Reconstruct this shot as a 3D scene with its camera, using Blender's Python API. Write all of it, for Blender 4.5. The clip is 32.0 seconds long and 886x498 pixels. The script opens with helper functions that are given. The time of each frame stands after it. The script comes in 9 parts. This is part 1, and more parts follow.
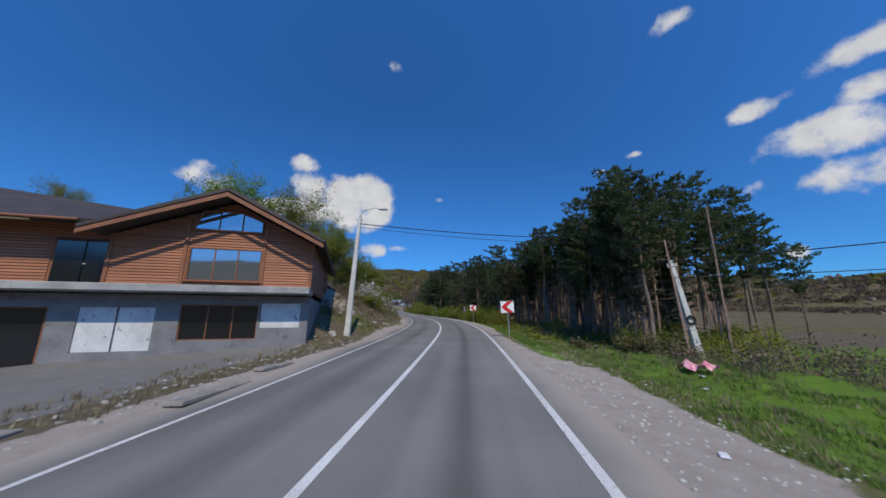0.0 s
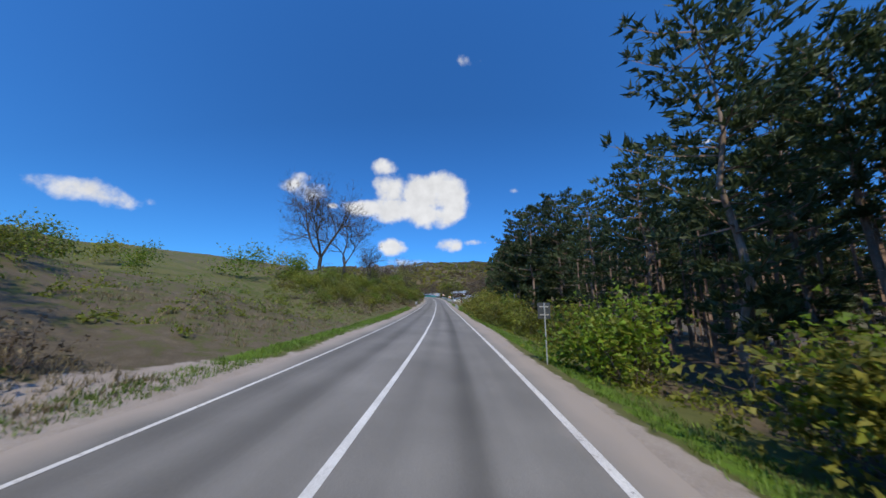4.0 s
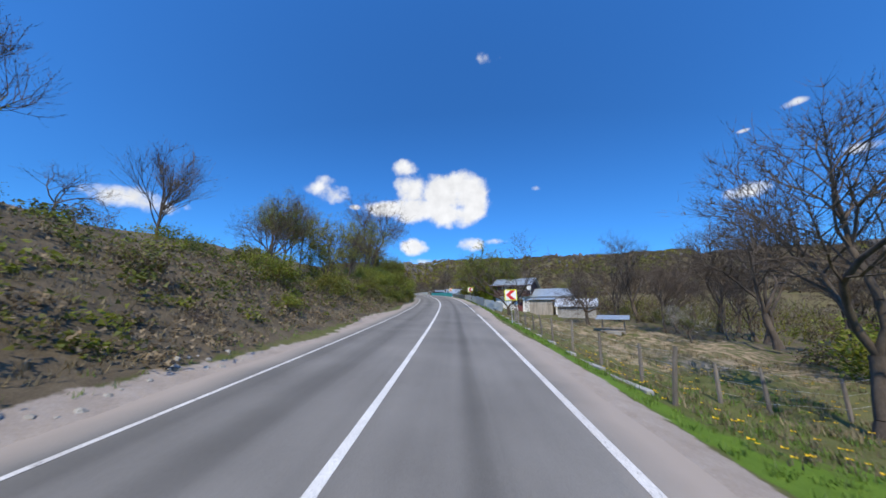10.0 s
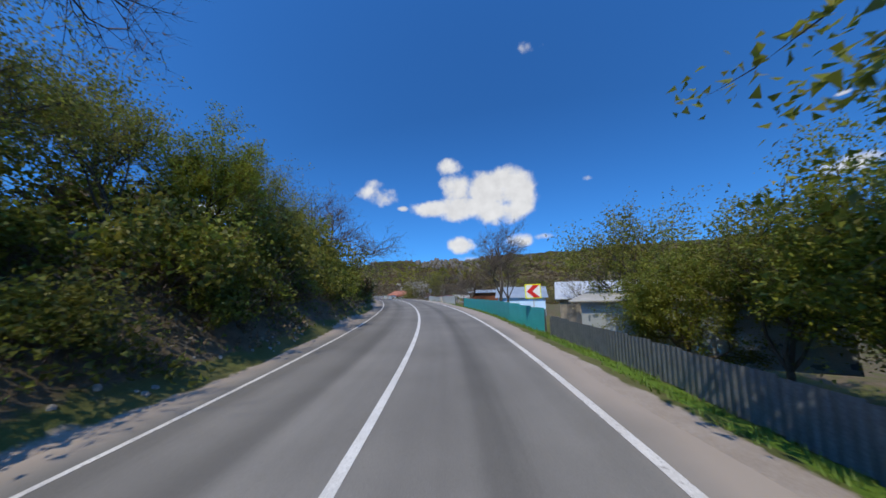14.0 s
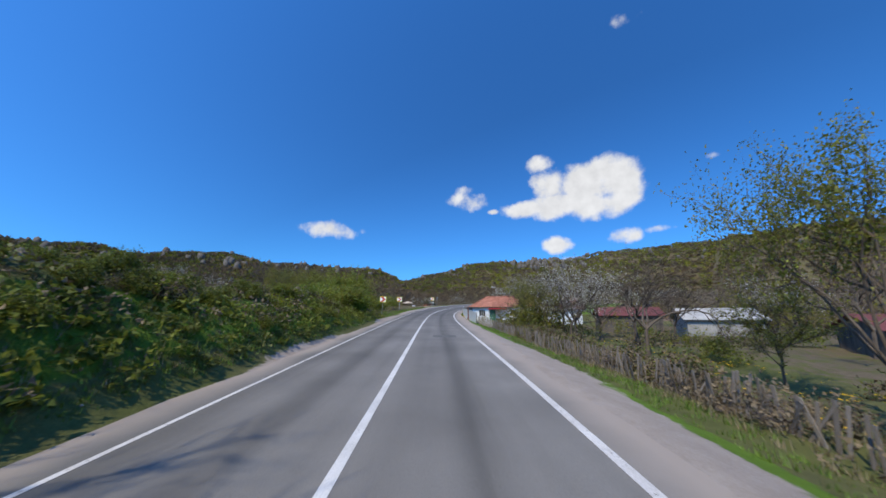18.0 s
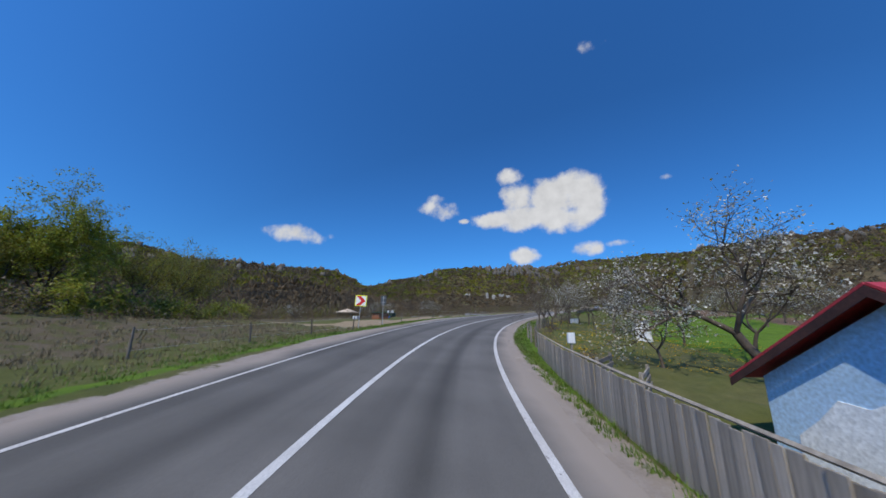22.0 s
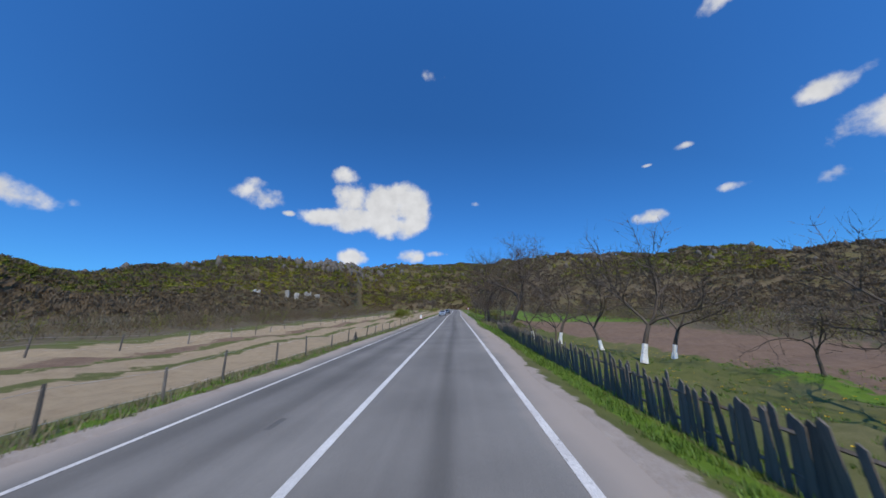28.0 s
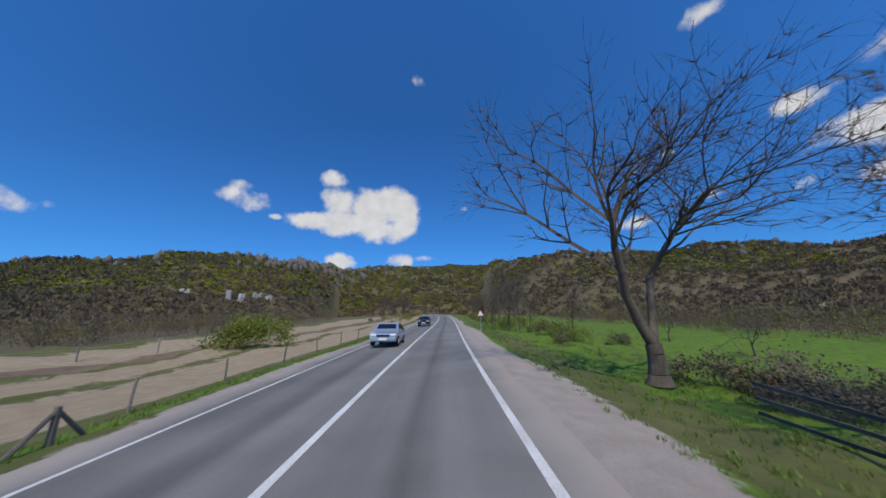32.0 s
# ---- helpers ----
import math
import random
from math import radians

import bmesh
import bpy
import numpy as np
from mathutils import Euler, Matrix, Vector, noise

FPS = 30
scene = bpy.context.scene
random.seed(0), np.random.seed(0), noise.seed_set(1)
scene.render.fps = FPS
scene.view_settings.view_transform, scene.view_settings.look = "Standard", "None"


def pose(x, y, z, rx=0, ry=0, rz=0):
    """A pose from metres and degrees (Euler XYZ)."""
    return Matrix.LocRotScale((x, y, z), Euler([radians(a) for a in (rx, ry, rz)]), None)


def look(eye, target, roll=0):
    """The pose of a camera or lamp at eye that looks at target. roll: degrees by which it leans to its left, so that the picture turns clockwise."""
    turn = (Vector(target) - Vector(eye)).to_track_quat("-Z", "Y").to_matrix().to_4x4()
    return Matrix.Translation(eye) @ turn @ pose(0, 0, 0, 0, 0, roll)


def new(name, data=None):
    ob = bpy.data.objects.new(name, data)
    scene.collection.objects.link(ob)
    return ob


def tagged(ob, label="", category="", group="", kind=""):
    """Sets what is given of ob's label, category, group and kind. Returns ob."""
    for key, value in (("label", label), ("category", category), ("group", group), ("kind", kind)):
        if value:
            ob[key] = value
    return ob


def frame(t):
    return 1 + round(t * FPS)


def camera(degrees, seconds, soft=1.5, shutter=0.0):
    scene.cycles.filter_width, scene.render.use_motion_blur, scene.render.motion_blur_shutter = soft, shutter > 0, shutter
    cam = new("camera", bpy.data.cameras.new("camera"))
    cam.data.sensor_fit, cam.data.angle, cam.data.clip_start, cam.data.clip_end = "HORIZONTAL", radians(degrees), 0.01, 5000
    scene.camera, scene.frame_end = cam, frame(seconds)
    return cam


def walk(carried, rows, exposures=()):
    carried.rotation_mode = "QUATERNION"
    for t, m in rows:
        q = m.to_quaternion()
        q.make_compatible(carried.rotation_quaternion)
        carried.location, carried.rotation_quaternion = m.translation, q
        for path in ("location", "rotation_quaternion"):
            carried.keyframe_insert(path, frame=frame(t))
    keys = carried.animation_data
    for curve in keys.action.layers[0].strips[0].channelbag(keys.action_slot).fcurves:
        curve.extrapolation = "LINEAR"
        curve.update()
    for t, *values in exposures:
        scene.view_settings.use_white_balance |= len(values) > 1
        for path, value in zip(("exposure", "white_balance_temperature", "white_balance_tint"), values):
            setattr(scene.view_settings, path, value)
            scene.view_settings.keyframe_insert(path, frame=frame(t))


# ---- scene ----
cam = camera(108.68, 32.0, soft=1.6, shutter=0.07)
PATH = [
    (0, (1.680, -2.689, 2.308), (1.7202, -0.7378, 2.7456), -0.18),
    (0.5, (2.507, 5.638, 2.663), (2.5130, 7.5905, 3.0955), -0.01),
    (1, (3.196, 13.981, 3.020), (3.1592, 15.9354, 3.4450), 0.04),
    (1.5, (3.696, 22.004, 3.357), (3.6041, 23.9577, 3.7746), -0.04),
    (2, (3.834, 30.232, 3.693), (3.6749, 32.1828, 4.1031), -0.22),
    (2.5, (3.523, 38.484, 4.017), (3.2910, 40.4287, 4.4225), -0.13),
    (3, (2.878, 46.508, 4.314), (2.5735, 48.4438, 4.7154), 0.17),
    (3.5, (1.876, 54.512, 4.587), (1.5028, 56.4356, 4.9854), 0.39),
    (4, (0.557, 62.442, 4.848), (0.1251, 64.3541, 5.2457), 0.33),
    (4.5, (-1.010, 70.357, 5.113), (-1.4879, 72.2586, 5.5093), 0.19),
    (5, (-2.739, 78.314, 5.397), (-3.2518, 80.2066, 5.7903), 0.07),
    (5.5, (-4.581, 86.368, 5.715), (-5.1161, 88.2554, 6.1053), 0.06),
    (6, (-6.496, 94.575, 6.078), (-7.0405, 96.4590, 6.4684), 0.19),
    (6.5, (-8.447, 102.818, 6.467), (-8.9966, 104.7009, 6.8601), 0.31),
    (7, (-10.422, 111.122, 6.880), (-10.9726, 113.0041, 7.2741), 0.41),
    (7.5, (-12.381, 119.487, 7.315), (-12.9325, 121.3680, 7.7113), 0.32),
    (8, (-14.338, 127.972, 7.776), (-14.8879, 129.8529, 8.1740), 0.26),
    (8.5, (-16.414, 136.429, 8.260), (-16.9651, 138.3096, 8.6575), 0.26),
    (9, (-18.380, 144.482, 8.739), (-18.9328, 146.3630, 9.1356), 0.30),
    (9.5, (-20.266, 152.242, 9.221), (-20.8236, 154.1213, 9.6154), 0.34),
    (10, (-22.091, 159.981, 9.716), (-22.6518, 161.8600, 10.1094), 0.42),
    (10.5, (-23.935, 167.742, 10.231), (-24.5022, 169.6177, 10.6295), 0.40),
    (11, (-25.906, 175.582, 10.774), (-26.4885, 177.4531, 11.1764), 0.33),
    (11.5, (-27.940, 183.356, 11.334), (-28.5464, 185.2193, 11.7358), 0.31),
    (12, (-30.038, 191.127, 11.919), (-30.6718, 192.9817, 12.3197), 0.29),
    (12.5, (-32.323, 198.881, 12.550), (-32.9948, 200.7222, 12.9461), 0.15),
    (13, (-34.785, 206.484, 13.198), (-35.5044, 208.3097, 13.5852), -0.04),
    (13.5, (-37.551, 214.149, 13.867), (-38.3273, 215.9523, 14.2506), -0.07),
    (14, (-40.659, 221.836, 14.535), (-41.4984, 223.6108, 14.9148), -0.11),
    (14.5, (-44.138, 229.482, 15.179), (-45.0439, 231.2245, 15.5559), -0.22),
    (15, (-48.030, 237.035, 15.783), (-49.0020, 238.7409, 16.1621), -0.27),
    (15.5, (-52.309, 244.426, 16.368), (-53.3465, 246.0921, 16.7510), -0.34),
    (16, (-56.915, 251.626, 16.934), (-58.0156, 253.2505, 17.3205), -0.45),
    (16.5, (-61.774, 258.616, 17.474), (-62.9351, 260.1975, 17.8633), -0.53),
    (17, (-66.827, 265.385, 17.979), (-68.0454, 266.9214, 18.3743), -0.39),
    (17.5, (-72.178, 271.847, 18.443), (-73.4504, 273.3381, 18.8424), -0.23),
    (18, (-77.513, 277.862, 18.848), (-78.8279, 279.3140, 19.2513), -0.07),
    (18.5, (-82.697, 283.494, 19.178), (-84.0404, 284.9191, 19.5829), -0.11),
    (19, (-87.756, 288.882, 19.457), (-89.1148, 290.2915, 19.8670), -0.21),
    (19.5, (-92.733, 294.132, 19.710), (-94.0929, 295.5377, 20.1273), -0.30),
    (20, (-97.685, 299.425, 19.962), (-99.0338, 300.8391, 20.3867), -0.41),
    (20.5, (-102.604, 304.822, 20.228), (-103.9269, 306.2574, 20.6634), -0.37),
    (21, (-107.385, 310.332, 20.524), (-108.6690, 311.7996, 20.9685), -0.22),
    (21.5, (-111.886, 315.951, 20.853), (-113.1154, 317.4629, 21.3032), 0.12),
    (22, (-116.109, 321.711, 21.201), (-117.2732, 323.2722, 21.6542), 0.35),
    (22.5, (-120.011, 327.614, 21.563), (-121.0998, 329.2278, 22.0203), 0.28),
    (23, (-123.655, 333.952, 21.948), (-124.6557, 335.6222, 22.4053), 0.14),
    (23.5, (-126.910, 340.435, 22.341), (-127.8157, 342.1578, 22.8005), 0.12),
    (24, (-129.799, 347.147, 22.743), (-130.6063, 348.9165, 23.2094), 0.18),
    (24.5, (-132.355, 354.206, 23.157), (-133.0576, 356.0185, 23.6272), 0.07),
    (25, (-134.651, 361.662, 23.596), (-135.2535, 363.5095, 24.0674), -0.08),
    (25.5, (-136.593, 369.108, 24.039), (-137.1012, 370.9840, 24.5097), -0.12),
    (26, (-138.219, 376.855, 24.492), (-138.6416, 378.7538, 24.9572), -0.15),
    (26.5, (-139.542, 384.818, 24.948), (-139.8873, 386.7330, 25.4076), -0.20),
    (27, (-140.596, 392.937, 25.401), (-140.8770, 394.8634, 25.8591), -0.29),
    (27.5, (-141.435, 401.160, 25.847), (-141.6643, 403.0924, 26.3081), -0.37),
    (28, (-142.121, 409.437, 26.282), (-142.3140, 411.3717, 26.7492), -0.33),
    (28.5, (-142.678, 417.807, 26.710), (-142.8472, 419.7429, 27.1810), -0.20),
    (29, (-143.154, 426.332, 27.139), (-143.3067, 428.2702, 27.6095), -0.01),
    (29.5, (-143.639, 434.924, 27.570), (-143.7798, 436.8620, 28.0431), 0.01),
    (30, (-144.139, 443.571, 28.007), (-144.2714, 445.5080, 28.4851), -0.03),
    (30.5, (-144.676, 452.362, 28.457), (-144.8055, 454.2989, 28.9406), -0.14),
    (31, (-145.187, 461.020, 28.907), (-145.3144, 462.9563, 29.3911), -0.33),
    (31.5, (-145.740, 469.870, 29.366), (-145.8646, 471.8063, 29.8515), -0.53),
    (32, (-146.321, 478.713, 29.827), (-146.4441, 480.6477, 30.3209), -0.59),
]
walk(cam, [(t, look(eye, target, roll)) for t, eye, target, roll in PATH],
     [(0, -0.4), (1, -0.42), (3, -0.22), (5.5, 0.05), (8, 0.12), (11, 0.13), (12.3, 0.08), (14, -0.15), (17, -0.1), (18, -0.05), (20, -0.05), (21, -0.15), (22, -0.34), (25, -0.34), (28, -0.25), (32, -0.34)])

# ---- sun, sky, exposure ----
SUN_EL, SUN_AZ = 48.5, 169.0      # degrees; azimuth clockwise from +y
wld = bpy.data.worlds.new("world")
scene.world = wld
wld.use_nodes = True
wn, wl = wld.node_tree.nodes, wld.node_tree.links
wn.clear()


def wmath(op):
    n = wn.new("ShaderNodeMath")
    n.operation = op
    return n


def wdot():
    n = wn.new("ShaderNodeVectorMath")
    n.operation = "DOT_PRODUCT"
    return n


sky = wn.new("ShaderNodeTexSky")
sky.sky_type, sky.sun_disc, sky.sun_elevation, sky.sun_rotation = "NISHITA", False, radians(SUN_EL), radians(SUN_AZ)
sky.altitude, sky.air_density, sky.dust_density, sky.ozone_density = 900.0, 1.0, 1.0, 4.5
tco = wn.new("ShaderNodeTexCoord")
tint = wn.new("ShaderNodeHueSaturation")
tint.inputs["Saturation"].default_value = 1.0
deep = wn.new("ShaderNodeMix")      # the deep blue of clear spring air
deep.data_type, deep.blend_type = "RGBA", "MULTIPLY"
deep.inputs["Factor"].default_value = 1.0
deep.inputs["B"].default_value = (0.42, 1.12, 1.8, 1)
wl.new(sky.outputs[0], deep.inputs["A"])
wl.new(deep.outputs["Result"], tint.inputs["Color"])
# thin haze scatters more light on the sun's side of the sky
hz_dot = wdot()
wl.new(tco.outputs["Generated"], hz_dot.inputs[0])
hz_dot.inputs[1].default_value = (math.sin(radians(SUN_AZ)) * math.cos(radians(SUN_EL)), math.cos(radians(SUN_AZ)) * math.cos(radians(SUN_EL)), math.sin(radians(SUN_EL)))
haze = wn.new("ShaderNodeMapRange")
haze.inputs["From Min"].default_value, haze.inputs["From Max"].default_value = -0.12, 0.45
haze.inputs["To Min"].default_value, haze.inputs["To Max"].default_value = 1.0, 1.55
wl.new(hz_dot.outputs["Value"], haze.inputs["Value"])
wl.new(haze.outputs[0], tint.inputs["Value"])
# fair-weather clouds: azimuth left of +y, elevation, half width, half height (degrees), density
CLOUDS = [(14.6, 21.0, 5.6, 3.0, 1.55), (17.6, 18.0, 6.4, 2.2, 1.5), (22.3, 22.0, 2.6, 2.3, 1.2), (24.1, 25.2, 2.7, 1.4, 0.75), (26.6, 18.0, 3.4, 1.4, 1.05), (37.3, 20.3, 3.1, 2.0, 1.05),
          (33.0, 18.0, 1.0, 0.5, 0.7), (21.9, 11.6, 3.1, 1.4, 1.0), (11.6, 12.0, 2.3, 1.2, 0.95), (6.5, 12.5, 2.2, 0.7, 0.8), (19.0, 8.9, 3.5, 0.9, 0.8), (7.7, 42.0, 2.7, 1.4, 0.42),
          (-28.6, 15.9, 2.4, 1.0, 0.95), (-34.6, 24.9, 1.4, 0.5, 0.6), (-39.0, 17.9, 2.1, 0.7, 0.5), (-29.5, 23.5, 0.9, 0.3, 0.5), (62.3, 14.2, 4.2, 1.5, 1.05), (-59.0, 28.3, 3.7, 1.6, 1.0),
          (-58.7, 24.1, 2.5, 1.4, 0.95), (-54.9, 20.7, 5.0, 2.2, 1.1), (-55.1, 15.4, 3.9, 2.0, 1.0), (-49.3, 26.3, 3.1, 1.3, 0.75), (-42.7, 40.3, 2.9, 1.6, 0.75), (-50.3, 7.9, 1.4, 0.9, 0.8),
          (-48.3, 16.4, 2.0, 1.1, 0.4), (-9.4, 32.9, 2.4, 1.1, 0.05), (-0.8, 21.3, 1.2, 0.6, 0.6), (125.0, 22.0, 9.0, 3.0, 0.9), (-110.0, 25.0, 10.0, 3.0, 0.9), (170.0, 30.0, 9.0, 3.0, 0.8)]
warp = wn.new("ShaderNodeTexNoise")
warp.inputs["Scale"].default_value, warp.inputs["Detail"].default_value, warp.inputs["Roughness"].default_value = 14.0, 5.0, 0.55
wl.new(tco.outputs["Generated"], warp.inputs["Vector"])
fine = wn.new("ShaderNodeTexNoise")
fine.inputs["Scale"].default_value, fine.inputs["Detail"].default_value = 30.0, 6.0
wl.new(tco.outputs["Generated"], fine.inputs["Vector"])
total = None
for az, el, hw, hh, dens in CLOUDS:
    a, e = radians(az), radians(el)
    d = Vector((-math.sin(a) * math.cos(e), math.cos(a) * math.cos(e), math.sin(e)))
    right = Vector((math.cos(a), math.sin(a), 0))
    up = right.cross(d)
    dots = []
    for axis, half in ((right, hw), (up, hh)):
        n = wdot()
        wl.new(tco.outputs["Generated"], n.inputs[0])
        n.inputs[1].default_value = axis / math.tan(radians(half))
        m = wmath("POWER")
        wl.new(n.outputs["Value"], m.inputs[0])
        m.inputs[1].default_value = 2.0
        dots.append(m)
    s = wmath("ADD")
    wl.new(dots[0].outputs[0], s.inputs[0])
    wl.new(dots[1].outputs[0], s.inputs[1])
    f = wdot()
    wl.new(tco.outputs["Generated"], f.inputs[0])
    f.inputs[1].default_value = d
    g = wmath("GREATER_THAN")
    wl.new(f.outputs["Value"], g.inputs[0])
    g.inputs[1].default_value = 0.2
    r = wmath("MULTIPLY_ADD")      # 1 - distance, kept on the right half of the sky
    wl.new(s.outputs[0], r.inputs[0])
    r.inputs[1].default_value, r.inputs[2].default_value = -0.75, dens
    m = wmath("MULTIPLY_ADD")
    wl.new(g.outputs[0], m.inputs[0])
    m.inputs[1].default_value, m.inputs[2].default_value = 50.0, -50.0
    q = wmath("ADD")
    wl.new(r.outputs[0], q.inputs[0])
    wl.new(m.outputs[0], q.inputs[1])
    if total is None:
        total = q
    else:
        n = wmath("MAXIMUM")
        wl.new(total.outputs[0], n.inputs[0])
        wl.new(q.outputs[0], n.inputs[1])
        total = n
mixn = wmath("MULTIPLY_ADD")
wl.new(warp.outputs["Fac"], mixn.inputs[0])
mixn.inputs[1].default_value = 3.8
mixn.inputs[2].default_value = -2.05
addn = wmath("ADD")
wl.new(total.outputs[0], addn.inputs[0])
wl.new(mixn.outputs[0], addn.inputs[1])
edge = wn.new("ShaderNodeMapRange")
edge.interpolation_type = "SMOOTHSTEP"
wl.new(addn.outputs[0], edge.inputs["Value"])
edge.inputs["From Min"].default_value, edge.inputs["From Max"].default_value = -0.1, 1.0
edge.inputs["To Max"].default_value = 0.95
shade = wn.new("ShaderNodeMapRange")
wl.new(fine.outputs["Fac"], shade.inputs["Value"])
shade.inputs["From Min"].default_value, shade.inputs["From Max"].default_value = 0.3, 0.7
shade.inputs["To Min"].default_value, shade.inputs["To Max"].default_value = 8.0, 9.6
comb = wn.new("ShaderNodeCombineColor")
for i, k in enumerate((1.0, 1.0, 1.0)):
    m = wmath("MULTIPLY")
    wl.new(shade.outputs[0], m.inputs[0])
    m.inputs[1].default_value = k
    wl.new(m.outputs[0], comb.inputs[i])
mix = wn.new("ShaderNodeMix")
mix.data_type = "RGBA"
wl.new(edge.outputs[0], mix.inputs["Factor"])
wl.new(tint.outputs[0], mix.inputs["A"])
wl.new(comb.outputs[0], mix.inputs["B"])
bg = wn.new("ShaderNodeBackground")
bg.inputs["Strength"].default_value = 0.097
wl.new(mix.outputs["Result"], bg.inputs["Color"])
wl.new(bg.outputs[0], wn.new("ShaderNodeOutputWorld").inputs["Surface"])
sun = new("sun", bpy.data.lights.new("sun", "SUN"))
sun.data.energy, sun.data.angle, sun.data.color = 4.3, radians(0.55), (1.0, 0.89, 0.68)
tosun = Vector((math.sin(radians(SUN_AZ)) * math.cos(radians(SUN_EL)), math.cos(radians(SUN_AZ)) * math.cos(radians(SUN_EL)), math.sin(radians(SUN_EL))))
sun.matrix_world = look(tosun * 200, (0, 0, 0))

# ---- materials ----
MATS = {}


def mat(name, c1, c2=None, rough=0.8, scale=3.0, fine_scale=40.0, bump=0.15, metal=0.0, spots=None, per_object=0.0, per_island=0.0,
        wave=None, coat=0.0, spec=0.4, translucent=0.0, stretch=(1, 1, 1)):
    """Two-tone surface with stains at one scale, grain at another, relief and wear."""
    if name in MATS:
        return MATS[name]
    m = bpy.data.materials.new(name)
    m.use_nodes = True
    nt = m.node_tree
    n, l = nt.nodes, nt.links
    b = n["Principled BSDF"]
    b.inputs["Roughness"].default_value, b.inputs["Metallic"].default_value = rough, metal
    b.inputs["Specular IOR Level"].default_value = spec
    if coat:
        b.inputs["Coat Weight"].default_value, b.inputs["Coat Roughness"].default_value = coat, 0.1
    c2 = c2 or tuple(min(1, v * 0.72) for v in c1)
    tc = n.new("ShaderNodeTexCoord")
    mp = n.new("ShaderNodeMapping")
    mp.inputs["Scale"].default_value = stretch
    l.new(tc.outputs["Object"], mp.inputs["Vector"])
    big = n.new("ShaderNodeTexNoise")
    big.inputs["Scale"].default_value, big.inputs["Detail"].default_value, big.inputs["Roughness"].default_value = scale, 5, 0.6
    l.new(mp.outputs[0], big.inputs["Vector"])
    small = n.new("ShaderNodeTexNoise")
    small.inputs["Scale"].default_value, small.inputs["Detail"].default_value = fine_scale, 4
    l.new(mp.outputs[0], small.inputs["Vector"])
    mr = n.new("ShaderNodeMapRange")
    mr.inputs["From Min"].default_value, mr.inputs["From Max"].default_value = 0.36, 0.64
    l.new(big.outputs["Fac"], mr.inputs["Value"])
    mx = n.new("ShaderNodeMix")
    mx.data_type = "RGBA"
    mx.inputs["A"].default_value, mx.inputs["B"].default_value = (*c1, 1), (*c2, 1)
    l.new(mr.outputs[0], mx.inputs["Factor"])
    out = mx.outputs["Result"]
    g = n.new("ShaderNodeMapRange")
    g.inputs["From Min"].default_value, g.inputs["From Max"].default_value = 0.3, 0.7
    g.inputs["To Min"].default_value, g.inputs["To Max"].default_value = 0.78, 1.2
    l.new(small.outputs["Fac"], g.inputs["Value"])
    val = g.outputs[0]
    for kind, amount in (("obj", per_object), ("isl", per_island)):
        if amount:
            src = n.new("ShaderNodeObjectInfo").outputs["Random"] if kind == "obj" else n.new("ShaderNodeNewGeometry").outputs["Random Per Island"]
            v = n.new("ShaderNodeMapRange")
            v.inputs["To Min"].default_value, v.inputs["To Max"].default_value = 1 - amount, 1 + amount
            l.new(src, v.inputs["Value"])
            k = n.new("ShaderNodeMath")
            k.operation = "MULTIPLY"
            l.new(val, k.inputs[0])
            l.new(v.outputs[0], k.inputs[1])
            val = k.outputs[0]
    hs = n.new("ShaderNodeHueSaturation")
    l.new(out, hs.inputs["Color"])
    l.new(val, hs.inputs["Value"])
    out = hs.outputs[0]
    if spots:
        sc, th, col = spots
        s = n.new("ShaderNodeTexNoise")
        s.inputs["Scale"].default_value, s.inputs["Detail"].default_value = sc, 3
        l.new(mp.outputs[0], s.inputs["Vector"])
        r = n.new("ShaderNodeMapRange")
        r.inputs["From Min"].default_value, r.inputs["From Max"].default_value = th, th + 0.04
        l.new(s.outputs["Fac"], r.inputs["Value"])
        x = n.new("ShaderNodeMix")
        x.data_type = "RGBA"
        x.inputs["B"].default_value = (*col, 1)
        l.new(r.outputs[0], x.inputs["Factor"])
        l.new(out, x.inputs["A"])
        out = x.outputs["Result"]
    l.new(out, b.inputs["Base Color"])
    if bump:
        bp = n.new("ShaderNodeBump")
        bp.inputs["Strength"].default_value, bp.inputs["Distance"].default_value = bump, 0.004
        l.new(small.outputs["Fac"], bp.inputs["Height"])
        l.new(bp.outputs[0], b.inputs["Normal"])
    if translucent:
        tr = n.new("ShaderNodeBsdfTranslucent")
        l.new(out, tr.inputs["Color"])
        ms = n.new("ShaderNodeMixShader")
        ms.inputs[0].default_value = translucent
        l.new(b.outputs[0], ms.inputs[1])
        l.new(tr.outputs[0], ms.inputs[2])
        l.new(ms.outputs[0], n["Material Output"].inputs["Surface"])
    MATS[name] = m
    return m


def glassy(name, tintc, rough=0.06, coating=0.0):
    """Window glass before a dark room; coating: how far it mirrors."""
    m = bpy.data.materials.new(name)
    m.use_nodes = True
    b = m.node_tree.nodes["Principled BSDF"]
    b.inputs["Base Color"].default_value = (*tintc, 1)
    b.inputs["Metallic"].default_value = coating
    b.inputs["Roughness"].default_value, b.inputs["Specular IOR Level"].default_value = rough, 0.9
    MATS[name] = m
    return m


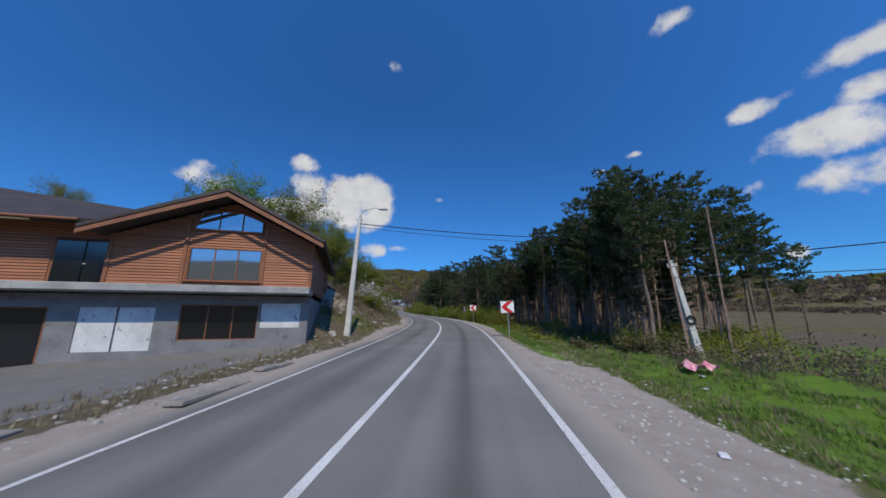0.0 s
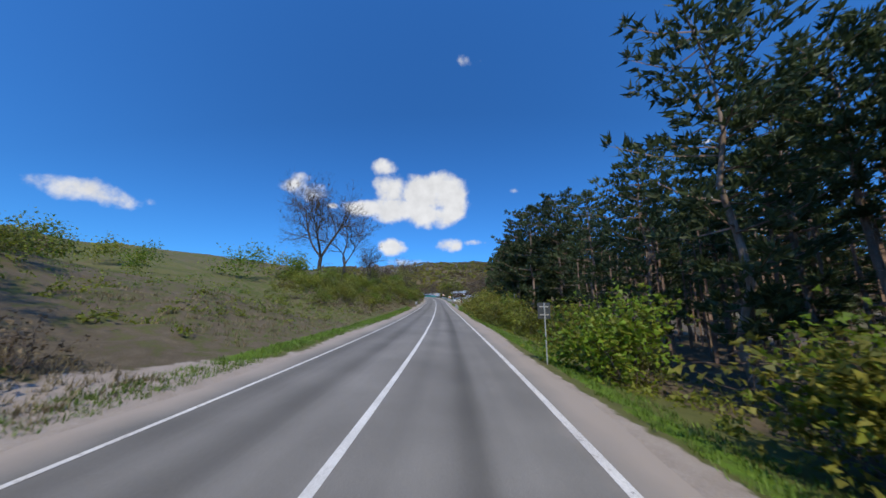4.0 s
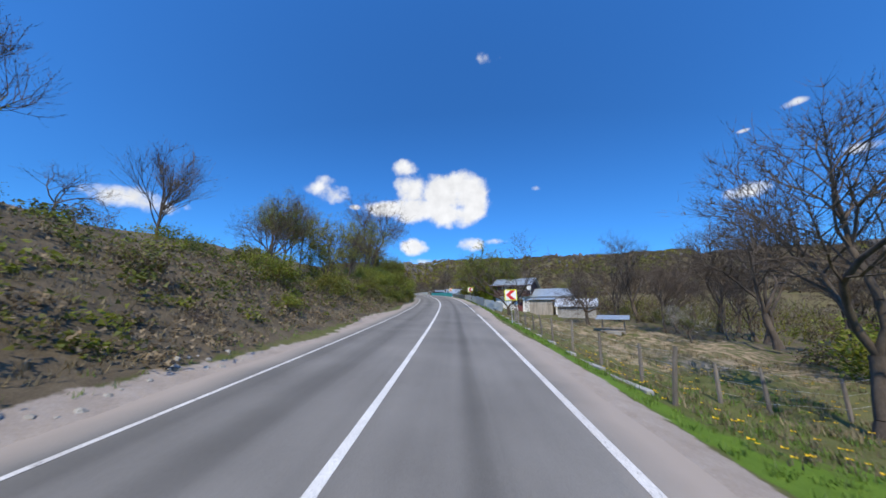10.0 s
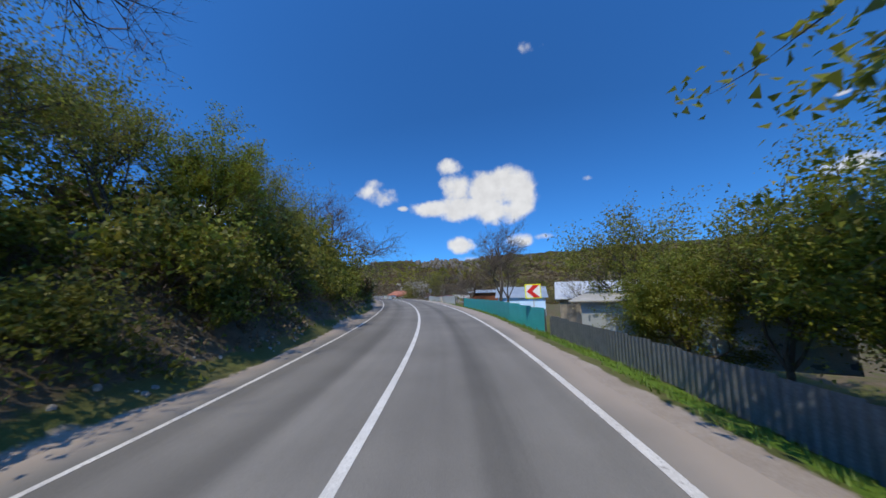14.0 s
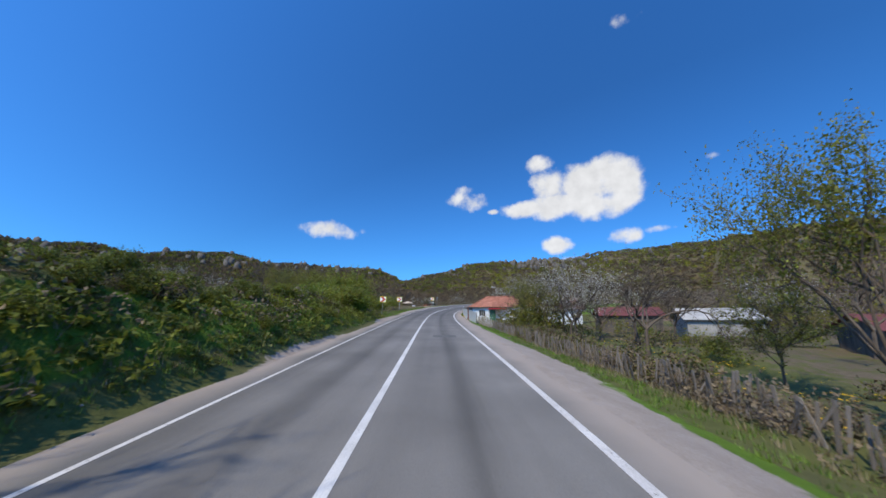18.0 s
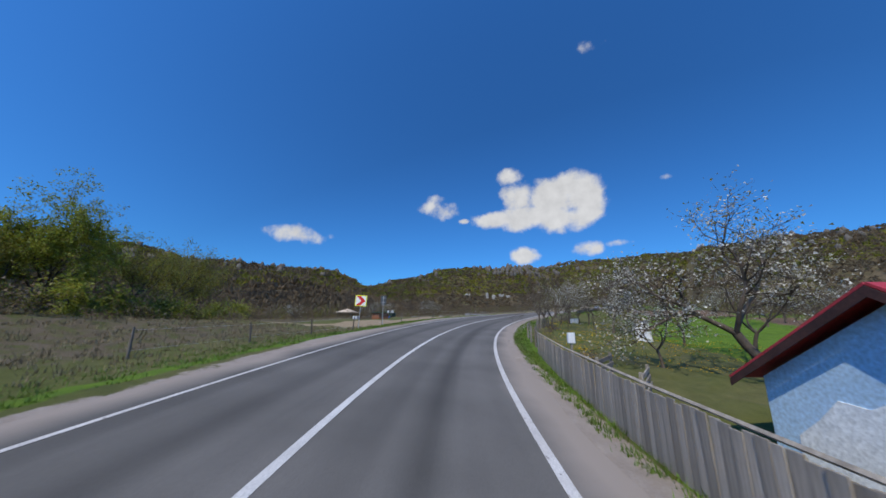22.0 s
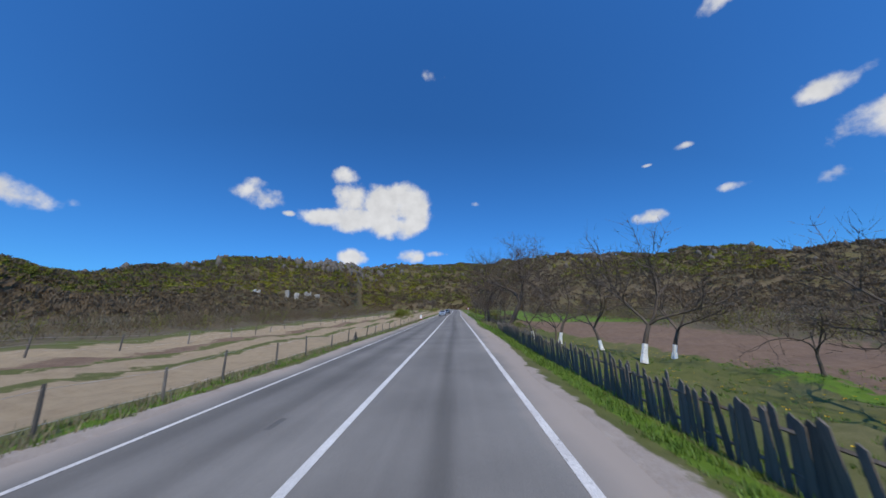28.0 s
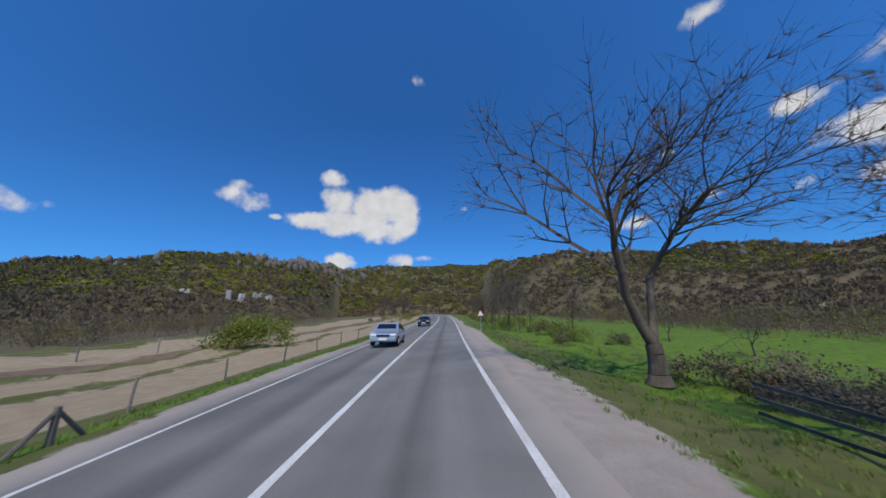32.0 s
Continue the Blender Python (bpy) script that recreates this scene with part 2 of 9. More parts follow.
BARK = mat("bark_grey", (0.12, 0.093, 0.07), (0.06, 0.047, 0.036), 0.9, 2.5, 30, 0.6, per_object=0.2, stretch=(1, 1, 0.3))
BARKP = mat("bark_pine", (0.22, 0.165, 0.13), (0.12, 0.09, 0.072), 0.9, 2.0, 24, 0.6, per_object=0.25, stretch=(1, 1, 0.3))
TWIG = mat("twig", (0.115, 0.087, 0.064), (0.066, 0.05, 0.038), 0.9, 2.0, 20, 0.0, per_object=0.2)
TWIGP = mat("twig_dead", (0.24, 0.165, 0.13), (0.15, 0.105, 0.085), 0.9, 2.0, 20, 0.0, per_object=0.2)
TWIGR = mat("twig_reddish", (0.15, 0.115, 0.10), (0.10, 0.078, 0.066), 0.9, 2.0, 20, 0.0, per_object=0.2)
LIME = mat("limewash", (0.8, 0.8, 0.77), (0.62, 0.6, 0.55), 0.9, 4, 30, 0.3)
NEEDLE = mat("needles", (0.085, 0.118, 0.045), (0.05, 0.075, 0.03), 0.6, 0.5, 6, 0.0, per_object=0.25, per_island=0.25, translucent=0.4)
NEEDLEB = mat("needles_dry", (0.12, 0.096, 0.056), (0.07, 0.058, 0.036), 0.7, 0.5, 6, 0.0, per_object=0.2, per_island=0.35, translucent=0.1)
LEAF = mat("leaf_spring", (0.27, 0.30, 0.04), (0.175, 0.21, 0.03), 0.5, 0.4, 5, 0.0, per_object=0.22, per_island=0.18, translucent=0.5)
LEAFB = mat("leaf_bright", (0.20, 0.30, 0.028), (0.13, 0.21, 0.02), 0.5, 0.4, 5, 0.0, per_object=0.15, per_island=0.18, translucent=0.5)
LEAFD = mat("leaf_dark", (0.165, 0.18, 0.036), (0.10, 0.12, 0.024), 0.5, 0.4, 5, 0.0, per_object=0.2, per_island=0.2, translucent=0.5)
LEAFY = mat("leaf_yellow", (0.27, 0.255, 0.045), (0.175, 0.17, 0.034), 0.5, 0.4, 5, 0.0, per_object=0.2, per_island=0.2, translucent=0.5)
LEAFBR = mat("leaf_dry", (0.19, 0.145, 0.09), (0.125, 0.098, 0.062), 0.8, 0.4, 5, 0.0, per_object=0.2, per_island=0.3, translucent=0.15)
BLOSSOM = mat("blossom", (0.66, 0.64, 0.58), (0.46, 0.44, 0.36), 0.6, 0.5, 6, 0.0, per_island=0.2, translucent=0.25)
CONC = mat("concrete", (0.36, 0.35, 0.33), (0.25, 0.245, 0.235), 0.9, 1.5, 30, 0.4, spots=(5, 0.64, (0.17, 0.165, 0.16)))
GALV = mat("galvanised", (0.56, 0.55, 0.53), (0.40, 0.39, 0.37), 0.55, 2.0, 30, 0.1, metal=0.45)
STEEL = mat("fence_steel", (0.52, 0.56, 0.57), (0.42, 0.46, 0.48), 0.42, 0.7, 30, 0.05, metal=0.45, spots=(1.5, 0.68, (0.20, 0.22, 0.23)))
STEELD = mat("fence_steel_dark", (0.42, 0.45, 0.46), (0.33, 0.36, 0.37), 0.5, 0.9, 30, 0.05, metal=0.35, spots=(2.2, 0.60, (0.12, 0.15, 0.17)))
TURQ = mat("fence_turquoise", (0.05, 0.42, 0.44), (0.035, 0.32, 0.34), 0.5, 0.8, 30, 0.05, spots=(3, 0.69, (0.15, 0.2, 0.2)))
POLE = mat("post_paint", (0.5, 0.52, 0.52), (0.38, 0.39, 0.39), 0.5, 4, 30, 0.05, metal=0.5)
SIGNW = mat("sign_white", (0.76, 0.76, 0.76), (0.68, 0.68, 0.68), 0.4, 2, 30, 0.0)
SIGNR = mat("sign_red", (0.62, 0.02, 0.018), (0.5, 0.018, 0.016), 0.4, 2, 30, 0.0)
SIGNY = mat("sign_yellow", (0.80, 0.84, 0.02), (0.7, 0.74, 0.02), 0.4, 2, 30, 0.0)
SIGNG = mat("sign_back", (0.085, 0.095, 0.105), (0.06, 0.068, 0.075), 0.5, 2, 30, 0.05, metal=0.4)
WOODG = mat("wood_weathered", (0.34, 0.30, 0.25), (0.205, 0.18, 0.15), 0.9, 3, 30, 0.5, per_object=0.28, stretch=(1, 1, 0.15))
WOODD = mat("wood_dark", (0.145, 0.125, 0.105), (0.075, 0.066, 0.056), 0.9, 3, 30, 0.4, per_object=0.3, stretch=(1, 1, 0.15))
# grey sheet with the trees' shade put into its dark colour
SHEETSH = mat("fence_sheet_shaded", (0.17, 0.18, 0.185), (0.11, 0.12, 0.125), 0.6, 1.2, 30, 0.05, metal=0.2)
WOODM = mat("wood_post", (0.22, 0.19, 0.16), (0.13, 0.112, 0.095), 0.9, 3, 30, 0.5, per_object=0.3, stretch=(1, 1, 0.15))
RUST = mat("rust", (0.22, 0.075, 0.03), (0.11, 0.045, 0.025), 0.9, 3, 30, 0.4)
ROCK = mat("stone", (0.42, 0.4, 0.36), (0.27, 0.255, 0.23), 0.9, 3, 25, 0.5, per_object=0.2)
# ---- the road's line: heading every 15 m, height and cross fall every 50 m ----
TH = [-7.21, -5.54, -3.62, 1.85, 6.82, 10.53, 12.25, 12.82, 13.33, 13.45, 14.04, 13.6, 14.3, 15.1, 16.09, 19.13, 23.26, 28.85, 33.7, 37.65, 41.97, 43.63, 43.43, 41.99, 37.7, 30.59, 22.82, 15.93, 10.75, 7.04, 4.68, 3.54, 3.5, 3.74, 3.69, 3.93, 3.2, 2.54, 2.48, 2.93, 3.52, 4.09, 4.59, 5.01, 5.42]
ZK = [-0.0, 2.06, 3.86, 6.39, 9.55, 13.47, 16.63, 18.65, 21.35, 23.92, 26.39, 29.02, 31.9, 35.04]
BK = [0.9, 0.28, 1.65, 2.3, -0.21, -1.66, -0.49, 2.01, 4.51, 0.19, -1.63, -1.83, -1.35, -0.7]
WR, WL = 3.5, 3.24            # lane widths right and left of the centre line


def cubic(x0, h, ky, x):
    ky = np.asarray(ky, float)
    m = np.gradient(ky, h)
    x = np.asarray(x, float)
    i = np.clip(((x - x0) / h).astype(int), 0, len(ky) - 2)
    w = (x - x0) / h - i
    return (1 + 2 * w) * (1 - w) ** 2 * ky[i] + w * (1 - w) ** 2 * h * m[i] + w * w * (3 - 2 * w) * ky[i + 1] + w * w * (w - 1) * h * m[i + 1]


SF = np.arange(-10, 651, 1.0)
_th = cubic(-10, 15, np.radians(TH), SF)
_tx, _ty = -np.sin(_th), np.cos(_th)
RX = np.concatenate([[0], np.cumsum((_tx[1:] + _tx[:-1]) / 2)])
RY = np.concatenate([[0], np.cumsum((_ty[1:] + _ty[:-1]) / 2)])
RX, RY = RX - RX[10], RY - RY[10]
RZ = cubic(-10, 50, ZK, SF)
RB = cubic(-10, 50, np.radians(BK), SF)
# straight on past both ends
_n = np.arange(1, 91.0)
_hd, _tl = (_n[::-1] * 1.0), _n * 3.0
SA = np.concatenate([SF[0] - _hd, SF, SF[-1] + _tl])
XA = np.concatenate([RX[0] - _hd * _tx[0], RX, RX[-1] + _tl * _tx[-1]])
YA = np.concatenate([RY[0] - _hd * _ty[0], RY, RY[-1] + _tl * _ty[-1]])
ZA = np.concatenate([RZ[0] - _hd * 0.04, RZ, RZ[-1] + _tl * 0.05])
TA = np.concatenate([0 * _hd + _th[0], _th, 0 * _tl + _th[-1]])
BA = np.concatenate([0 * _hd + RB[0], RB, 0 * _tl + RB[-1]])

AK = [4.6, 6, 8, 11, 15, 20, 30, 45, 60]
LEFT = [(-100, 0, 0, 0, .2, .5, 1, 2, 3, 4), (12, 0, -.1, -.3, -.4, -.4, -.4, 1.5, 3, 4), (20, 0, .3, 1.6, 2.7, 3.4, 4.4, 5.8, 7.2, 8.2), (24, 0, .5, 2.1, 3.9, 4.9, 6.2, 7.8, 9, 10), (30, 0, .5, 1.8, 3.7, 5.5, 7.2, 9.5, 11, 12),
        (60, 0, .5, 2, 4, 6, 8, 11, 15, 18), (72, 0, .2, .7, 1.6, 2.8, 4.5, 7, 12, 16), (88, 0, .2, .6, 1.3, 2.2, 3.2, 5, 9, 12), (112, 0, .3, 1, 2.1, 3.4, 4.5, 6.5, 9, 11),
        (126, 0, .4, 1.4, 3, 4.6, 5.4, 7, 10, 12), (165, 0, .6, 2, 3.8, 5, 5.8, 8, 11, 13), (200, 0, .4, 1.4, 2.8, 4, 5, 7, 10, 12), (222, 0, 1.1, 2.9, 3.9, 4.5, 5, 7, 10, 12), (236, 0, 1.3, 3.2, 4.1, 4.6, 5, 7, 10, 12),
        (262, 0, 1.7, 3.6, 4.3, 4.6, 4.8, 5.5, 7, 9), (285, 0, 1.9, 3.5, 4.1, 4.3, 4.4, 4.8, 6, 8), (312, 0, 1.3, 2.4, 2.6, 2.5, 2.4, 2.6, 4, 6), (334, 0, .12, .7, 1.4, 1.9, 2.2, 3, 4, 5), (350, 0, 0, 0.1, .2, .4, .4, .4, 1, 2),
        (364, 0, -.1, 0, .3, .9, 1.3, 1.4, 1.4, 1.4), (376, -.05, -.2, -.3, -.2, 0, .2, .2, 0, 0), (388, -.05, -.2, -.4, -.5, -.6, -.8, -1, -1, -1), (1000, -.05, -.2, -.4, -.5, -.6, -.8, -1, -1, -1)]
RIGHT = [(-100, 0, 0, -.2, -.4, -.6, -.8, -1, -1.5, -2), (20, 0, -.2, -.4, -.6, -.8, -1, -1.5, -2, -2), (60, 0, -.3, -.6, -.8, -1, -1, -1.5, -2, -2),
         (120, 0, -.3, -.6, -.9, -1.2, -1.5, -2, -3, -3), (145, 0, -.5, -1.3, -2, -2.6, -3, -3, -3, -3), (172, 0, -.4, -.9, -1.3, -1.7, -2, -2.5, -3, -3),
         (220, 0, -.3, -1, -1.6, -2, -2.2, -2.5, -3, -3), (260, 0, -.3, -.8, -1.2, -1.6, -2, -2, -2, -2), (300, 0, -.3, -.6, -.8, -1, -1, -1, -1, -1),
         (345, 0, -.3, -1, -1.4, -1.4, -1.4, -1.4, -1, -1), (385, 0, -.3, -.6, -.8, -1, -1.2, -1.4, -1.5, -1.5), (460, 0, -.3, -.7, -1.1, -1.5, -1.6, -1.6, -1.6, -1.6),
         (530, 0, -.2, -.5, -.9, -1, -1.2, -1.4, -1.4, -1.4), (1000, 0, -.2, -.5, -.9, -1, -1.2, -1.4, -1.4, -1.4)]


def lie(s, u):
    """Height of the ground over the road's centre line at s, u metres to the right."""
    s, u = np.broadcast_arrays(np.asarray(s, float), np.asarray(u, float))
    b = np.interp(s, SA, BA)
    z = -np.clip(u, -5.5, 5.5) * b
    a = np.abs(u)
    out = np.zeros(s.shape)
    for table, side in ((LEFT, u < 0), (RIGHT, u >= 0)):
        t = np.array(table)
        k = np.clip(np.searchsorted(t[:, 0], s) - 1, 0, len(t) - 2)
        w = np.clip((s - t[k, 0]) / (t[k + 1, 0] - t[k, 0]), 0, 1)
        w = w * w * (3 - 2 * w)
        j = np.clip(np.searchsorted(AK, a) - 1, 0, len(AK) - 2)
        ak = np.array(AK)
        v = np.clip((a - ak[j]) / (ak[j + 1] - ak[j]), 0, 1)
        rows = t[:, 1:]
        h0 = rows[k, j] * (1 - v) + rows[k, j + 1] * v
        h1 = rows[k + 1, j] * (1 - v) + rows[k + 1, j + 1] * v
        out = np.where(side, h0 * (1 - w) + h1 * w, out)
    rough = np.clip((a - 5) / 6, 0, 1) * 0.14
    out = out + rough * (np.sin(s * 0.9 + u * 1.7) + np.sin(s * 2.3 - u * 0.8 + 1) * 0.6 + np.sin(s * 0.37 + u * 0.31) * 1.2) * np.clip(np.abs(out) + 0.3, 0, 1.2)
    return z + out


def at(s, u, h=None):
    """World place at s along the road and u to its right: on the ground, or h over the road's level."""
    t = float(np.interp(s, SA, TA))
    z = float(np.interp(s, SA, ZA))
    g = float(lie(s, u)) if h is None else h
    return Vector((float(np.interp(s, SA, XA)) + u * math.cos(t), float(np.interp(s, SA, YA)) + u * math.sin(t), z + g))


def place(s, u, h=None, turn=0.0, size=1.0):
    """Pose at s, u: its y runs along the road, turned by degrees to the left."""
    t = float(np.interp(s, SA, TA))
    return Matrix.LocRotScale(at(s, u, h), Euler((0, 0, t + radians(turn))), Vector((size,) * 3) if not isinstance(size, tuple) else Vector(size))


# ---- mesh building ----
class Mesh:
    def __init__(self):
        self.v, self.f, self.n = [], [], 0

    def add(self, verts, faces):
        verts = np.asarray(verts, float).reshape(-1, 3)
        self.f.append(np.asarray(faces, int) + self.n)
        self.v.append(verts)
        self.n += len(verts)
        return self

    def box(self, c, size, m=None, c0=0.0):
        """A box with chamfered edges, c its middle; m: a turn and place for it."""
        hx, hy, hz = (v / 2 for v in size)
        k = c0 or min(size) * 0.12
        pts, idx = [], {}
        for sx in (-1, 1):
            for sy in (-1, 1):
                for sz in (-1, 1):
                    for ax in range(3):
                        p = [sx * (hx - k), sy * (hy - k), sz * (hz - k)]
                        p[ax] = (sx * hx, sy * hy, sz * hz)[ax]
                        idx[sx, sy, sz, ax] = len(pts)
                        pts.append(p)
        q = []
        for ax in range(3):
            o = [a for a in range(3) if a != ax]
            for sg in (-1, 1):
                loop = []
                for a, b in ((-1, -1), (1, -1), (1, 1), (-1, 1)):
                    sgn = [0, 0, 0]
                    sgn[ax], sgn[o[0]], sgn[o[1]] = sg, a, b
                    loop.append(idx[(*sgn, ax)])
                if (sg > 0) == (ax == 1):
                    loop.reverse()
                q.append(loop)
            for a in (-1, 1):
                for b in (-1, 1):
                    loop = []
                    for sg, who in ((-1, o[0]), (-1, o[1]), (1, o[1]), (1, o[0])):
                        sgn = [0, 0, 0]
                        sgn[ax], sgn[o[0]], sgn[o[1]] = sg, a, b
                        loop.append(idx[(*sgn, who)])
                    q.append(loop)
        t = []
        for sx in (-1, 1):
            for sy in (-1, 1):
                for sz in (-1, 1):
                    t.append([idx[sx, sy, sz, 0], idx[sx, sy, sz, 1], idx[sx, sy, sz, 2]])
        pts = np.array(pts) + np.array(c)
        if m is not None:
            pts = pts @ np.array(m.to_3x3()).T + np.array(m.translation)
        base = self.n
        self.add(pts, q)
        self.f.append(np.array(t) + base)
        return self

    def tube(self, a, b, ra, rb, sides=6, cap=True):
        a, b = np.asarray(a, float), np.asarray(b, float)
        d = (b - a) / (np.linalg.norm(b - a) + 1e-9)
        e = np.cross(d, (0, 0, 1.0) if abs(d[2]) < 0.9 else (1.0, 0, 0))
        e /= np.linalg.norm(e)
        g = np.cross(d, e)
        w = np.arange(sides) * 2 * math.pi / sides
        ring = np.cos(w)[:, None] * e + np.sin(w)[:, None] * g
        i = np.arange(sides)
        j = (i + 1) % sides
        base = self.n
        self.add(np.concatenate([a + ra * ring, b + rb * ring]), np.stack([i, j, j + sides, i + sides], 1))
        if cap:
            self.f.append(np.array([list(range(2 * sides - 1, sides - 1, -1))[::-1]]) + base)
            self.f.append(np.array([list(range(sides))[::-1]]) + base)
        return self

    def quads(self, p):
        """p: n x 4 x 3 corners."""
        p = np.asarray(p, float)
        n = len(p)
        return self.add(p.reshape(-1, 3), np.arange(n * 4).reshape(n, 4))

    def tris(self, p):
        """p: n x 3 x 3 corners."""
        p = np.asarray(p, float)
        n = len(p)
        return self.add(p.reshape(-1, 3), np.arange(n * 3).reshape(n, 3))

    def data(self, name, *materials, slots=None, smooth=False):
        me = bpy.data.meshes.new(name)
        v = np.concatenate(self.v)
        loops = np.concatenate([f.ravel() for f in self.f])
        sizes = np.concatenate([np.full(len(f), f.shape[1]) for f in self.f])
        me.vertices.add(len(v))
        me.vertices.foreach_set("co", v.ravel())
        me.loops.add(len(loops))
        me.loops.foreach_set("vertex_index", loops.astype(np.int32))
        me.polygons.add(len(sizes))
        me.polygons.foreach_set("loop_start", np.concatenate([[0], np.cumsum(sizes)[:-1]]).astype(np.int32))
        me.polygons.foreach_set("loop_total", sizes.astype(np.int32))
        for m in materials:
            me.materials.append(m)
        if slots is not None:
            me.polygons.foreach_set("material_index", np.asarray(slots, np.int32))
        me.polygons.foreach_set("use_smooth", np.full(len(sizes), bool(smooth)))
        me.update(calc_edges=True)
        me.validate()
        return me


def part(name, mb, material, parent=None, label="", m=None, smooth=False):
    """One mesh object, under a thing or a part."""
    me = mb.data(name, material, smooth=smooth) if isinstance(mb, Mesh) else mb
    ob = new(name, me)
    if parent is not None:
        ob.parent = parent
    if m is not None:
        ob.matrix_basis = m
    if label:
        tagged(ob, label)
    return ob


def thing(name, label, category, group="", m=None):
    ob = new(name)
    ob.empty_display_size = 0.2
    tagged(ob, label, category, group)
    if m is not None:
        ob.matrix_basis = m
    return ob

# ---- ground: one sheet along the road, hills beyond it ----
def smooth01(x):
    x = np.clip(x, 0, 1)
    return x * x * (3 - 2 * x)


def bumpy(x, lo, hi, w=1.0):
    return smooth01((x - lo) / w) * smooth01((hi - x) / w)


def ground_material():
    """Grass, dusty shoulder, bare soil and leaf litter, mixed by the weights laid into the sheet."""
    m = bpy.data.materials.new("ground")
    m.use_nodes = True
    n, l = m.node_tree.nodes, m.node_tree.links
    b = n["Principled BSDF"]
    b.inputs["Roughness"].default_value, b.inputs["Specular IOR Level"].default_value = 0.95, 0.15
    tc = n.new("ShaderNodeTexCoord")

    def noise_at(scale, detail=5, rough=0.6):
        t = n.new("ShaderNodeTexNoise")
        t.inputs["Scale"].default_value, t.inputs["Detail"].default_value, t.inputs["Roughness"].default_value = scale, detail, rough
        l.new(tc.outputs["Object"], t.inputs["Vector"])
        return t.outputs["Fac"]

    def ramp(src, cols, lo=0.3, hi=0.7):
        r = n.new("ShaderNodeValToRGB")
        while len(r.color_ramp.elements) < len(cols):
            r.color_ramp.elements.new(0.5)
        for i, c in enumerate(cols):
            r.color_ramp.elements[i].position = lo + (hi - lo) * i / (len(cols) - 1)
            r.color_ramp.elements[i].color = (*c, 1)
        l.new(src, r.inputs[0])
        return r.outputs[0]

    def blend(fac, a, c):
        x = n.new("ShaderNodeMix")
        x.data_type = "RGBA"
        l.new(fac, x.inputs["Factor"])
        l.new(a, x.inputs["A"])
        l.new(c, x.inputs["B"])
        return x.outputs["Result"]

    big, mid, tiny = noise_at(0.22), noise_at(1.7), noise_at(26, 6, 0.7)
    half = n.new("ShaderNodeMix")
    half.inputs["Factor"].default_value = 0.55
    l.new(mid, half.inputs["A"])
    l.new(tiny, half.inputs["B"])
    mixed = half.outputs["Result"]
    grass = ramp(mixed, [(0.06, 0.068, 0.022), (0.10, 0.112, 0.034), (0.15, 0.152, 0.05)])
    dry = ramp(mixed, [(0.10, 0.085, 0.045), (0.16, 0.14, 0.07), (0.22, 0.185, 0.105)])
    grass = blend(ramp(big, [(0, 0, 0), (0.55, 0.55, 0.55)], 0.42, 0.66), grass, dry)
    dust = ramp(mixed, [(0.26, 0.215, 0.18), (0.34, 0.29, 0.25), (0.43, 0.375, 0.33)])
    soil = ramp(mixed, [(0.22, 0.165, 0.105), (0.31, 0.24, 0.155), (0.40, 0.32, 0.21)])
    yard = ramp(mixed, [(0.145, 0.138, 0.132), (0.18, 0.172, 0.165), (0.22, 0.21, 0.20)])
    red = ramp(mixed, [(0.105, 0.068, 0.047), (0.17, 0.115, 0.08), (0.25, 0.175, 0.125)])
    litter = ramp(mixed, [(0.06, 0.048, 0.033), (0.115, 0.092, 0.062), (0.19, 0.155, 0.105)])
    lush = ramp(mixed, [(0.06, 0.105, 0.014), (0.10, 0.175, 0.02), (0.15, 0.23, 0.03)])
    col = grass
    for name, c in (("w_litter", litter), ("w_lush", lush), ("w_soil", soil), ("w_red", red), ("w_dust", dust), ("w_yard", yard)):
        a = n.new("ShaderNodeAttribute")
        a.attribute_name = name
        s = n.new("ShaderNodeMath")
        s.operation = "ADD"
        l.new(a.outputs["Fac"], s.inputs[0])
        k = n.new("ShaderNodeMath")
        k.operation = "MULTIPLY_ADD"
        l.new(mid, k.inputs[0])
        k.inputs[1].default_value, k.inputs[2].default_value = 1.3, -0.65
        l.new(k.outputs[0], s.inputs[1])
        r = n.new("ShaderNodeMapRange")
        r.inputs["From Min"].default_value, r.inputs["From Max"].default_value = 0.4, 0.6
        l.new(s.outputs[0], r.inputs["Value"])
        col = blend(r.outputs[0], col, c)
    l.new(col, b.inputs["Base Color"])
    bp = n.new("ShaderNodeBump")
    bp.inputs["Strength"].default_value, bp.inputs["Distance"].default_value = 0.7, 0.08
    l.new(mixed, bp.inputs["Height"])
    l.new(bp.outputs[0], b.inputs["Normal"])
    return m


GROUND = ground_material()
s_rows = np.concatenate([np.arange(-95, -10, 2.5), np.arange(-10, 560, 1.0), np.arange(560, 900, 8.0)])
u_half = np.array([3.6, 4.1, 4.5, 4.9, 5.3, 5.8, 6.4, 7.1, 8, 9, 10, 11.2, 12.5, 14, 16, 18, 20.5, 23, 26, 30, 34, 39, 45, 52, 60, 68, 78, 92, 110, 130])
u_cols = np.concatenate([-u_half[::-1], [0.0], u_half])
S2, U2 = np.meshgrid(s_rows, u_cols, indexing="ij")
tt = np.interp(S2, SA, TA)
gz = np.interp(S2, SA, ZA) + lie(S2, U2)
gz = gz - 0.06 * (np.abs(U2) < 4.3)
sink = smooth01((np.abs(U2) - 56) / 62)
gz = gz * (1 - sink) + (np.interp(S2, SA, ZA) - 7.0) * sink
GX = np.interp(S2, SA, XA) + U2 * np.cos(tt)
GY = np.interp(S2, SA, YA) + U2 * np.sin(tt)
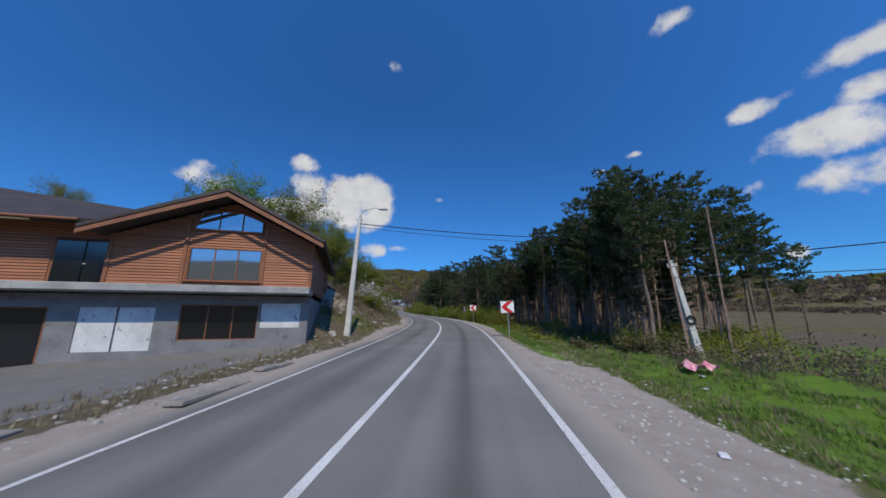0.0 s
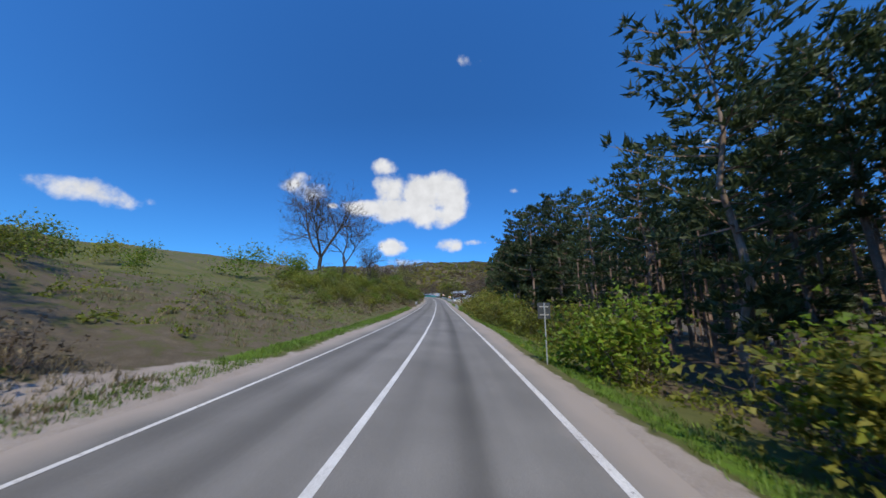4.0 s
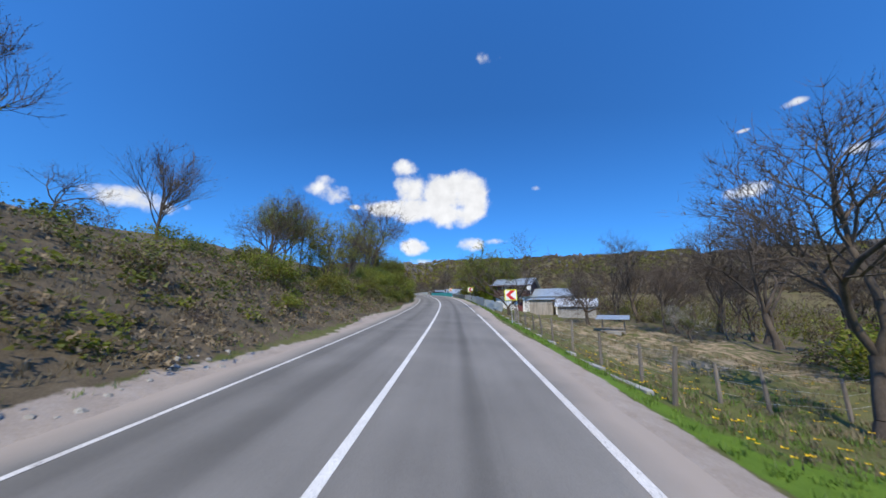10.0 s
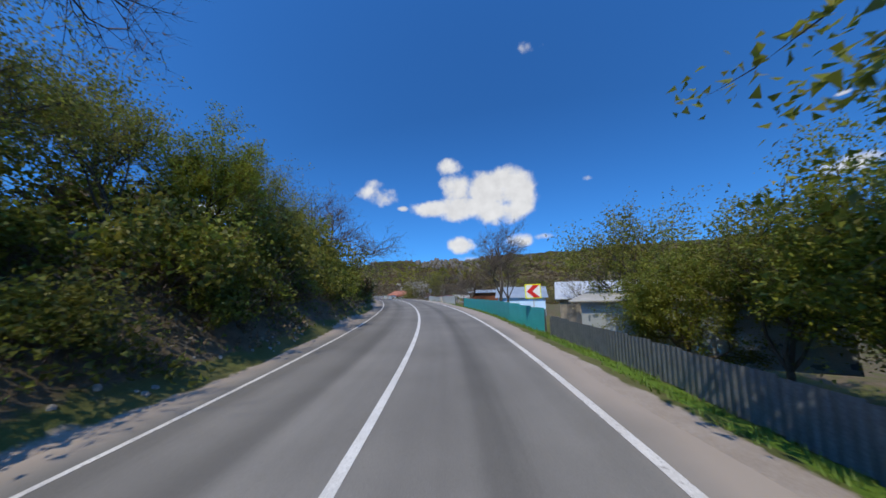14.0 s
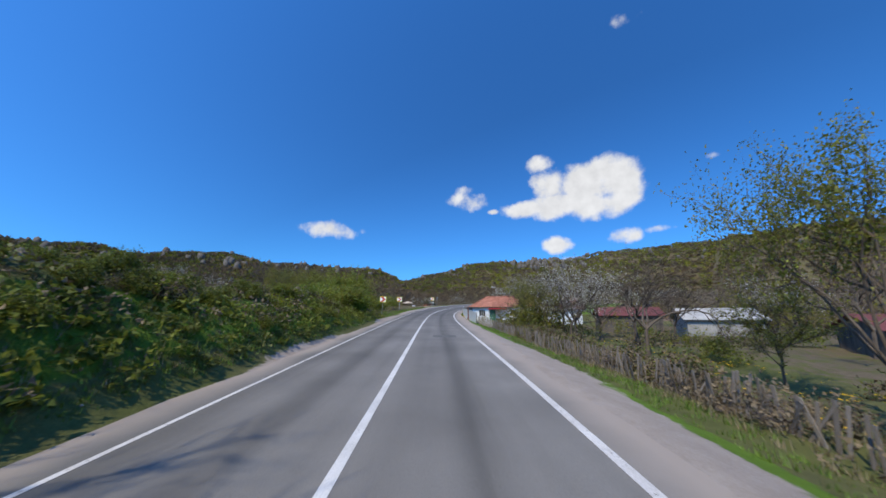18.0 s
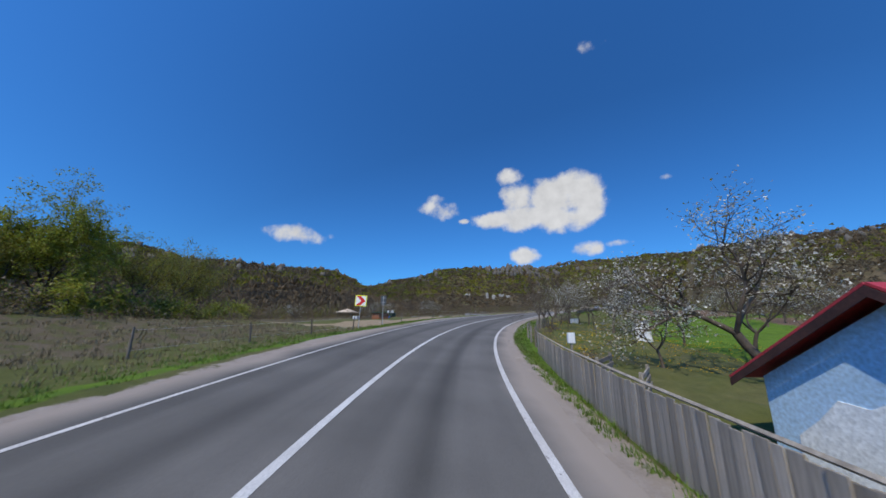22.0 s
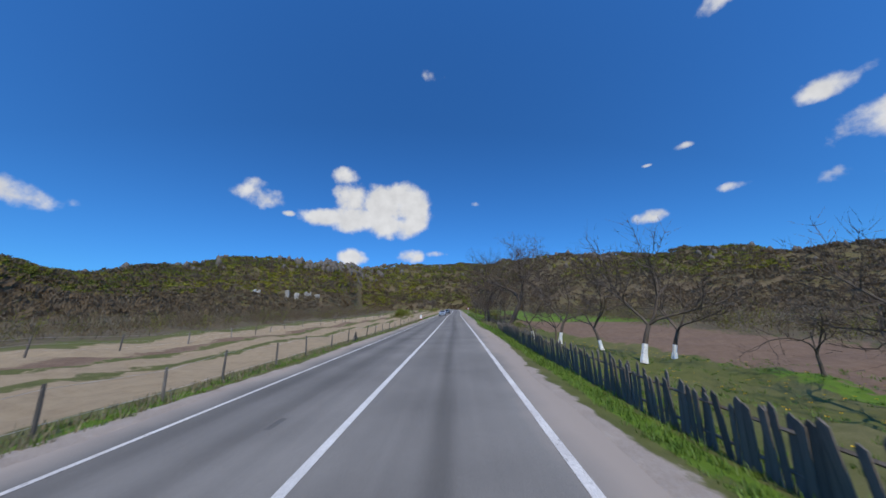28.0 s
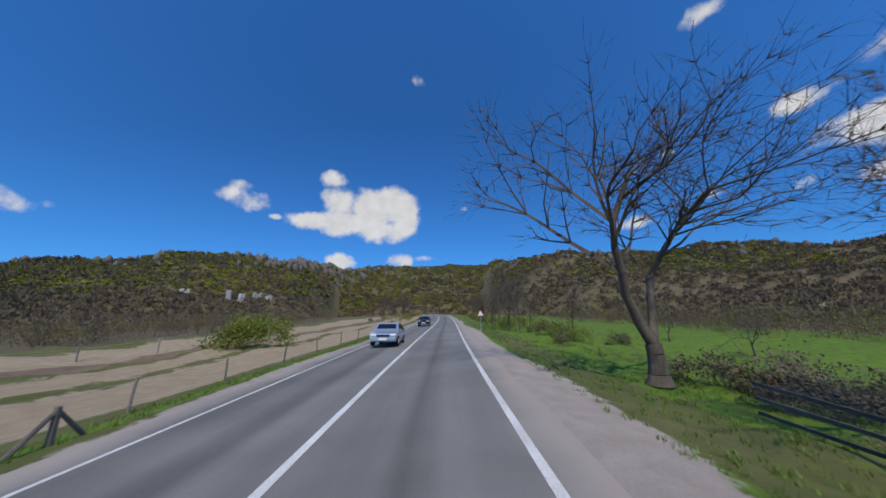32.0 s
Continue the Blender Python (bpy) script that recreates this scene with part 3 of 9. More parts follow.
# furrows on the ploughed strips
plough_l = bumpy(S2, 380, 900, 6) * bumpy(-U2, 7.2, 22, 1.2)
plough_r = bumpy(S2, 448, 900, 6) * bumpy(U2, 20, 36, 1.5) * bumpy(S2, 400, 522, 6)
gz = gz + 0.07 * np.sin(U2 * 5.0 + np.sin(S2 * 0.07)) * np.clip(plough_l + plough_r, 0, 1)
rows, cols = S2.shape
ids = np.arange(rows * cols).reshape(rows, cols)
quad = np.stack([ids[:-1, :-1], ids[:-1, 1:], ids[1:, 1:], ids[1:, :-1]], -1).reshape(-1, 4)
gm = Mesh().add(np.stack([GX, GY, gz], -1).reshape(-1, 3), quad).data("ground", GROUND, smooth=True)
au = np.abs(U2)
side_l, side_r = (U2 < 0), (U2 > 0)
edge_l = 4.75 - 0.35 * bumpy(S2, 206, 330, 6) + 0.3 * np.sin(S2 * 0.31) + 1.5 * bumpy(S2, 62, 74, 3)
edge_r = 4.9 + 0.35 * np.sin(S2 * 0.23) + 1.7 * bumpy(S2, -90, 13, 4) + 0.7 * bumpy(S2, 262, 330, 6) + 0.8 * bumpy(S2, 500, 560, 8)
dust = np.where(side_l, smooth01((edge_l - au) / 0.5 + 0.5), smooth01((edge_r - au) / 0.5 + 0.5))
yard = side_l * bumpy(S2, -60, 16.5, 2) * smooth01((au - 6.6) / 0.5) * smooth01((34 - au) / 2)
dust = np.maximum(dust, 0.7 * side_l * bumpy(S2, 19, 30, 4) * bumpy(au, 6, 22, 2))
dust = np.maximum(dust, 0.9 * side_r * bumpy(S2, 334, 345, 1) * bumpy(au, 6, 18, 1))
litter = np.where(side_l, bumpy(S2, 22, 345, 5) * smooth01((au - 4.7) / 0.4) * np.where((S2 > 288) & (S2 < 326), 0.45, np.where(S2 > 128, 0.88, np.where(S2 > 86, 0.46, 0.66))), bumpy(S2, 8, 150, 5) * smooth01((au - 7.2) / 1.5) * 0.95)
litter = np.maximum(litter, side_r * bumpy(S2, 172, 300, 6) * smooth01((au - 9) / 3) * 0.42)
litter = np.maximum(litter, side_l * bumpy(S2, -60, 22, 2) * 0.62)
litter = np.maximum(litter, side_r * bumpy(S2, 150, 345, 6) * smooth01((au - 14) / 4) * 0.55)
litter = np.maximum(litter, bumpy(S2, 335, 900, 8) * smooth01((au - 36) / 3) * 0.62)
litter = np.maximum(litter, side_l * bumpy(S2, 343, 378, 4) * smooth01((au - 7) / 2) * 0.55)
litter = litter * np.where(side_l & (S2 > 72) & (S2 < 106), 0.85, 1)
lush = np.where(side_r, bumpy(S2, 8, 640, 5) * bumpy(au, 5.0, 6.4, 0.4) * 0.75, (bumpy(S2, 60, 126, 5) + bumpy(S2, 322, 640, 5)) * bumpy(au, 4.75, 5.9, 0.3) * 0.85 + bumpy(S2, 295, 345, 5) * bumpy(au, 5.0, 7.6, 0.3) * 0.6)
lush = np.maximum(lush, side_r * bumpy(S2, -60, 30, 6) * smooth01((au - 7.6) / 0.6) * 0.66)
lush = np.maximum(lush, side_r * bumpy(S2, 138, 172, 6) * bumpy(au, 5, 16, 1) * 0.9)
lush = np.maximum(lush, side_r * bumpy(S2, 372, 470, 8) * bumpy(au, 16, 60, 3) * 0.95)
lush = np.maximum(lush, side_r * bumpy(S2, 515, 800, 10) * bumpy(au, 7, 60, 2) * 0.6)
far_edge = 20 + 12 * smooth01((S2 - 425) / 20)
soil = side_l * bumpy(S2, 376, 900, 5) * smooth01((au - 6.4) / 0.8) * smooth01((far_edge - au) / 1.5) * 0.97
stripe = (bumpy(au, 9.3, 9.8, 0.3) + bumpy(au, 12.0, 13.8, 0.5) + bumpy(au, 15.4, 15.9, 0.3) + bumpy(au, 17.5, 18.4, 0.4) + bumpy(au, 23.4, 25.4, 0.6)) * bumpy(S2, 428, 900, 6)
soil = soil * (1 - stripe)
soil = np.maximum(soil, side_r * bumpy(S2, 174, 208, 4) * bumpy(au, 7.5, 24, 1.5) * 0.5)
red = side_r * bumpy(S2, 446, 524, 5) * bumpy(au, 19 - 6 * smooth01((S2 - 470) / 20), 40, 2) * 0.95
red = np.maximum(red, side_r * bumpy(S2, 345, 446, 5) * bumpy(au, 34, 46, 2) * 0.9)
red = np.maximum(red, side_l * bumpy(S2, 430, 900, 6) * bumpy(au, 19.4, 21.4, 0.6) * 0.9)
for name, w in (("w_litter", litter), ("w_lush", lush), ("w_soil", soil), ("w_red", red), ("w_dust", dust), ("w_yard", yard)):
    a = gm.attributes.new(name, "FLOAT", "POINT")
    a.data.foreach_set("value", np.clip(w, 0, 1).ravel().astype(np.float32))
tagged(new("ground", gm), "grassy verges, dusty shoulders and tilled fields beside the road", "ground", kind="structure")


def asphalt_material():
    m = bpy.data.materials.new("asphalt")
    m.use_nodes = True
    n, l = m.node_tree.nodes, m.node_tree.links
    b = n["Principled BSDF"]
    b.inputs["Roughness"].default_value, b.inputs["Specular IOR Level"].default_value = 0.88, 0.25
    uv = n.new("ShaderNodeUVMap")
    uv.uv_map = "lane"
    tc = n.new("ShaderNodeTexCoord")
    sep = n.new("ShaderNodeSeparateXYZ")
    l.new(uv.outputs[0], sep.inputs[0])

    def noise_at(src, scale, detail=4, stretch=None):
        t = n.new("ShaderNodeTexNoise")
        t.inputs["Scale"].default_value, t.inputs["Detail"].default_value = scale, detail
        if stretch:
            mp = n.new("ShaderNodeMapping")
            mp.inputs["Scale"].default_value = stretch
            l.new(src, mp.inputs["Vector"])
            src = mp.outputs[0]
        l.new(src, t.inputs["Vector"])
        return t.outputs["Fac"]

    def math_(op, a, c, d=None):
        k = n.new("ShaderNodeMath")
        k.operation = op
        for i, v in enumerate((a, c, d)):
            if v is None:
                continue
            if isinstance(v, (int, float)):
                k.inputs[i].default_value = v
            else:
                l.new(v, k.inputs[i])
        return k.outputs[0]

    long_ = noise_at(uv.outputs[0], 1.0, 4, (1.3, 0.035, 1))
    grain = noise_at(tc.outputs["Object"], 90, 3)
    stain = noise_at(tc.outputs["Object"], 0.35, 5)
    # oil-dark strip along the middle of each lane and paler wheel tracks
    x = math_("ADD", sep.outputs["X"], math_("MULTIPLY_ADD", long_, 0.7, -0.35))
    tracks = None
    for c, w, k in ((1.75, 0.27, 0.40), (0.75, 0.35, 0.12), (-1.6, 0.42, 0.34), (-3.0, 0.45, 0.28)):
        d = math_("DIVIDE", math_("SUBTRACT", x, c), w)
        g = math_("MULTIPLY", math_("POWER", 2.718, math_("MULTIPLY", math_("MULTIPLY", d, d), -1.0)), k)
        tracks = g if tracks is None else math_("ADD", tracks, g)
    v = math_("SUBTRACT", 1.12, tracks)
    v = math_("MULTIPLY", v, math_("MULTIPLY_ADD", long_, 0.55, 0.72))
    v = math_("MULTIPLY", v, math_("MULTIPLY_ADD", stain, 0.75, 0.62))
    v = math_("MULTIPLY", v, math_("MULTIPLY_ADD", grain, 0.9, 0.55))
    for lo, hi, k in ((322, 346, -0.24), (424, 452, 0.24)):      # darker tone round the second bend, eased in and out
        r = n.new("ShaderNodeMapRange")
        r.inputs["From Min"].default_value, r.inputs["From Max"].default_value = lo, hi
        r.inputs["To Min"].default_value, r.inputs["To Max"].default_value = (1.0, 1.0 + k) if k < 0 else (1.0, 1.0 / (1.0 - k))
        l.new(sep.outputs["Y"], r.inputs["Value"])
        v = math_("MULTIPLY", v, r.outputs[0])
    hs = n.new("ShaderNodeHueSaturation")
    hs.inputs["Color"].default_value = (0.166, 0.158, 0.146, 1)
    l.new(v, hs.inputs["Value"])
    # dust blown over the outer edges
    e = n.new("ShaderNodeMapRange")
    e.inputs["From Min"].default_value, e.inputs["From Max"].default_value = 3.35, 4.1
    l.new(math_("ADD", math_("ABSOLUTE", sep.outputs["X"], None), math_("MULTIPLY_ADD", stain, 1.0, -0.5)), e.inputs["Value"])
    mx = n.new("ShaderNodeMix")
    mx.data_type = "RGBA"
    mx.inputs["B"].default_value = (0.35, 0.295, 0.25, 1)
    l.new(math_("MULTIPLY", e.outputs[0], 0.85), mx.inputs["Factor"])
    l.new(hs.outputs[0], mx.inputs["A"])
    l.new(mx.outputs["Result"], b.inputs["Base Color"])
    bp = n.new("ShaderNodeBump")
    bp.inputs["Strength"].default_value, bp.inputs["Distance"].default_value = 0.35, 0.01
    l.new(grain, bp.inputs["Height"])
    l.new(bp.outputs[0], b.inputs["Normal"])
    return m


def ribbon(name, srow, ucol, lift, material, thick=0.0, wobble=0.0):
    """A strip of the road's surface with its lane coordinates."""
    s2, u2 = np.meshgrid(np.asarray(srow, float), np.asarray(ucol, float), indexing="ij")
    if wobble:
        u2 = u2.copy()
        u2[:, 0] += wobble * (np.sin(s2[:, 0] * 1.1) + np.sin(s2[:, 0] * 0.43 + 1)) * 0.5
        u2[:, -1] += wobble * (np.sin(s2[:, 0] * 0.9 + 2) + np.sin(s2[:, 0] * 0.37)) * 0.5
    t = np.interp(s2, SA, TA)
    z = np.interp(s2, SA, ZA) - np.clip(u2, -5.5, 5.5) * np.interp(s2, SA, BA) + lift
    p = np.stack([np.interp(s2, SA, XA) + u2 * np.cos(t), np.interp(s2, SA, YA) + u2 * np.sin(t), z], -1)
    r, c = s2.shape
    i = np.arange(r * c).reshape(r, c)
    q = np.stack([i[:-1, :-1], i[:-1, 1:], i[1:, 1:], i[1:, :-1]], -1).reshape(-1, 4)
    mb = Mesh().add(p.reshape(-1, 3), q)
    if thick:
        for col, flip in ((0, False), (c - 1, True)):
            top = p[:, col]
            low = top - (0, 0, thick)
            k = np.arange(r)
            f = np.stack([k[:-1], k[1:], k[1:] + r, k[:-1] + r], 1)
            mb.add(np.concatenate([top, low]), f[:, ::-1] if flip else f)
    me = mb.data(name, material)
    lay = me.uv_layers.new(name="lane")
    li = np.zeros(len(me.loops), np.int32)
    me.loops.foreach_get("vertex_index", li)
    uvs = np.stack([u2.ravel(), s2.ravel()], 1)
    if thick:
        for col in (0, c - 1):
            e = np.stack([u2[:, col], s2[:, col]], 1)
            uvs = np.concatenate([uvs, e, e])
    lay.data.foreach_set("uv", uvs[li].ravel().astype(np.float32))
    return me


ASPHALT = asphalt_material()
road_s = np.concatenate([np.arange(-95, 600, 1.5), np.arange(600, 900, 8)])
road = new("road", ribbon("road", road_s, [-4.15, -3.24, -2.4, -1.6, -0.8, 0, 0.9, 1.8, 2.7, 3.5, 4.35], 0.0, ASPHALT, 0.12, 0.16))
tagged(road, "two-lane worn grey asphalt road curving up the valley", "road", kind="structure")
PAINT = mat("road_paint", (0.66, 0.65, 0.63), (0.54, 0.53, 0.51), 0.7, 1.2, 50, 0.1, spots=(16, 0.70, (0.30, 0.29, 0.28)))
PAINTW = mat("road_paint_worn", (0.64, 0.625, 0.60), (0.52, 0.50, 0.48), 0.75, 1.0, 50, 0.1, spots=(14, 0.63, (0.30, 0.28, 0.26)))
for name, u, w, material, label in (("centre_line", 0.0, 0.15, PAINT, "unbroken white centre line"), ("edge_line", WR, 0.15, PAINTW, "worn white edge line"),
                                    ("edge_line", -WL, 0.10, PAINTW, "worn white edge line")):
    spans = [(-95, 190.5), (193.5, 900)] if name == "edge_line" and u > 0 else [(-95, 900)]
    for a, c in spans:
        srow = np.arange(a, min(c, 600), 1.5)
        srow = np.concatenate([srow, np.arange(600, c, 8)]) if c > 600 else np.append(srow, c)
        part(name, ribbon(name, srow, [u - w / 2, u + w / 2], 0.006, material), material, road, label)
# dark repair patches and a tar-sealed crack across the road
PATCH = mat("asphalt_patch", (0.13, 0.126, 0.12), (0.10, 0.097, 0.093), 0.9, 2, 80, 0.3)
for s0, ua, ub, length in ((102.0, -2.0, -1.5, 0.8), (312.6, 1.2, 2.3, 1.3),
                           (452.6, -1.5, -1.25, 0.6), (485, -0.6, -0.3, 0.8), (510, -0.5, -0.2, 0.7)):
    k = np.linspace(s0, s0 + length, 7)
    part("repair_patch", ribbon("repair_patch", k, np.linspace(ua, ub, 3), 0.003, PATCH, 0.0, 0.22), PATCH, road, "dark asphalt repair patch")
part("crack", ribbon("crack", [20.2, 20.235, 20.26], np.linspace(-3.0, 4.0, 12), 0.004, PATCH), PATCH, road, "dark crack across the road")

# hills round the valley: azimuth (left of +y) seen from the valley's middle, ridge distance, ridge height
HC = (-135.0, 400.0)
RIDGE = [(-180, 1060, 105), (-150, 1060, 90), (-125, 1100, 45), (-95, 1000, 46), (-75, 800, 76), (-60, 700, 102), (-52, 680, 114), (-40, 660, 127), (-22, 660, 147), (-14, 680, 158), (-8, 800, 175), (0, 1180, 234),
         (6, 1300, 262), (14, 1280, 254), (19, 1180, 216), (25, 700, 141), (32, 670, 138), (35, 660, 140), (42, 640, 125), (48, 600, 96), (53, 580, 85), (58, 500, 77), (62, 385, 72), (66, 345, 71),
         (75, 345, 79), (86, 345, 82), (93, 350, 77), (105, 370, 74), (125, 620, 85), (150, 1060, 90), (180, 1060, 105)]
RA, RR, RH = (np.array(v, float) for v in zip(*RIDGE))


def hill(x, y):
    """Height of the far ground: the valley floor by the nearest stretch of road, rising to the ridges."""
    x, y = np.asarray(x, float), np.asarray(y, float)
    step = slice(None, None, 4)
    d = (x[..., None] - XA[step]) ** 2 + (y[..., None] - YA[step]) ** 2
    k = d.argmin(-1)
    near = np.sqrt(d.min(-1))
    zr = ZA[step][k]
    dx, dy = x - HC[0], y - HC[1]
    r = np.hypot(dx, dy)
    az = np.degrees(np.arctan2(-dx, dy))
    r1, h1 = np.interp(az, RA, RR), np.interp(az, RA, RH)
    r0 = np.where(r1 > 1000, 600, r1 * 0.40)
    w = np.clip((r - r0) / (r1 - r0), 0, 1)
    rise = smooth01(w) * 0.65 + w * 0.35
    lumps = 9 * np.sin(x * 0.021 + np.sin(y * 0.017) * 2) * np.sin(y * 0.019) + 4 * np.sin(x * 0.06 + 1) * np.sin(y * 0.053)
    floor = np.minimum(zr, 32) - 1.6 - 3.5 * smooth01((62 - near) / 10)
    z = floor + (h1 - floor) * rise + lumps * smooth01(w * 2) * (0.4 + 0.6 * w)
    return z - np.clip(r - r1 * 1.05, 0, 400) * 0.12


az_ = np.radians(np.arange(-180, 181, 2.0))
r_ = np.concatenate([np.arange(0, 300, 10), np.arange(300, 1150, 18), np.arange(1150, 2600, 120)])
A2, R2 = np.meshgrid(az_, r_, indexing="ij")
hx, hy = HC[0] - R2 * np.sin(A2), HC[1] + R2 * np.cos(A2)
hz = hill(hx, hy)
i = np.arange(A2.size).reshape(A2.shape)
HILLM = mat("hill_ground", (0.13, 0.10, 0.065), (0.12, 0.105, 0.045), 0.95, 0.03, 0.5, 0.0, spec=0.1)
hills = Mesh().add(np.stack([hx, hy, hz], -1).reshape(-1, 3), np.stack([i[:-1, :-1], i[:-1, 1:], i[1:, 1:], i[1:, :-1]], -1).reshape(-1, 4)[:, ::-1])
tagged(part("hills", hills, HILLM, smooth=True), "wooded hills round the valley in spring", "hills", kind="structure")

# ---- trees and bushes: skeletons of tapered limbs, crowns of small leaves ----
def tagged_stuff(name, mb, material, parent):
    """A part of uncounted small pieces: twigs or leaves."""
    ob = part(name, mb, material, parent)
    tagged(ob, kind="stuff")
    return ob


def limb_mesh(segs, sides=(7, 5, 3, 3), sliver=4):
    """segs: rows of x y z, x y z, r, r, level."""
    mb = Mesh()
    segs = np.array(segs)
    fine = segs[segs[:, 8] >= sliver]
    if len(fine):
        rng = np.random.default_rng(len(segs))
        a, b = fine[:, :3], fine[:, 3:6]
        s = np.cross(b - a, rng.normal(0, 1, a.shape))
        s /= np.linalg.norm(s, axis=1)[:, None] + 1e-9
        mb.tris(np.stack([a - s * fine[:, 6:7] * 1.25, a + s * fine[:, 6:7] * 1.25, b + s * fine[:, 7:8] * 0.4], 1))
        segs = segs[segs[:, 8] < sliver]
    for lev in range(4):
        q = segs[np.minimum(segs[:, 8], 3) == lev]
        if not len(q):
            continue
        k = sides[lev]
        a, b = q[:, :3], q[:, 3:6]
        d = b - a
        d /= np.linalg.norm(d, axis=1)[:, None] + 1e-9
        e = np.cross(d, np.where(np.abs(d[:, 2:3]) < 0.9, (0, 0, 1.0), (1.0, 0, 0)))
        e /= np.linalg.norm(e, axis=1)[:, None]
        g = np.cross(d, e)
        w = np.arange(k) * 2 * math.pi / k
        ring = np.cos(w)[None, :, None] * e[:, None] + np.sin(w)[None, :, None] * g[:, None]
        v = np.concatenate([a[:, None] + q[:, 6][:, None, None] * ring, b[:, None] + q[:, 7][:, None, None] * ring], 1)
        i = np.arange(k)
        j = (i + 1) % k
        f = np.stack([i, j, j + k, i + k], 1)
        mb.add(v.reshape(-1, 3), (f[None] + (np.arange(len(q)) * 2 * k)[:, None, None]).reshape(-1, 4))
    return mb


THIN = (0.05, 0.035, 0.02, 0.012, 0.010)


def grow(rng, p, d, length, r, level, levels, kids, segs, tips, spread=0.9, lift=0.25, wob=0.22, shrink=0.62, first=0.3):
    """A limb that bends on its way, carries side limbs and turns up to the light at its end."""
    n = (7, 7, 5, 3, 2)[min(level, 4)]
    p, d = np.array(p, float), np.array(d, float)
    stops = []
    bend = rng.normal(0, wob * 0.8, 3)
    for k in range(n):
        if k == n // 2:
            bend = rng.normal(0, wob * 0.8, 3)
        d = d + (bend + rng.normal(0, wob * 0.55, 3)) * (0.5 if level == 0 else 1) + np.array((0, 0, lift * (0.18 + 0.5 * (k + 1) / n if level > 1 else 0.3)))
        d /= np.linalg.norm(d)
        q = p + d * length / n
        r2 = r * (0.42 if level else 0.4) ** (1 / n)
        segs.append((*p, *q, r, r2, level))
        p, r = q, r2
        stops.append((p.copy(), d.copy(), r, (k + 1) / n))
        if level >= levels - 1:
            tips.append((*p, level))
    if level >= levels:
        return
    want = kids[min(level, len(kids) - 1)]
    for c in range(want):
        f = first + (1 - first) * (c + rng.uniform(0.1, 1)) / want
        k = min(n - 1, int(f * n))
        q, dq, rq, _ = stops[k]
        side = np.cross(dq, rng.normal(0, 1, 3))
        side /= np.linalg.norm(side) + 1e-9
        nd = dq * (1 - spread * 0.42) + side * spread * rng.uniform(0.55, 1.1)
        nd /= np.linalg.norm(nd)
        grow(rng, q, nd, length * shrink * rng.uniform(0.6, 1.25) * (1.12 - 0.35 * f), max(rq * rng.uniform(0.5, 0.8), THIN[min(level + 1, 4)]), level + 1, levels, kids, segs, tips, spread, lift, wob, shrink, 0.2)


def leaves(rng, centres, count, jitter, size, flat=0.0, slim=0.75):
    """Leaf quads scattered round the given places."""
    c = centres[rng.integers(0, len(centres), count)] + rng.normal(0, jitter, (count, 3))
    nrm = rng.normal(0, 0.8, (count, 3)) + (0, 0, 1)      # leaf blades turn up to the light
    a = np.cross(nrm, rng.normal(0, 1, (count, 3)))
    a /= np.linalg.norm(a, axis=1)[:, None] + 1e-9
    b = np.cross(a, nrm)
    b /= np.linalg.norm(b, axis=1)[:, None] + 1e-9
    s = size * rng.uniform(0.6, 1.3, (count, 1))
    a, b = a * s * 1.15, b * s * slim
    return np.stack([c - a * 0.8 - b, c - a * 0.8 + b, c + a], 1)


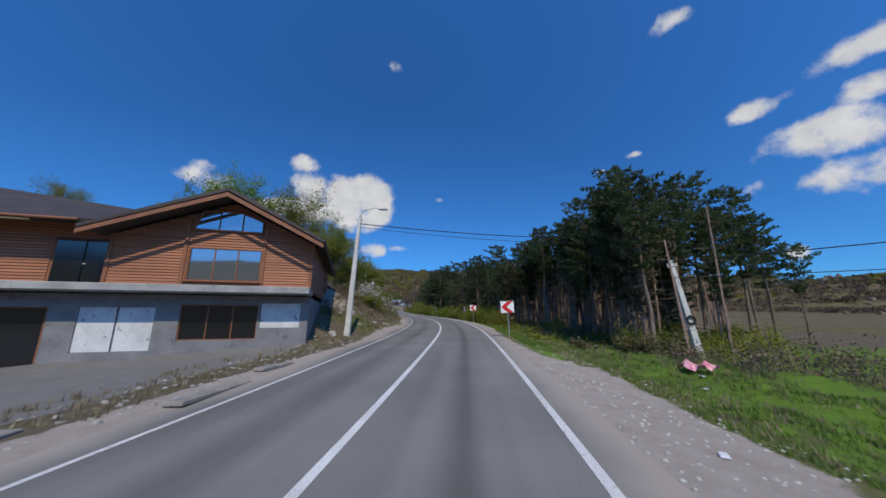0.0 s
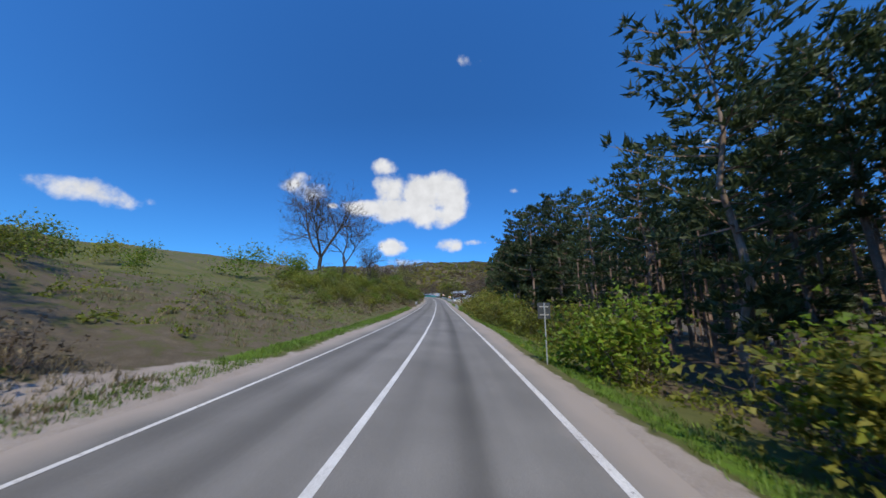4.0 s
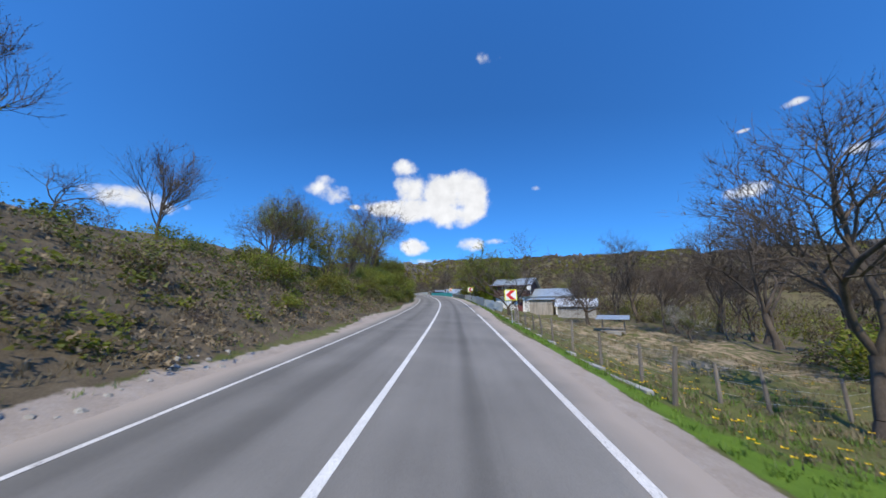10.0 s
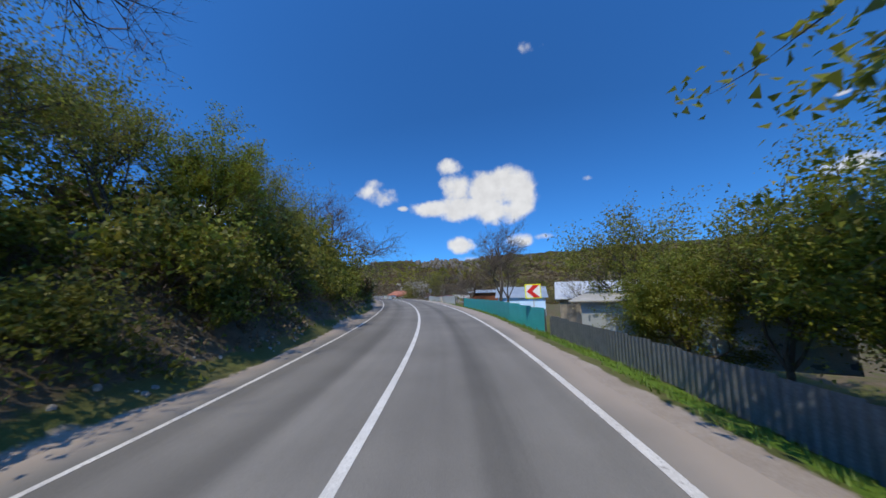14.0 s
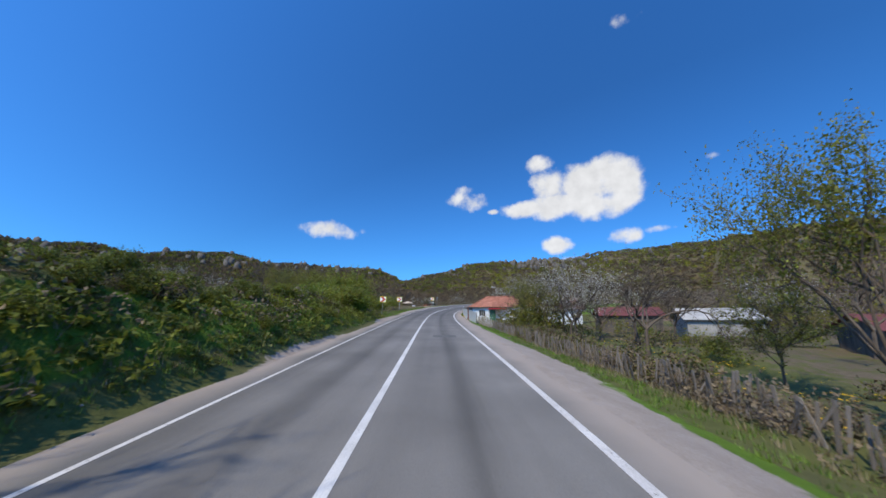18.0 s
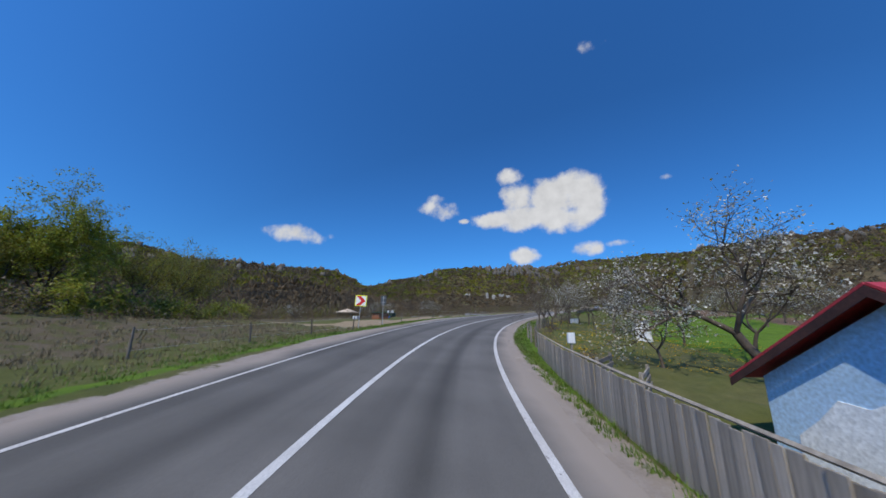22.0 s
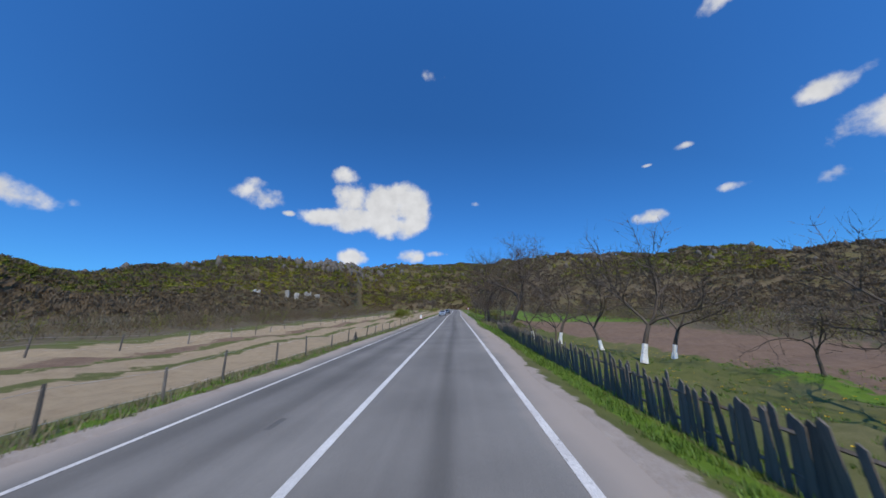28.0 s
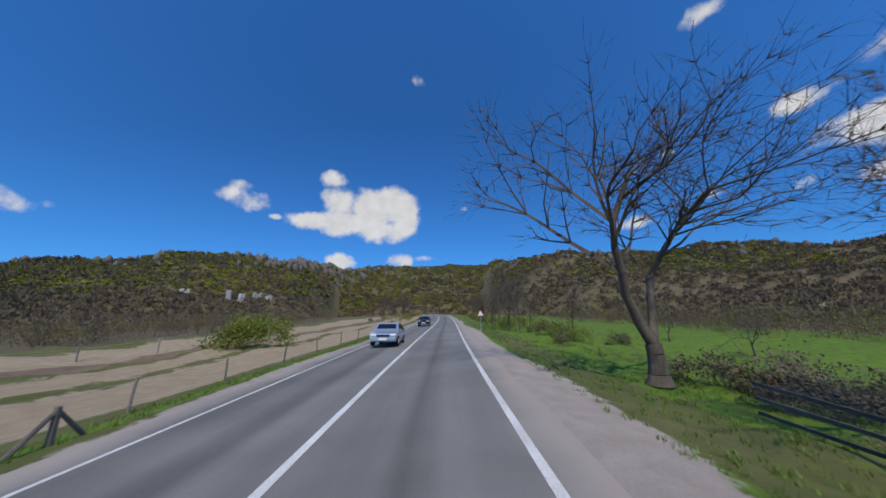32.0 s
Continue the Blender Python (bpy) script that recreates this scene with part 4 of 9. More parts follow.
def make_tree(name, label, seed, height, r0, levels, kids, spread, lift, bark, leaf=None, count=0, jitter=0.3, size=0.1, trunk=0.3, wob=0.2, shrink=0.62, lean=(0, 0),
              forks=0, white=0.0, leaf2=None, twig=None, wide=0.0):
    rng = np.random.default_rng(seed)
    segs, tips = [], []
    p = np.zeros(3)
    d = np.array((lean[0], lean[1], 1.0))
    d /= np.linalg.norm(d)
    if forks:
        k = 4
        r = r0
        for i in range(k):
            d = d + rng.normal(0, 0.06, 3)
            d /= np.linalg.norm(d)
            q = p + d * height * trunk / k
            segs.append((*p, *q, r * (1.35 if i == 0 else 1), r * 0.93, 0))
            p, r = q, r * 0.93
        for i in range(forks):
            w = 2 * math.pi * (i + rng.uniform(-0.25, 0.25)) / forks
            sp = spread * rng.uniform(0.6, 1.1)
            nd = np.array((math.cos(w) * sp + lean[0], math.sin(w) * sp + lean[1], 1.0))
            grow(rng, p, nd / np.linalg.norm(nd), height * (1 - trunk) * rng.uniform(0.62, 0.9), r * rng.uniform(0.6, 0.8), 1, levels, kids, segs, tips, spread, lift, wob, shrink)
    else:
        grow(rng, p, d, height * 0.8, r0, 0, levels, kids, segs, tips, spread, lift, wob * 0.6, shrink, trunk)
    segs = np.array(segs)
    tips = np.array(tips)
    if wide:      # drawn to its full height and crown width
        lo, hi = np.percentile(segs[:, 3:6], (4, 96), 0)
        k = 0.86 * wide / (hi - lo)[:2].mean()
        kz = 0.95 * height / hi[2]
        for a in (segs[:, :3], segs[:, 3:6], tips[:, :3]):
            w = np.clip(a[:, 2:3] / (height * 0.25), 0, 1)
            a[:, :2] *= 1 + (k - 1) * w
            a[:, 2] *= kz
    ob = thing(name, label, "tree")
    cut = 1 if levels > 2 else 0
    thick = segs[segs[:, 8] <= cut]
    thin = segs[segs[:, 8] > cut]
    part("trunk", limb_mesh(thick), bark, ob, smooth=True)
    if white:
        low = segs[(segs[:, 8] == 0) & (segs[:, 5] < white)]
        low = (low if len(low) else segs[:1]).copy()
        low[:, 6:8] += 0.008
        part("limewash", limb_mesh(low), LIME, ob, "whitewashed trunk foot")
    if len(thin):
        tagged_stuff("branch", limb_mesh(thin, sliver=levels if levels < 4 or leaf else 4), twig or TWIG, ob)
    if leaf:
        tp = tips[:, :3]
        tagged_stuff("crown", Mesh().tris(leaves(rng, tp, count, jitter, size)), leaf, ob)
        if leaf2:
            tagged_stuff("crown", Mesh().tris(leaves(rng, tp, count // 3, jitter, size)), leaf2, ob)
    return ob


def make_pine(name, label, seed, height, bare, material, wide=0.135, spruce=False):
    """A conifer: straight trunk, whorls of boughs that carry tufts of needles; dead snags below."""
    rng = np.random.default_rng(seed)
    ob = thing(name, label, "tree")
    segs = []
    p = np.zeros(3)
    for k in range(8):
        q = np.array((rng.normal(0, 0.1), rng.normal(0, 0.1), height * (k + 1) / 8))
        r = 0.02 * height * (1 - k / 8.3) * 0.62
        segs.append((*p, *q, r, 0.02 * height * (1 - (k + 1) / 8.3) * 0.62, 0))
        p = q
    spray = []
    whorls = 17 if spruce else 12
    for k in range(whorls):
        f = bare + (1 - bare) * ((k + rng.uniform(0, 0.5)) / whorls) ** 0.92
        prof = (1 - f) ** 0.75 if spruce else math.sin(math.pi * min(1, 0.16 + 0.84 * (1 - f) / (1 - bare))) ** 0.7
        for j in range(4):
            z = height * f + rng.normal(0, 0.12)
            w = k * 1.1 + j * 1.571 + rng.uniform(-0.45, 0.45)
            ln = height * wide * prof * rng.uniform(0.45, 1.3) + 0.3
            tilt = -0.3 if spruce else rng.uniform(-0.12, 0.3)
            a = np.array((0, 0, z))
            dirn = np.array((math.cos(w), math.sin(w), tilt))
            b = a + dirn * ln * 0.55
            c = b + (dirn + np.array((0, 0, 0.12 if spruce else 0.32))) * ln * 0.5
            segs += [(*a, *b, 0.035, 0.022, 2), (*b, *c, 0.022, 0.007, 2)]
            side = np.array((-math.sin(w), math.cos(w), 0))
            for t in np.arange(0.35 if ln > 0.9 else 0.6, 1.04, 0.13 if spruce else 0.16):
                o = a + (b - a) * (t / 0.55) if t < 0.55 else b + (c - b) * ((t - 0.55) / 0.5)
                for sg in (-1, 0, 1):
                    q = o + side * sg * ln * 0.34 * (1.15 - t) * rng.uniform(0.5, 1.4) + np.array((0, 0, rng.normal(0, 0.07)))
                    spray.append((*q, *(dirn * 0.5 + side * sg * 0.8 + np.array((0, 0, -0.1 if spruce else 0.55)))))
    for k in range(int(bare * 120)):
        z = height * rng.uniform(0.08, bare + 0.08)
        w = rng.uniform(0, 6.3)
        a = np.array((0, 0, z))
        b = a + np.array((math.cos(w), math.sin(w), rng.uniform(-0.3, 0.12))) * rng.uniform(0.5, 1.9)
        segs.append((*a, *b, 0.017, 0.005, 3))
    segs = np.array(segs)
    part("trunk", limb_mesh(segs[segs[:, 8] == 0]), BARKP, ob, smooth=True)
    tagged_stuff("branch", limb_mesh(segs[segs[:, 8] > 0]), TWIGP, ob)
    # each shoot ends in a brush of needles
    sp = np.repeat(np.array(spray), 6, 0)
    m = len(sp)
    base = sp[:, :3] + rng.normal(0, 0.05, (m, 3))
    dv = sp[:, 3:] + rng.normal(0, 0.5, (m, 3))
    dv /= np.linalg.norm(dv, axis=1)[:, None]
    sd = np.cross(dv, rng.normal(0, 1, (m, 3)))
    sd /= np.linalg.norm(sd, axis=1)[:, None]
    ln = rng.uniform(0.22, 0.46, (m, 1))
    tagged_stuff("crown", Mesh().tris(np.stack([base - sd * 0.065, base + sd * 0.065, base + dv * ln], 1)), material, ob)
    return ob


def make_bush(name, label, seed, w, h, leaf, count, size=0.09, stems=13, leaf2=None, flow=None, dense=1.0):
    rng = np.random.default_rng(seed)
    ob = thing(name, label, "bush")
    segs, tips = [], []
    for k in range(stems):
        a = rng.uniform(0, 6.28)
        lean = rng.uniform(0.05, 1.0)
        d = np.array((math.cos(a) * lean * w / h, math.sin(a) * lean * w / h, 1.0))
        d /= np.linalg.norm(d)
        root = np.array((math.cos(a), math.sin(a), 0)) * rng.uniform(0, 0.3 * w)
        root[2] = -0.25
        grow(rng, root, d, h * rng.uniform(0.6, 1.05), rng.uniform(0.008, 0.02), 2, 3, (0, 0, 4), segs, tips, 0.8, 0.1, 0.2, 0.5)
    tp = np.array(tips)[:, :3]
    tagged_stuff("stem", limb_mesh(segs, sliver=3), TWIGR, ob)
    far_out = (np.hypot(tp[:, 0], tp[:, 1]) / w) ** 2 + (tp[:, 2] / h) ** 2
    lobes = tp[np.argsort(-far_out + rng.normal(0, 0.12, len(tp)))[:120]]
    for name, lf, k in (("foliage", leaf, count), ("foliage", leaf2, count // 2), ("blossom", flow, count // 2)):
        if lf:
            pick = rng.integers(0, len(lobes), k)
            f = rng.random((k, 1)) ** 0.6      # shoots thin out towards the tips and darken inside
            out = lobes[pick] * (1, 1, 0.9) + rng.normal(0, 0.12 * w, (k, 3)) * (0.5 + f)
            tagged_stuff(name, Mesh().tris(leaves(rng, out, k, 0.02, size)), lf, ob)
    return ob


# one of each kind, then copies
AWAY = pose(0, 0, -60)
KIND = {}
KIND["oak"] = make_tree("bare_tree", "tall leafless tree with dark spreading limbs", 3, 13, 0.30, 4, (5, 10, 9, 15), 0.8, 0.2, BARK, trunk=0.24, forks=4, wob=0.2, wide=13.0)
KIND["oak2"] = make_tree("bare_tree", "tall leafless tree with dark upright limbs", 8, 12, 0.26, 4, (4, 10, 9, 14), 0.7, 0.26, BARK, trunk=0.26, forks=3, wob=0.2, wide=8.5)
KIND["walnut"] = make_tree("bare_tree", "old leafless walnut tree with heavy crooked limbs", 21, 9.5, 0.36, 4, (4, 11, 10, 15), 0.95, 0.1, BARK, trunk=0.2, forks=5, wob=0.24, wide=14.0)
KIND["lean"] = make_tree("bare_tree", "leaning old bare tree with a split trunk", 33, 8.5, 0.33, 4, (4, 10, 9, 14), 1.05, 0.12, BARK, trunk=0.28, forks=4, wob=0.24, lean=(0.45, -0.1), wide=11.5)
KIND["fork"] = make_tree("bare_tree", "bare tree that forks low into two heavy stems", 307, 10, 0.33, 4, (6, 11, 9, 12), 0.7, 0.2, BARK, trunk=0.16, forks=2, wob=0.2, wide=10.5)
KIND["spread"] = make_tree("bare_tree", "young bare tree with long rising limbs", 36, 8, 0.2, 4, (4, 8, 7, 10), 0.95, 0.14, BARK, trunk=0.12, forks=4, wob=0.16, wide=10.5)
KIND["slim"] = make_tree("bare_tree", "slender leafless tree with fine grey twigs", 14, 9, 0.12, 3, (12, 9, 9), 0.62, 0.3, BARK, trunk=0.18, wob=0.16, wide=4.6)
KIND["fruit"] = make_tree("fruit_tree", "leafless fruit tree with a crooked crown", 5, 5.6, 0.12, 3, (4, 9, 12), 0.9, 0.18, BARK, trunk=0.26, forks=4, wob=0.22, wide=5.8)
KIND["fruitw"] = make_tree("fruit_tree", "bare fruit tree with a whitewashed trunk foot", 6, 6.4, 0.13, 3, (4, 10, 13), 0.8, 0.24, BARK, trunk=0.28, forks=4, wob=0.22, white=0.9, wide=6.2)
KIND["bloom"] = make_tree("fruit_tree", "fruit tree in white blossom", 17, 6.0, 0.13, 3, (4, 10, 12), 0.85, 0.22, BARK, BLOSSOM, 2600, 0.12, 0.04, trunk=0.26, forks=4, wob=0.2, leaf2=LEAFY, wide=5.6)
KIND["blean"] = make_tree("fruit_tree", "leaning old fruit tree with sparse white blossom", 18, 6.6, 0.2, 3, (5, 11, 13), 0.9, 0.2, BARK, BLOSSOM, 3000, 0.13, 0.05, trunk=0.3, forks=4, wob=0.22, leaf2=LEAFY, lean=(-0.6, 0.05), wide=6.8)
KIND["green"] = make_tree("leafy_tree", "broad tree in fresh green leaf", 41, 8.0, 0.2, 3, (5, 9, 7), 0.9, 0.25, BARK, LEAF, 30000, 0.17, 0.066, trunk=0.12, forks=6, leaf2=LEAFY, wide=8.0)
KIND["bright"] = make_tree("leafy_tree", "round tree in bright spring leaf", 42, 7.0, 0.17, 3, (5, 9, 7), 0.9, 0.25, BARK, LEAFB, 13000, 0.22, 0.07, trunk=0.14, forks=6, wide=6.6)
KIND["young"] = make_tree("young_tree", "young tree with thin new leaves", 43, 6.0, 0.09, 3, (11, 8, 5), 0.7, 0.3, BARK, LEAFY, 4200, 0.14, 0.062, trunk=0.12, wide=4.2)
KIND["olive"] = make_tree("leafy_tree", "tree with sparse olive-green new leaves", 44, 7.5, 0.15, 3, (5, 9, 8), 0.8, 0.28, BARK, LEAFY, 7600, 0.2, 0.062, trunk=0.14, forks=5, leaf2=LEAF, wide=6.4)
KIND["sapling"] = make_tree("sapling", "thin bare sapling by the fence", 45, 2.8, 0.03, 2, (9, 5), 0.7, 0.3, TWIG, trunk=0.2)
for k, (nm, seed, h, bare, mt) in enumerate((("pine", 50, 14.5, 0.46, NEEDLE), ("pine", 51, 13.0, 0.4, NEEDLE), ("pine", 52, 15.5, 0.54, NEEDLE), ("pine", 53, 12.0, 0.3, NEEDLEB))):
    KIND[f"pine{k}"] = make_pine("pine_tree", "tall dark pine with a bare lower trunk" if k < 3 else "pine with dry brownish boughs", seed, h, bare, mt)
KIND["pined"] = make_pine("pine_tree", "pine with dense dark boughs to the ground", 55, 12.5, 0.12, NEEDLE, 0.2)
KIND["spruce"] = make_pine("spruce_tree", "dark spruce with drooping boughs", 56, 13.0, 0.06, NEEDLE, 0.24, True)
KIND["snag"] = make_tree("dead_pine", "thin dead pine trunk with broken twigs", 57, 11, 0.07, 2, (26, 1), 1.0, 0.0, BARKP, trunk=0.25, wob=0.02, shrink=0.09)
for k, (seed, w, h, lf, lf2, label) in enumerate(((60, 1.6, 2.3, LEAF, LEAFY, "bush in fresh yellow-green leaf"), (61, 1.4, 1.8, LEAFD, LEAF, "olive-green bush on the roadside bank"),
                                                  (62, 1.7, 2.6, LEAFY, LEAFD, "tall shrub with sparse yellowish leaves"), (63, 1.5, 1.7, LEAFBR, LEAFD, "brownish thicket with few dry leaves"),
                                                  (64, 1.8, 2.4, LEAFB, LEAF, "dense bright green bush"))):
    KIND[f"bush{k}"] = make_bush("bush", label, seed, w, h, lf, 1900, 0.075, leaf2=lf2)
KIND["thorn"] = make_bush("blossom_bush", "blackthorn bush in white blossom", 66, 1.6, 2.6, BLOSSOM, 1300, 0.06, leaf2=LEAFY)
KIND["brush"] = make_bush("dry_brush", "tangle of dry brown stems and bramble", 67, 1.5, 1.1, LEAFBR, 420, 0.05, stems=34)
for ob in KIND.values():
    ob.matrix_basis = AWAY
USED = set()


BUSHES = []


def put(kind, s, u, size=1.0, turn=None, h=None, group="", label="", sx=None):
    """A copy of a kind of plant at s, u; the first one is moved there. Bushes wait until all are known."""
    global SEQ
    SEQ += 1
    rng = random.Random(SEQ * 7919)
    m = place(s, u, h, rng.uniform(0, 360) if turn is None else turn, size if sx is None else (size * sx, size * sx, size))
    if kind.startswith("bush"):
        BUSHES.append((abs(u), SEQ, kind, m, group))
        return None
    return stand(kind, m, group, label)


def stand(kind, m, group="", label=""):
    if kind in USED:
        ob = KIND[kind].copy()
        scene.collection.objects.link(ob)
        for o in KIND[kind].children:
            c = o.copy()
            scene.collection.objects.link(c)
            c.parent = ob
    else:
        USED.add(kind)
        ob = KIND[kind]
    ob.matrix_basis = m
    tagged(ob, label, "", group)
    return ob


def plant_bushes(singles):
    """The bushes nearest the road stand as things, those behind them join into undergrowth."""
    BUSHES.sort()
    for a, q, kind, m, group in BUSHES[:singles]:
        stand(kind, m, group)
    joined = {}
    for a, q, kind, m, group in BUSHES[singles:]:
        mm = np.array(m)
        for o in KIND[kind].children:
            me = o.data
            if me.name.startswith("stem"):
                continue
            if me.name not in COORDS:
                v = np.zeros(len(me.vertices) * 3)
                me.vertices.foreach_get("co", v)
                f = np.zeros(len(me.loops), np.int32)
                me.loops.foreach_get("vertex_index", f)
                COORDS[me.name] = (v.reshape(-1, 3), f.reshape(-1, 3 if len(me.polygons) * 3 == len(me.loops) else 4))
            v, f = COORDS[me.name]
            f = f[: len(f) * 9 // 20]
            v = v[: f.max() + 1]
            joined.setdefault(me.materials[0].name, Mesh()).add(v @ mm[:3, :3].T + mm[:3, 3], f)
    for name, mb in joined.items():
        ob = part("undergrowth", mb, MATS[name])
        tagged(ob, "dense undergrowth of shrubs behind the verge", "undergrowth", kind="stuff")


COORDS = {}
SEQ = 0

# ---- planting, from the start of the drive to its end ----
R = random.Random(5)
# pine wood beside the right lane
WOOD = "pines of the roadside wood"
for k in range(200):
    s = R.uniform(13, 140) if k > 60 else R.uniform(14, 48)
    u = (8.6 if s < 60 else 11.0 if s < 90 else 12.6) + R.random() ** 1.3 * 24 + (4 if s > 132 else 0)
    if u > 0.88 * (s + 2.5):
        continue
    if 62 < s < 132 and R.random() < 0.5:
        kind, z = "pined", R.uniform(0.8, 1.25)
    else:
        kind, z = R.choice(["pine0", "pine1", "pine2", "pine0", "pine2", "pine3"]), R.uniform(0.75, 1.05)
    if s < 60:
        z *= 0.79
    if s < 36 and u < 11.5:
        u += 3.5
    put(kind, s, u, z, group=WOOD)
for s, u, z in ((19, 20, 0.68), (22, 24.5, 0.66), (21.5, 26.2, 0.5), (18, 19.4, 0.55), (26, 29, 0.6)):
    put("pine2", s, u, z, group=WOOD)
for k in range(16):
    put("snag", R.uniform(22, 66), 11.5 + R.random() * 6, R.uniform(0.6, 0.9), group="dead trunks in the wood")
for k in range(34):
    s = 40 + 1.7 * k
    put("pined", s, min(0.8 * (s + 2.5), 31 + 9 * R.random()), R.uniform(0.75, 1.0), group=WOOD)
for k in range(16):
    s = 24 + 1.4 * k
    put("pine3" if k % 2 else "pined", s, 0.72 * (s + 2.5), R.uniform(0.6, 0.75), group=WOOD)
for s, u, z in ((143.5, 14.4, 1.2), (147.5, 17.5, 0.95), (141.5, 19, 1.4), (141, 16.2, 1.35), (137, 17.5, 1.45), (145.5, 19.5, 1.1), (134, 15.5, 1.3)):
    put("spruce", s, u, z, group="spruces at the wood's end")
# shrubs in front of the wood
for k in range(34):
    put(R.choice(["bush1", "bush0", "bush3"]), R.uniform(14, 60), 8 + R.random() * 9, R.uniform(0.3, 0.6), group="low growth in the wood")
for k in range(30):
    s = R.uniform(15, 34)
    put(R.choice(["bush1", "bush3", "bush0", "bush3"]), s, R.uniform(10.5, 0.85 * (s + 3)) if s > 11 else 12, R.uniform(0.5, 0.85), group="low growth in the wood")
for s, u, z in ((50, 12, 0.85), (53, 10.5, 0.8), (56, 12.5, 0.95), (59, 10.8, 0.9), (62, 12, 1.0), (65, 11, 0.95), (57, 16, 1.0), (61, 17, 1.05), (67, 14, 1.0)):
    put("pined", s, u, z, group=WOOD)
for k in range(66):
    s = R.uniform(30, 138)
    put(R.choice(["bush0", "bush1", "bush2", "bush4", "bush1"]), s, 7.2 + R.random() * 2.4 + (0.8 if s > 75 else 0), R.uniform(0.6, 1.0) * (1.5 if s > 98 else 1.2 if s > 60 else 0.75), group="shrubs before the wood")
for k in range(26):
    put(("bush0", "bush4", "bush2", "bush0")[k % 4], 42 + k * 0.95, 7.3 + R.random() * 1.8, R.uniform(0.75, 1.15), group="shrubs before the wood")
for s, u, z in ((98, 7.6, 0.9), (101, 8.0, 1.0), (104, 7.7, 1.05), (108, 8.2, 1.2), (112, 8.0, 1.2), (116, 8.4, 1.2), (120, 8.6, 1.15), (63, 8.8, 1.3)):
    put("bush2", s, u, z, group="shrubs before the wood")
for s, u, z in ((11.3, 13.1, 1.1), (11.6, 15.0, 1.3), (12.4, 11.0, 0.8), (11, 16.5, 1.2), (7.5, 15, 0.8), (12, 20, 0.9), (5, 18, 0.7), (14, 13, 0.9), (9.5, 23, 0.8)):
    put("brush", s, u, z, group="dry brush on the waste ground")
for s, u, z in ((17.5, 11.5, 0.85), (20, 13, 0.9), (15, 17, 0.8), (18, 19, 0.9), (12, 25, 0.8), (16, 28, 0.9), (9, 30, 0.8), (13, 38, 0.9), (22, 42, 1.1), (30, 52, 1.2)):
    put(R.choice(["bush1", "bush0"]), s, u, z, group="dry brush on the waste ground")
# bank on the left up to the first straight
put("bright", 38, -27, 1.35)
put("olive", 42, -20.5, 1.5)
put("olive", 47, -19, 1.15)
put("young", 50, -14, 1.2)
put("thorn", 36.5, -8.6, 1.35)
put("thorn", 38.5, -9.8, 0.8)
for s, u, z, k in ((33, -22, 0.75, "olive"), (38, -35, 0.6, "olive"), (34, -31, 0.5, "green"), (30, -39, 0.6, "olive"), (26, -36, 0.45, "green"), (34, -27, 0.55, "olive"), (44, -15, 0.8, "olive"), (52, -17, 0.72, "olive"), (56, -12, 0.62, "bright"), (60, -13, 0.7, "green"), (64, -11, 0.62, "bright"),
                   (54, -22, 0.75, "green"), (22, -33, 0.4, "olive"), (66, -15, 0.8, "olive")):
    put(k, s, u, z)
for s, u, z, k in ((35, -12.5, 0.75, "olive"), (38, -14, 0.85, "green"), (41, -11.5, 0.65, "olive"), (44.5, -12, 0.6, "bright"), (47, -10.5, 0.55, "green"), (50, -11.5, 0.6, "olive"), (53.5, -10.5, 0.5, "green"), (57, -10, 0.45, "olive"), (61, -9.6, 0.42, "bright")):
    put(k, s, u, z)
for k in range(60):
    s = R.uniform(32, 66)
    put(R.choice(["bush3", "bush1", "bush2", "bush0", "bush3"]), s, -(7.6 + R.random() * 11), R.uniform(0.6, 1.05), group="shrubs on the bank")
for k in range(16):
    put("brush", R.uniform(46, 70), -(6.0 + R.random() * 3.5), R.uniform(0.7, 1.2), group="dry scrub on the bank")
for k in range(14):
    put("brush", R.uniform(21, 36), -(6.2 + R.random() * 6), R.uniform(0.35, 0.7), group="dry scrub on the bank")
# open slope with three great bare trees
put("oak", 116.4, -20, 1.32, 20)
put("oak2", 124.4, -18.2, 1.25, 80)
put("oak2", 131.7, -14.8, 0.78, 200)
for s, u, z, k in ((104, -18, 1.5, "bush4"), (107, -21, 1.8, "bush0"), (110, -16, 1.3, "bush4"), (113, -13, 1.1, "bush0"), (101, -22, 1.7, "bush4"), (118, -14, 1.2, "bush0"), (122, -12, 1.0, "bush4"), (83, -26, 1.2, "bush4"), (86, -28, 1.3, "bush1"), (89, -24, 1.0, "bush4"), (92, -30, 1.2, "bush0"), (76, -18, 0.9, "bush1"), (79, -22, 1.0, "bush3")):
    put(k, s, u, z, group="shrubs on the open slope")
for k in range(26):
    put(R.choice(["bush0", "bush1", "bush4", "bush2"]), R.uniform(92, 130), -(8 + R.random() * 7), R.uniform(0.35, 0.7), group="shrubs on the open slope")
for k in range(62):
    s = R.uniform(98, 140)
    put(R.choice(["bush0", "bush1", "bush3", "bush0", "bush2"]), s, -(10.5 - max(0, (s - 122) * 0.14) + R.random() * 10), R.uniform(0.5, 0.95), group="shrubs on the open slope")
for k in range(18):
    put("brush", R.uniform(96, 138), -(8.5 + R.random() * 6), R.uniform(0.4, 0.8), group="dry scrub on the bank")
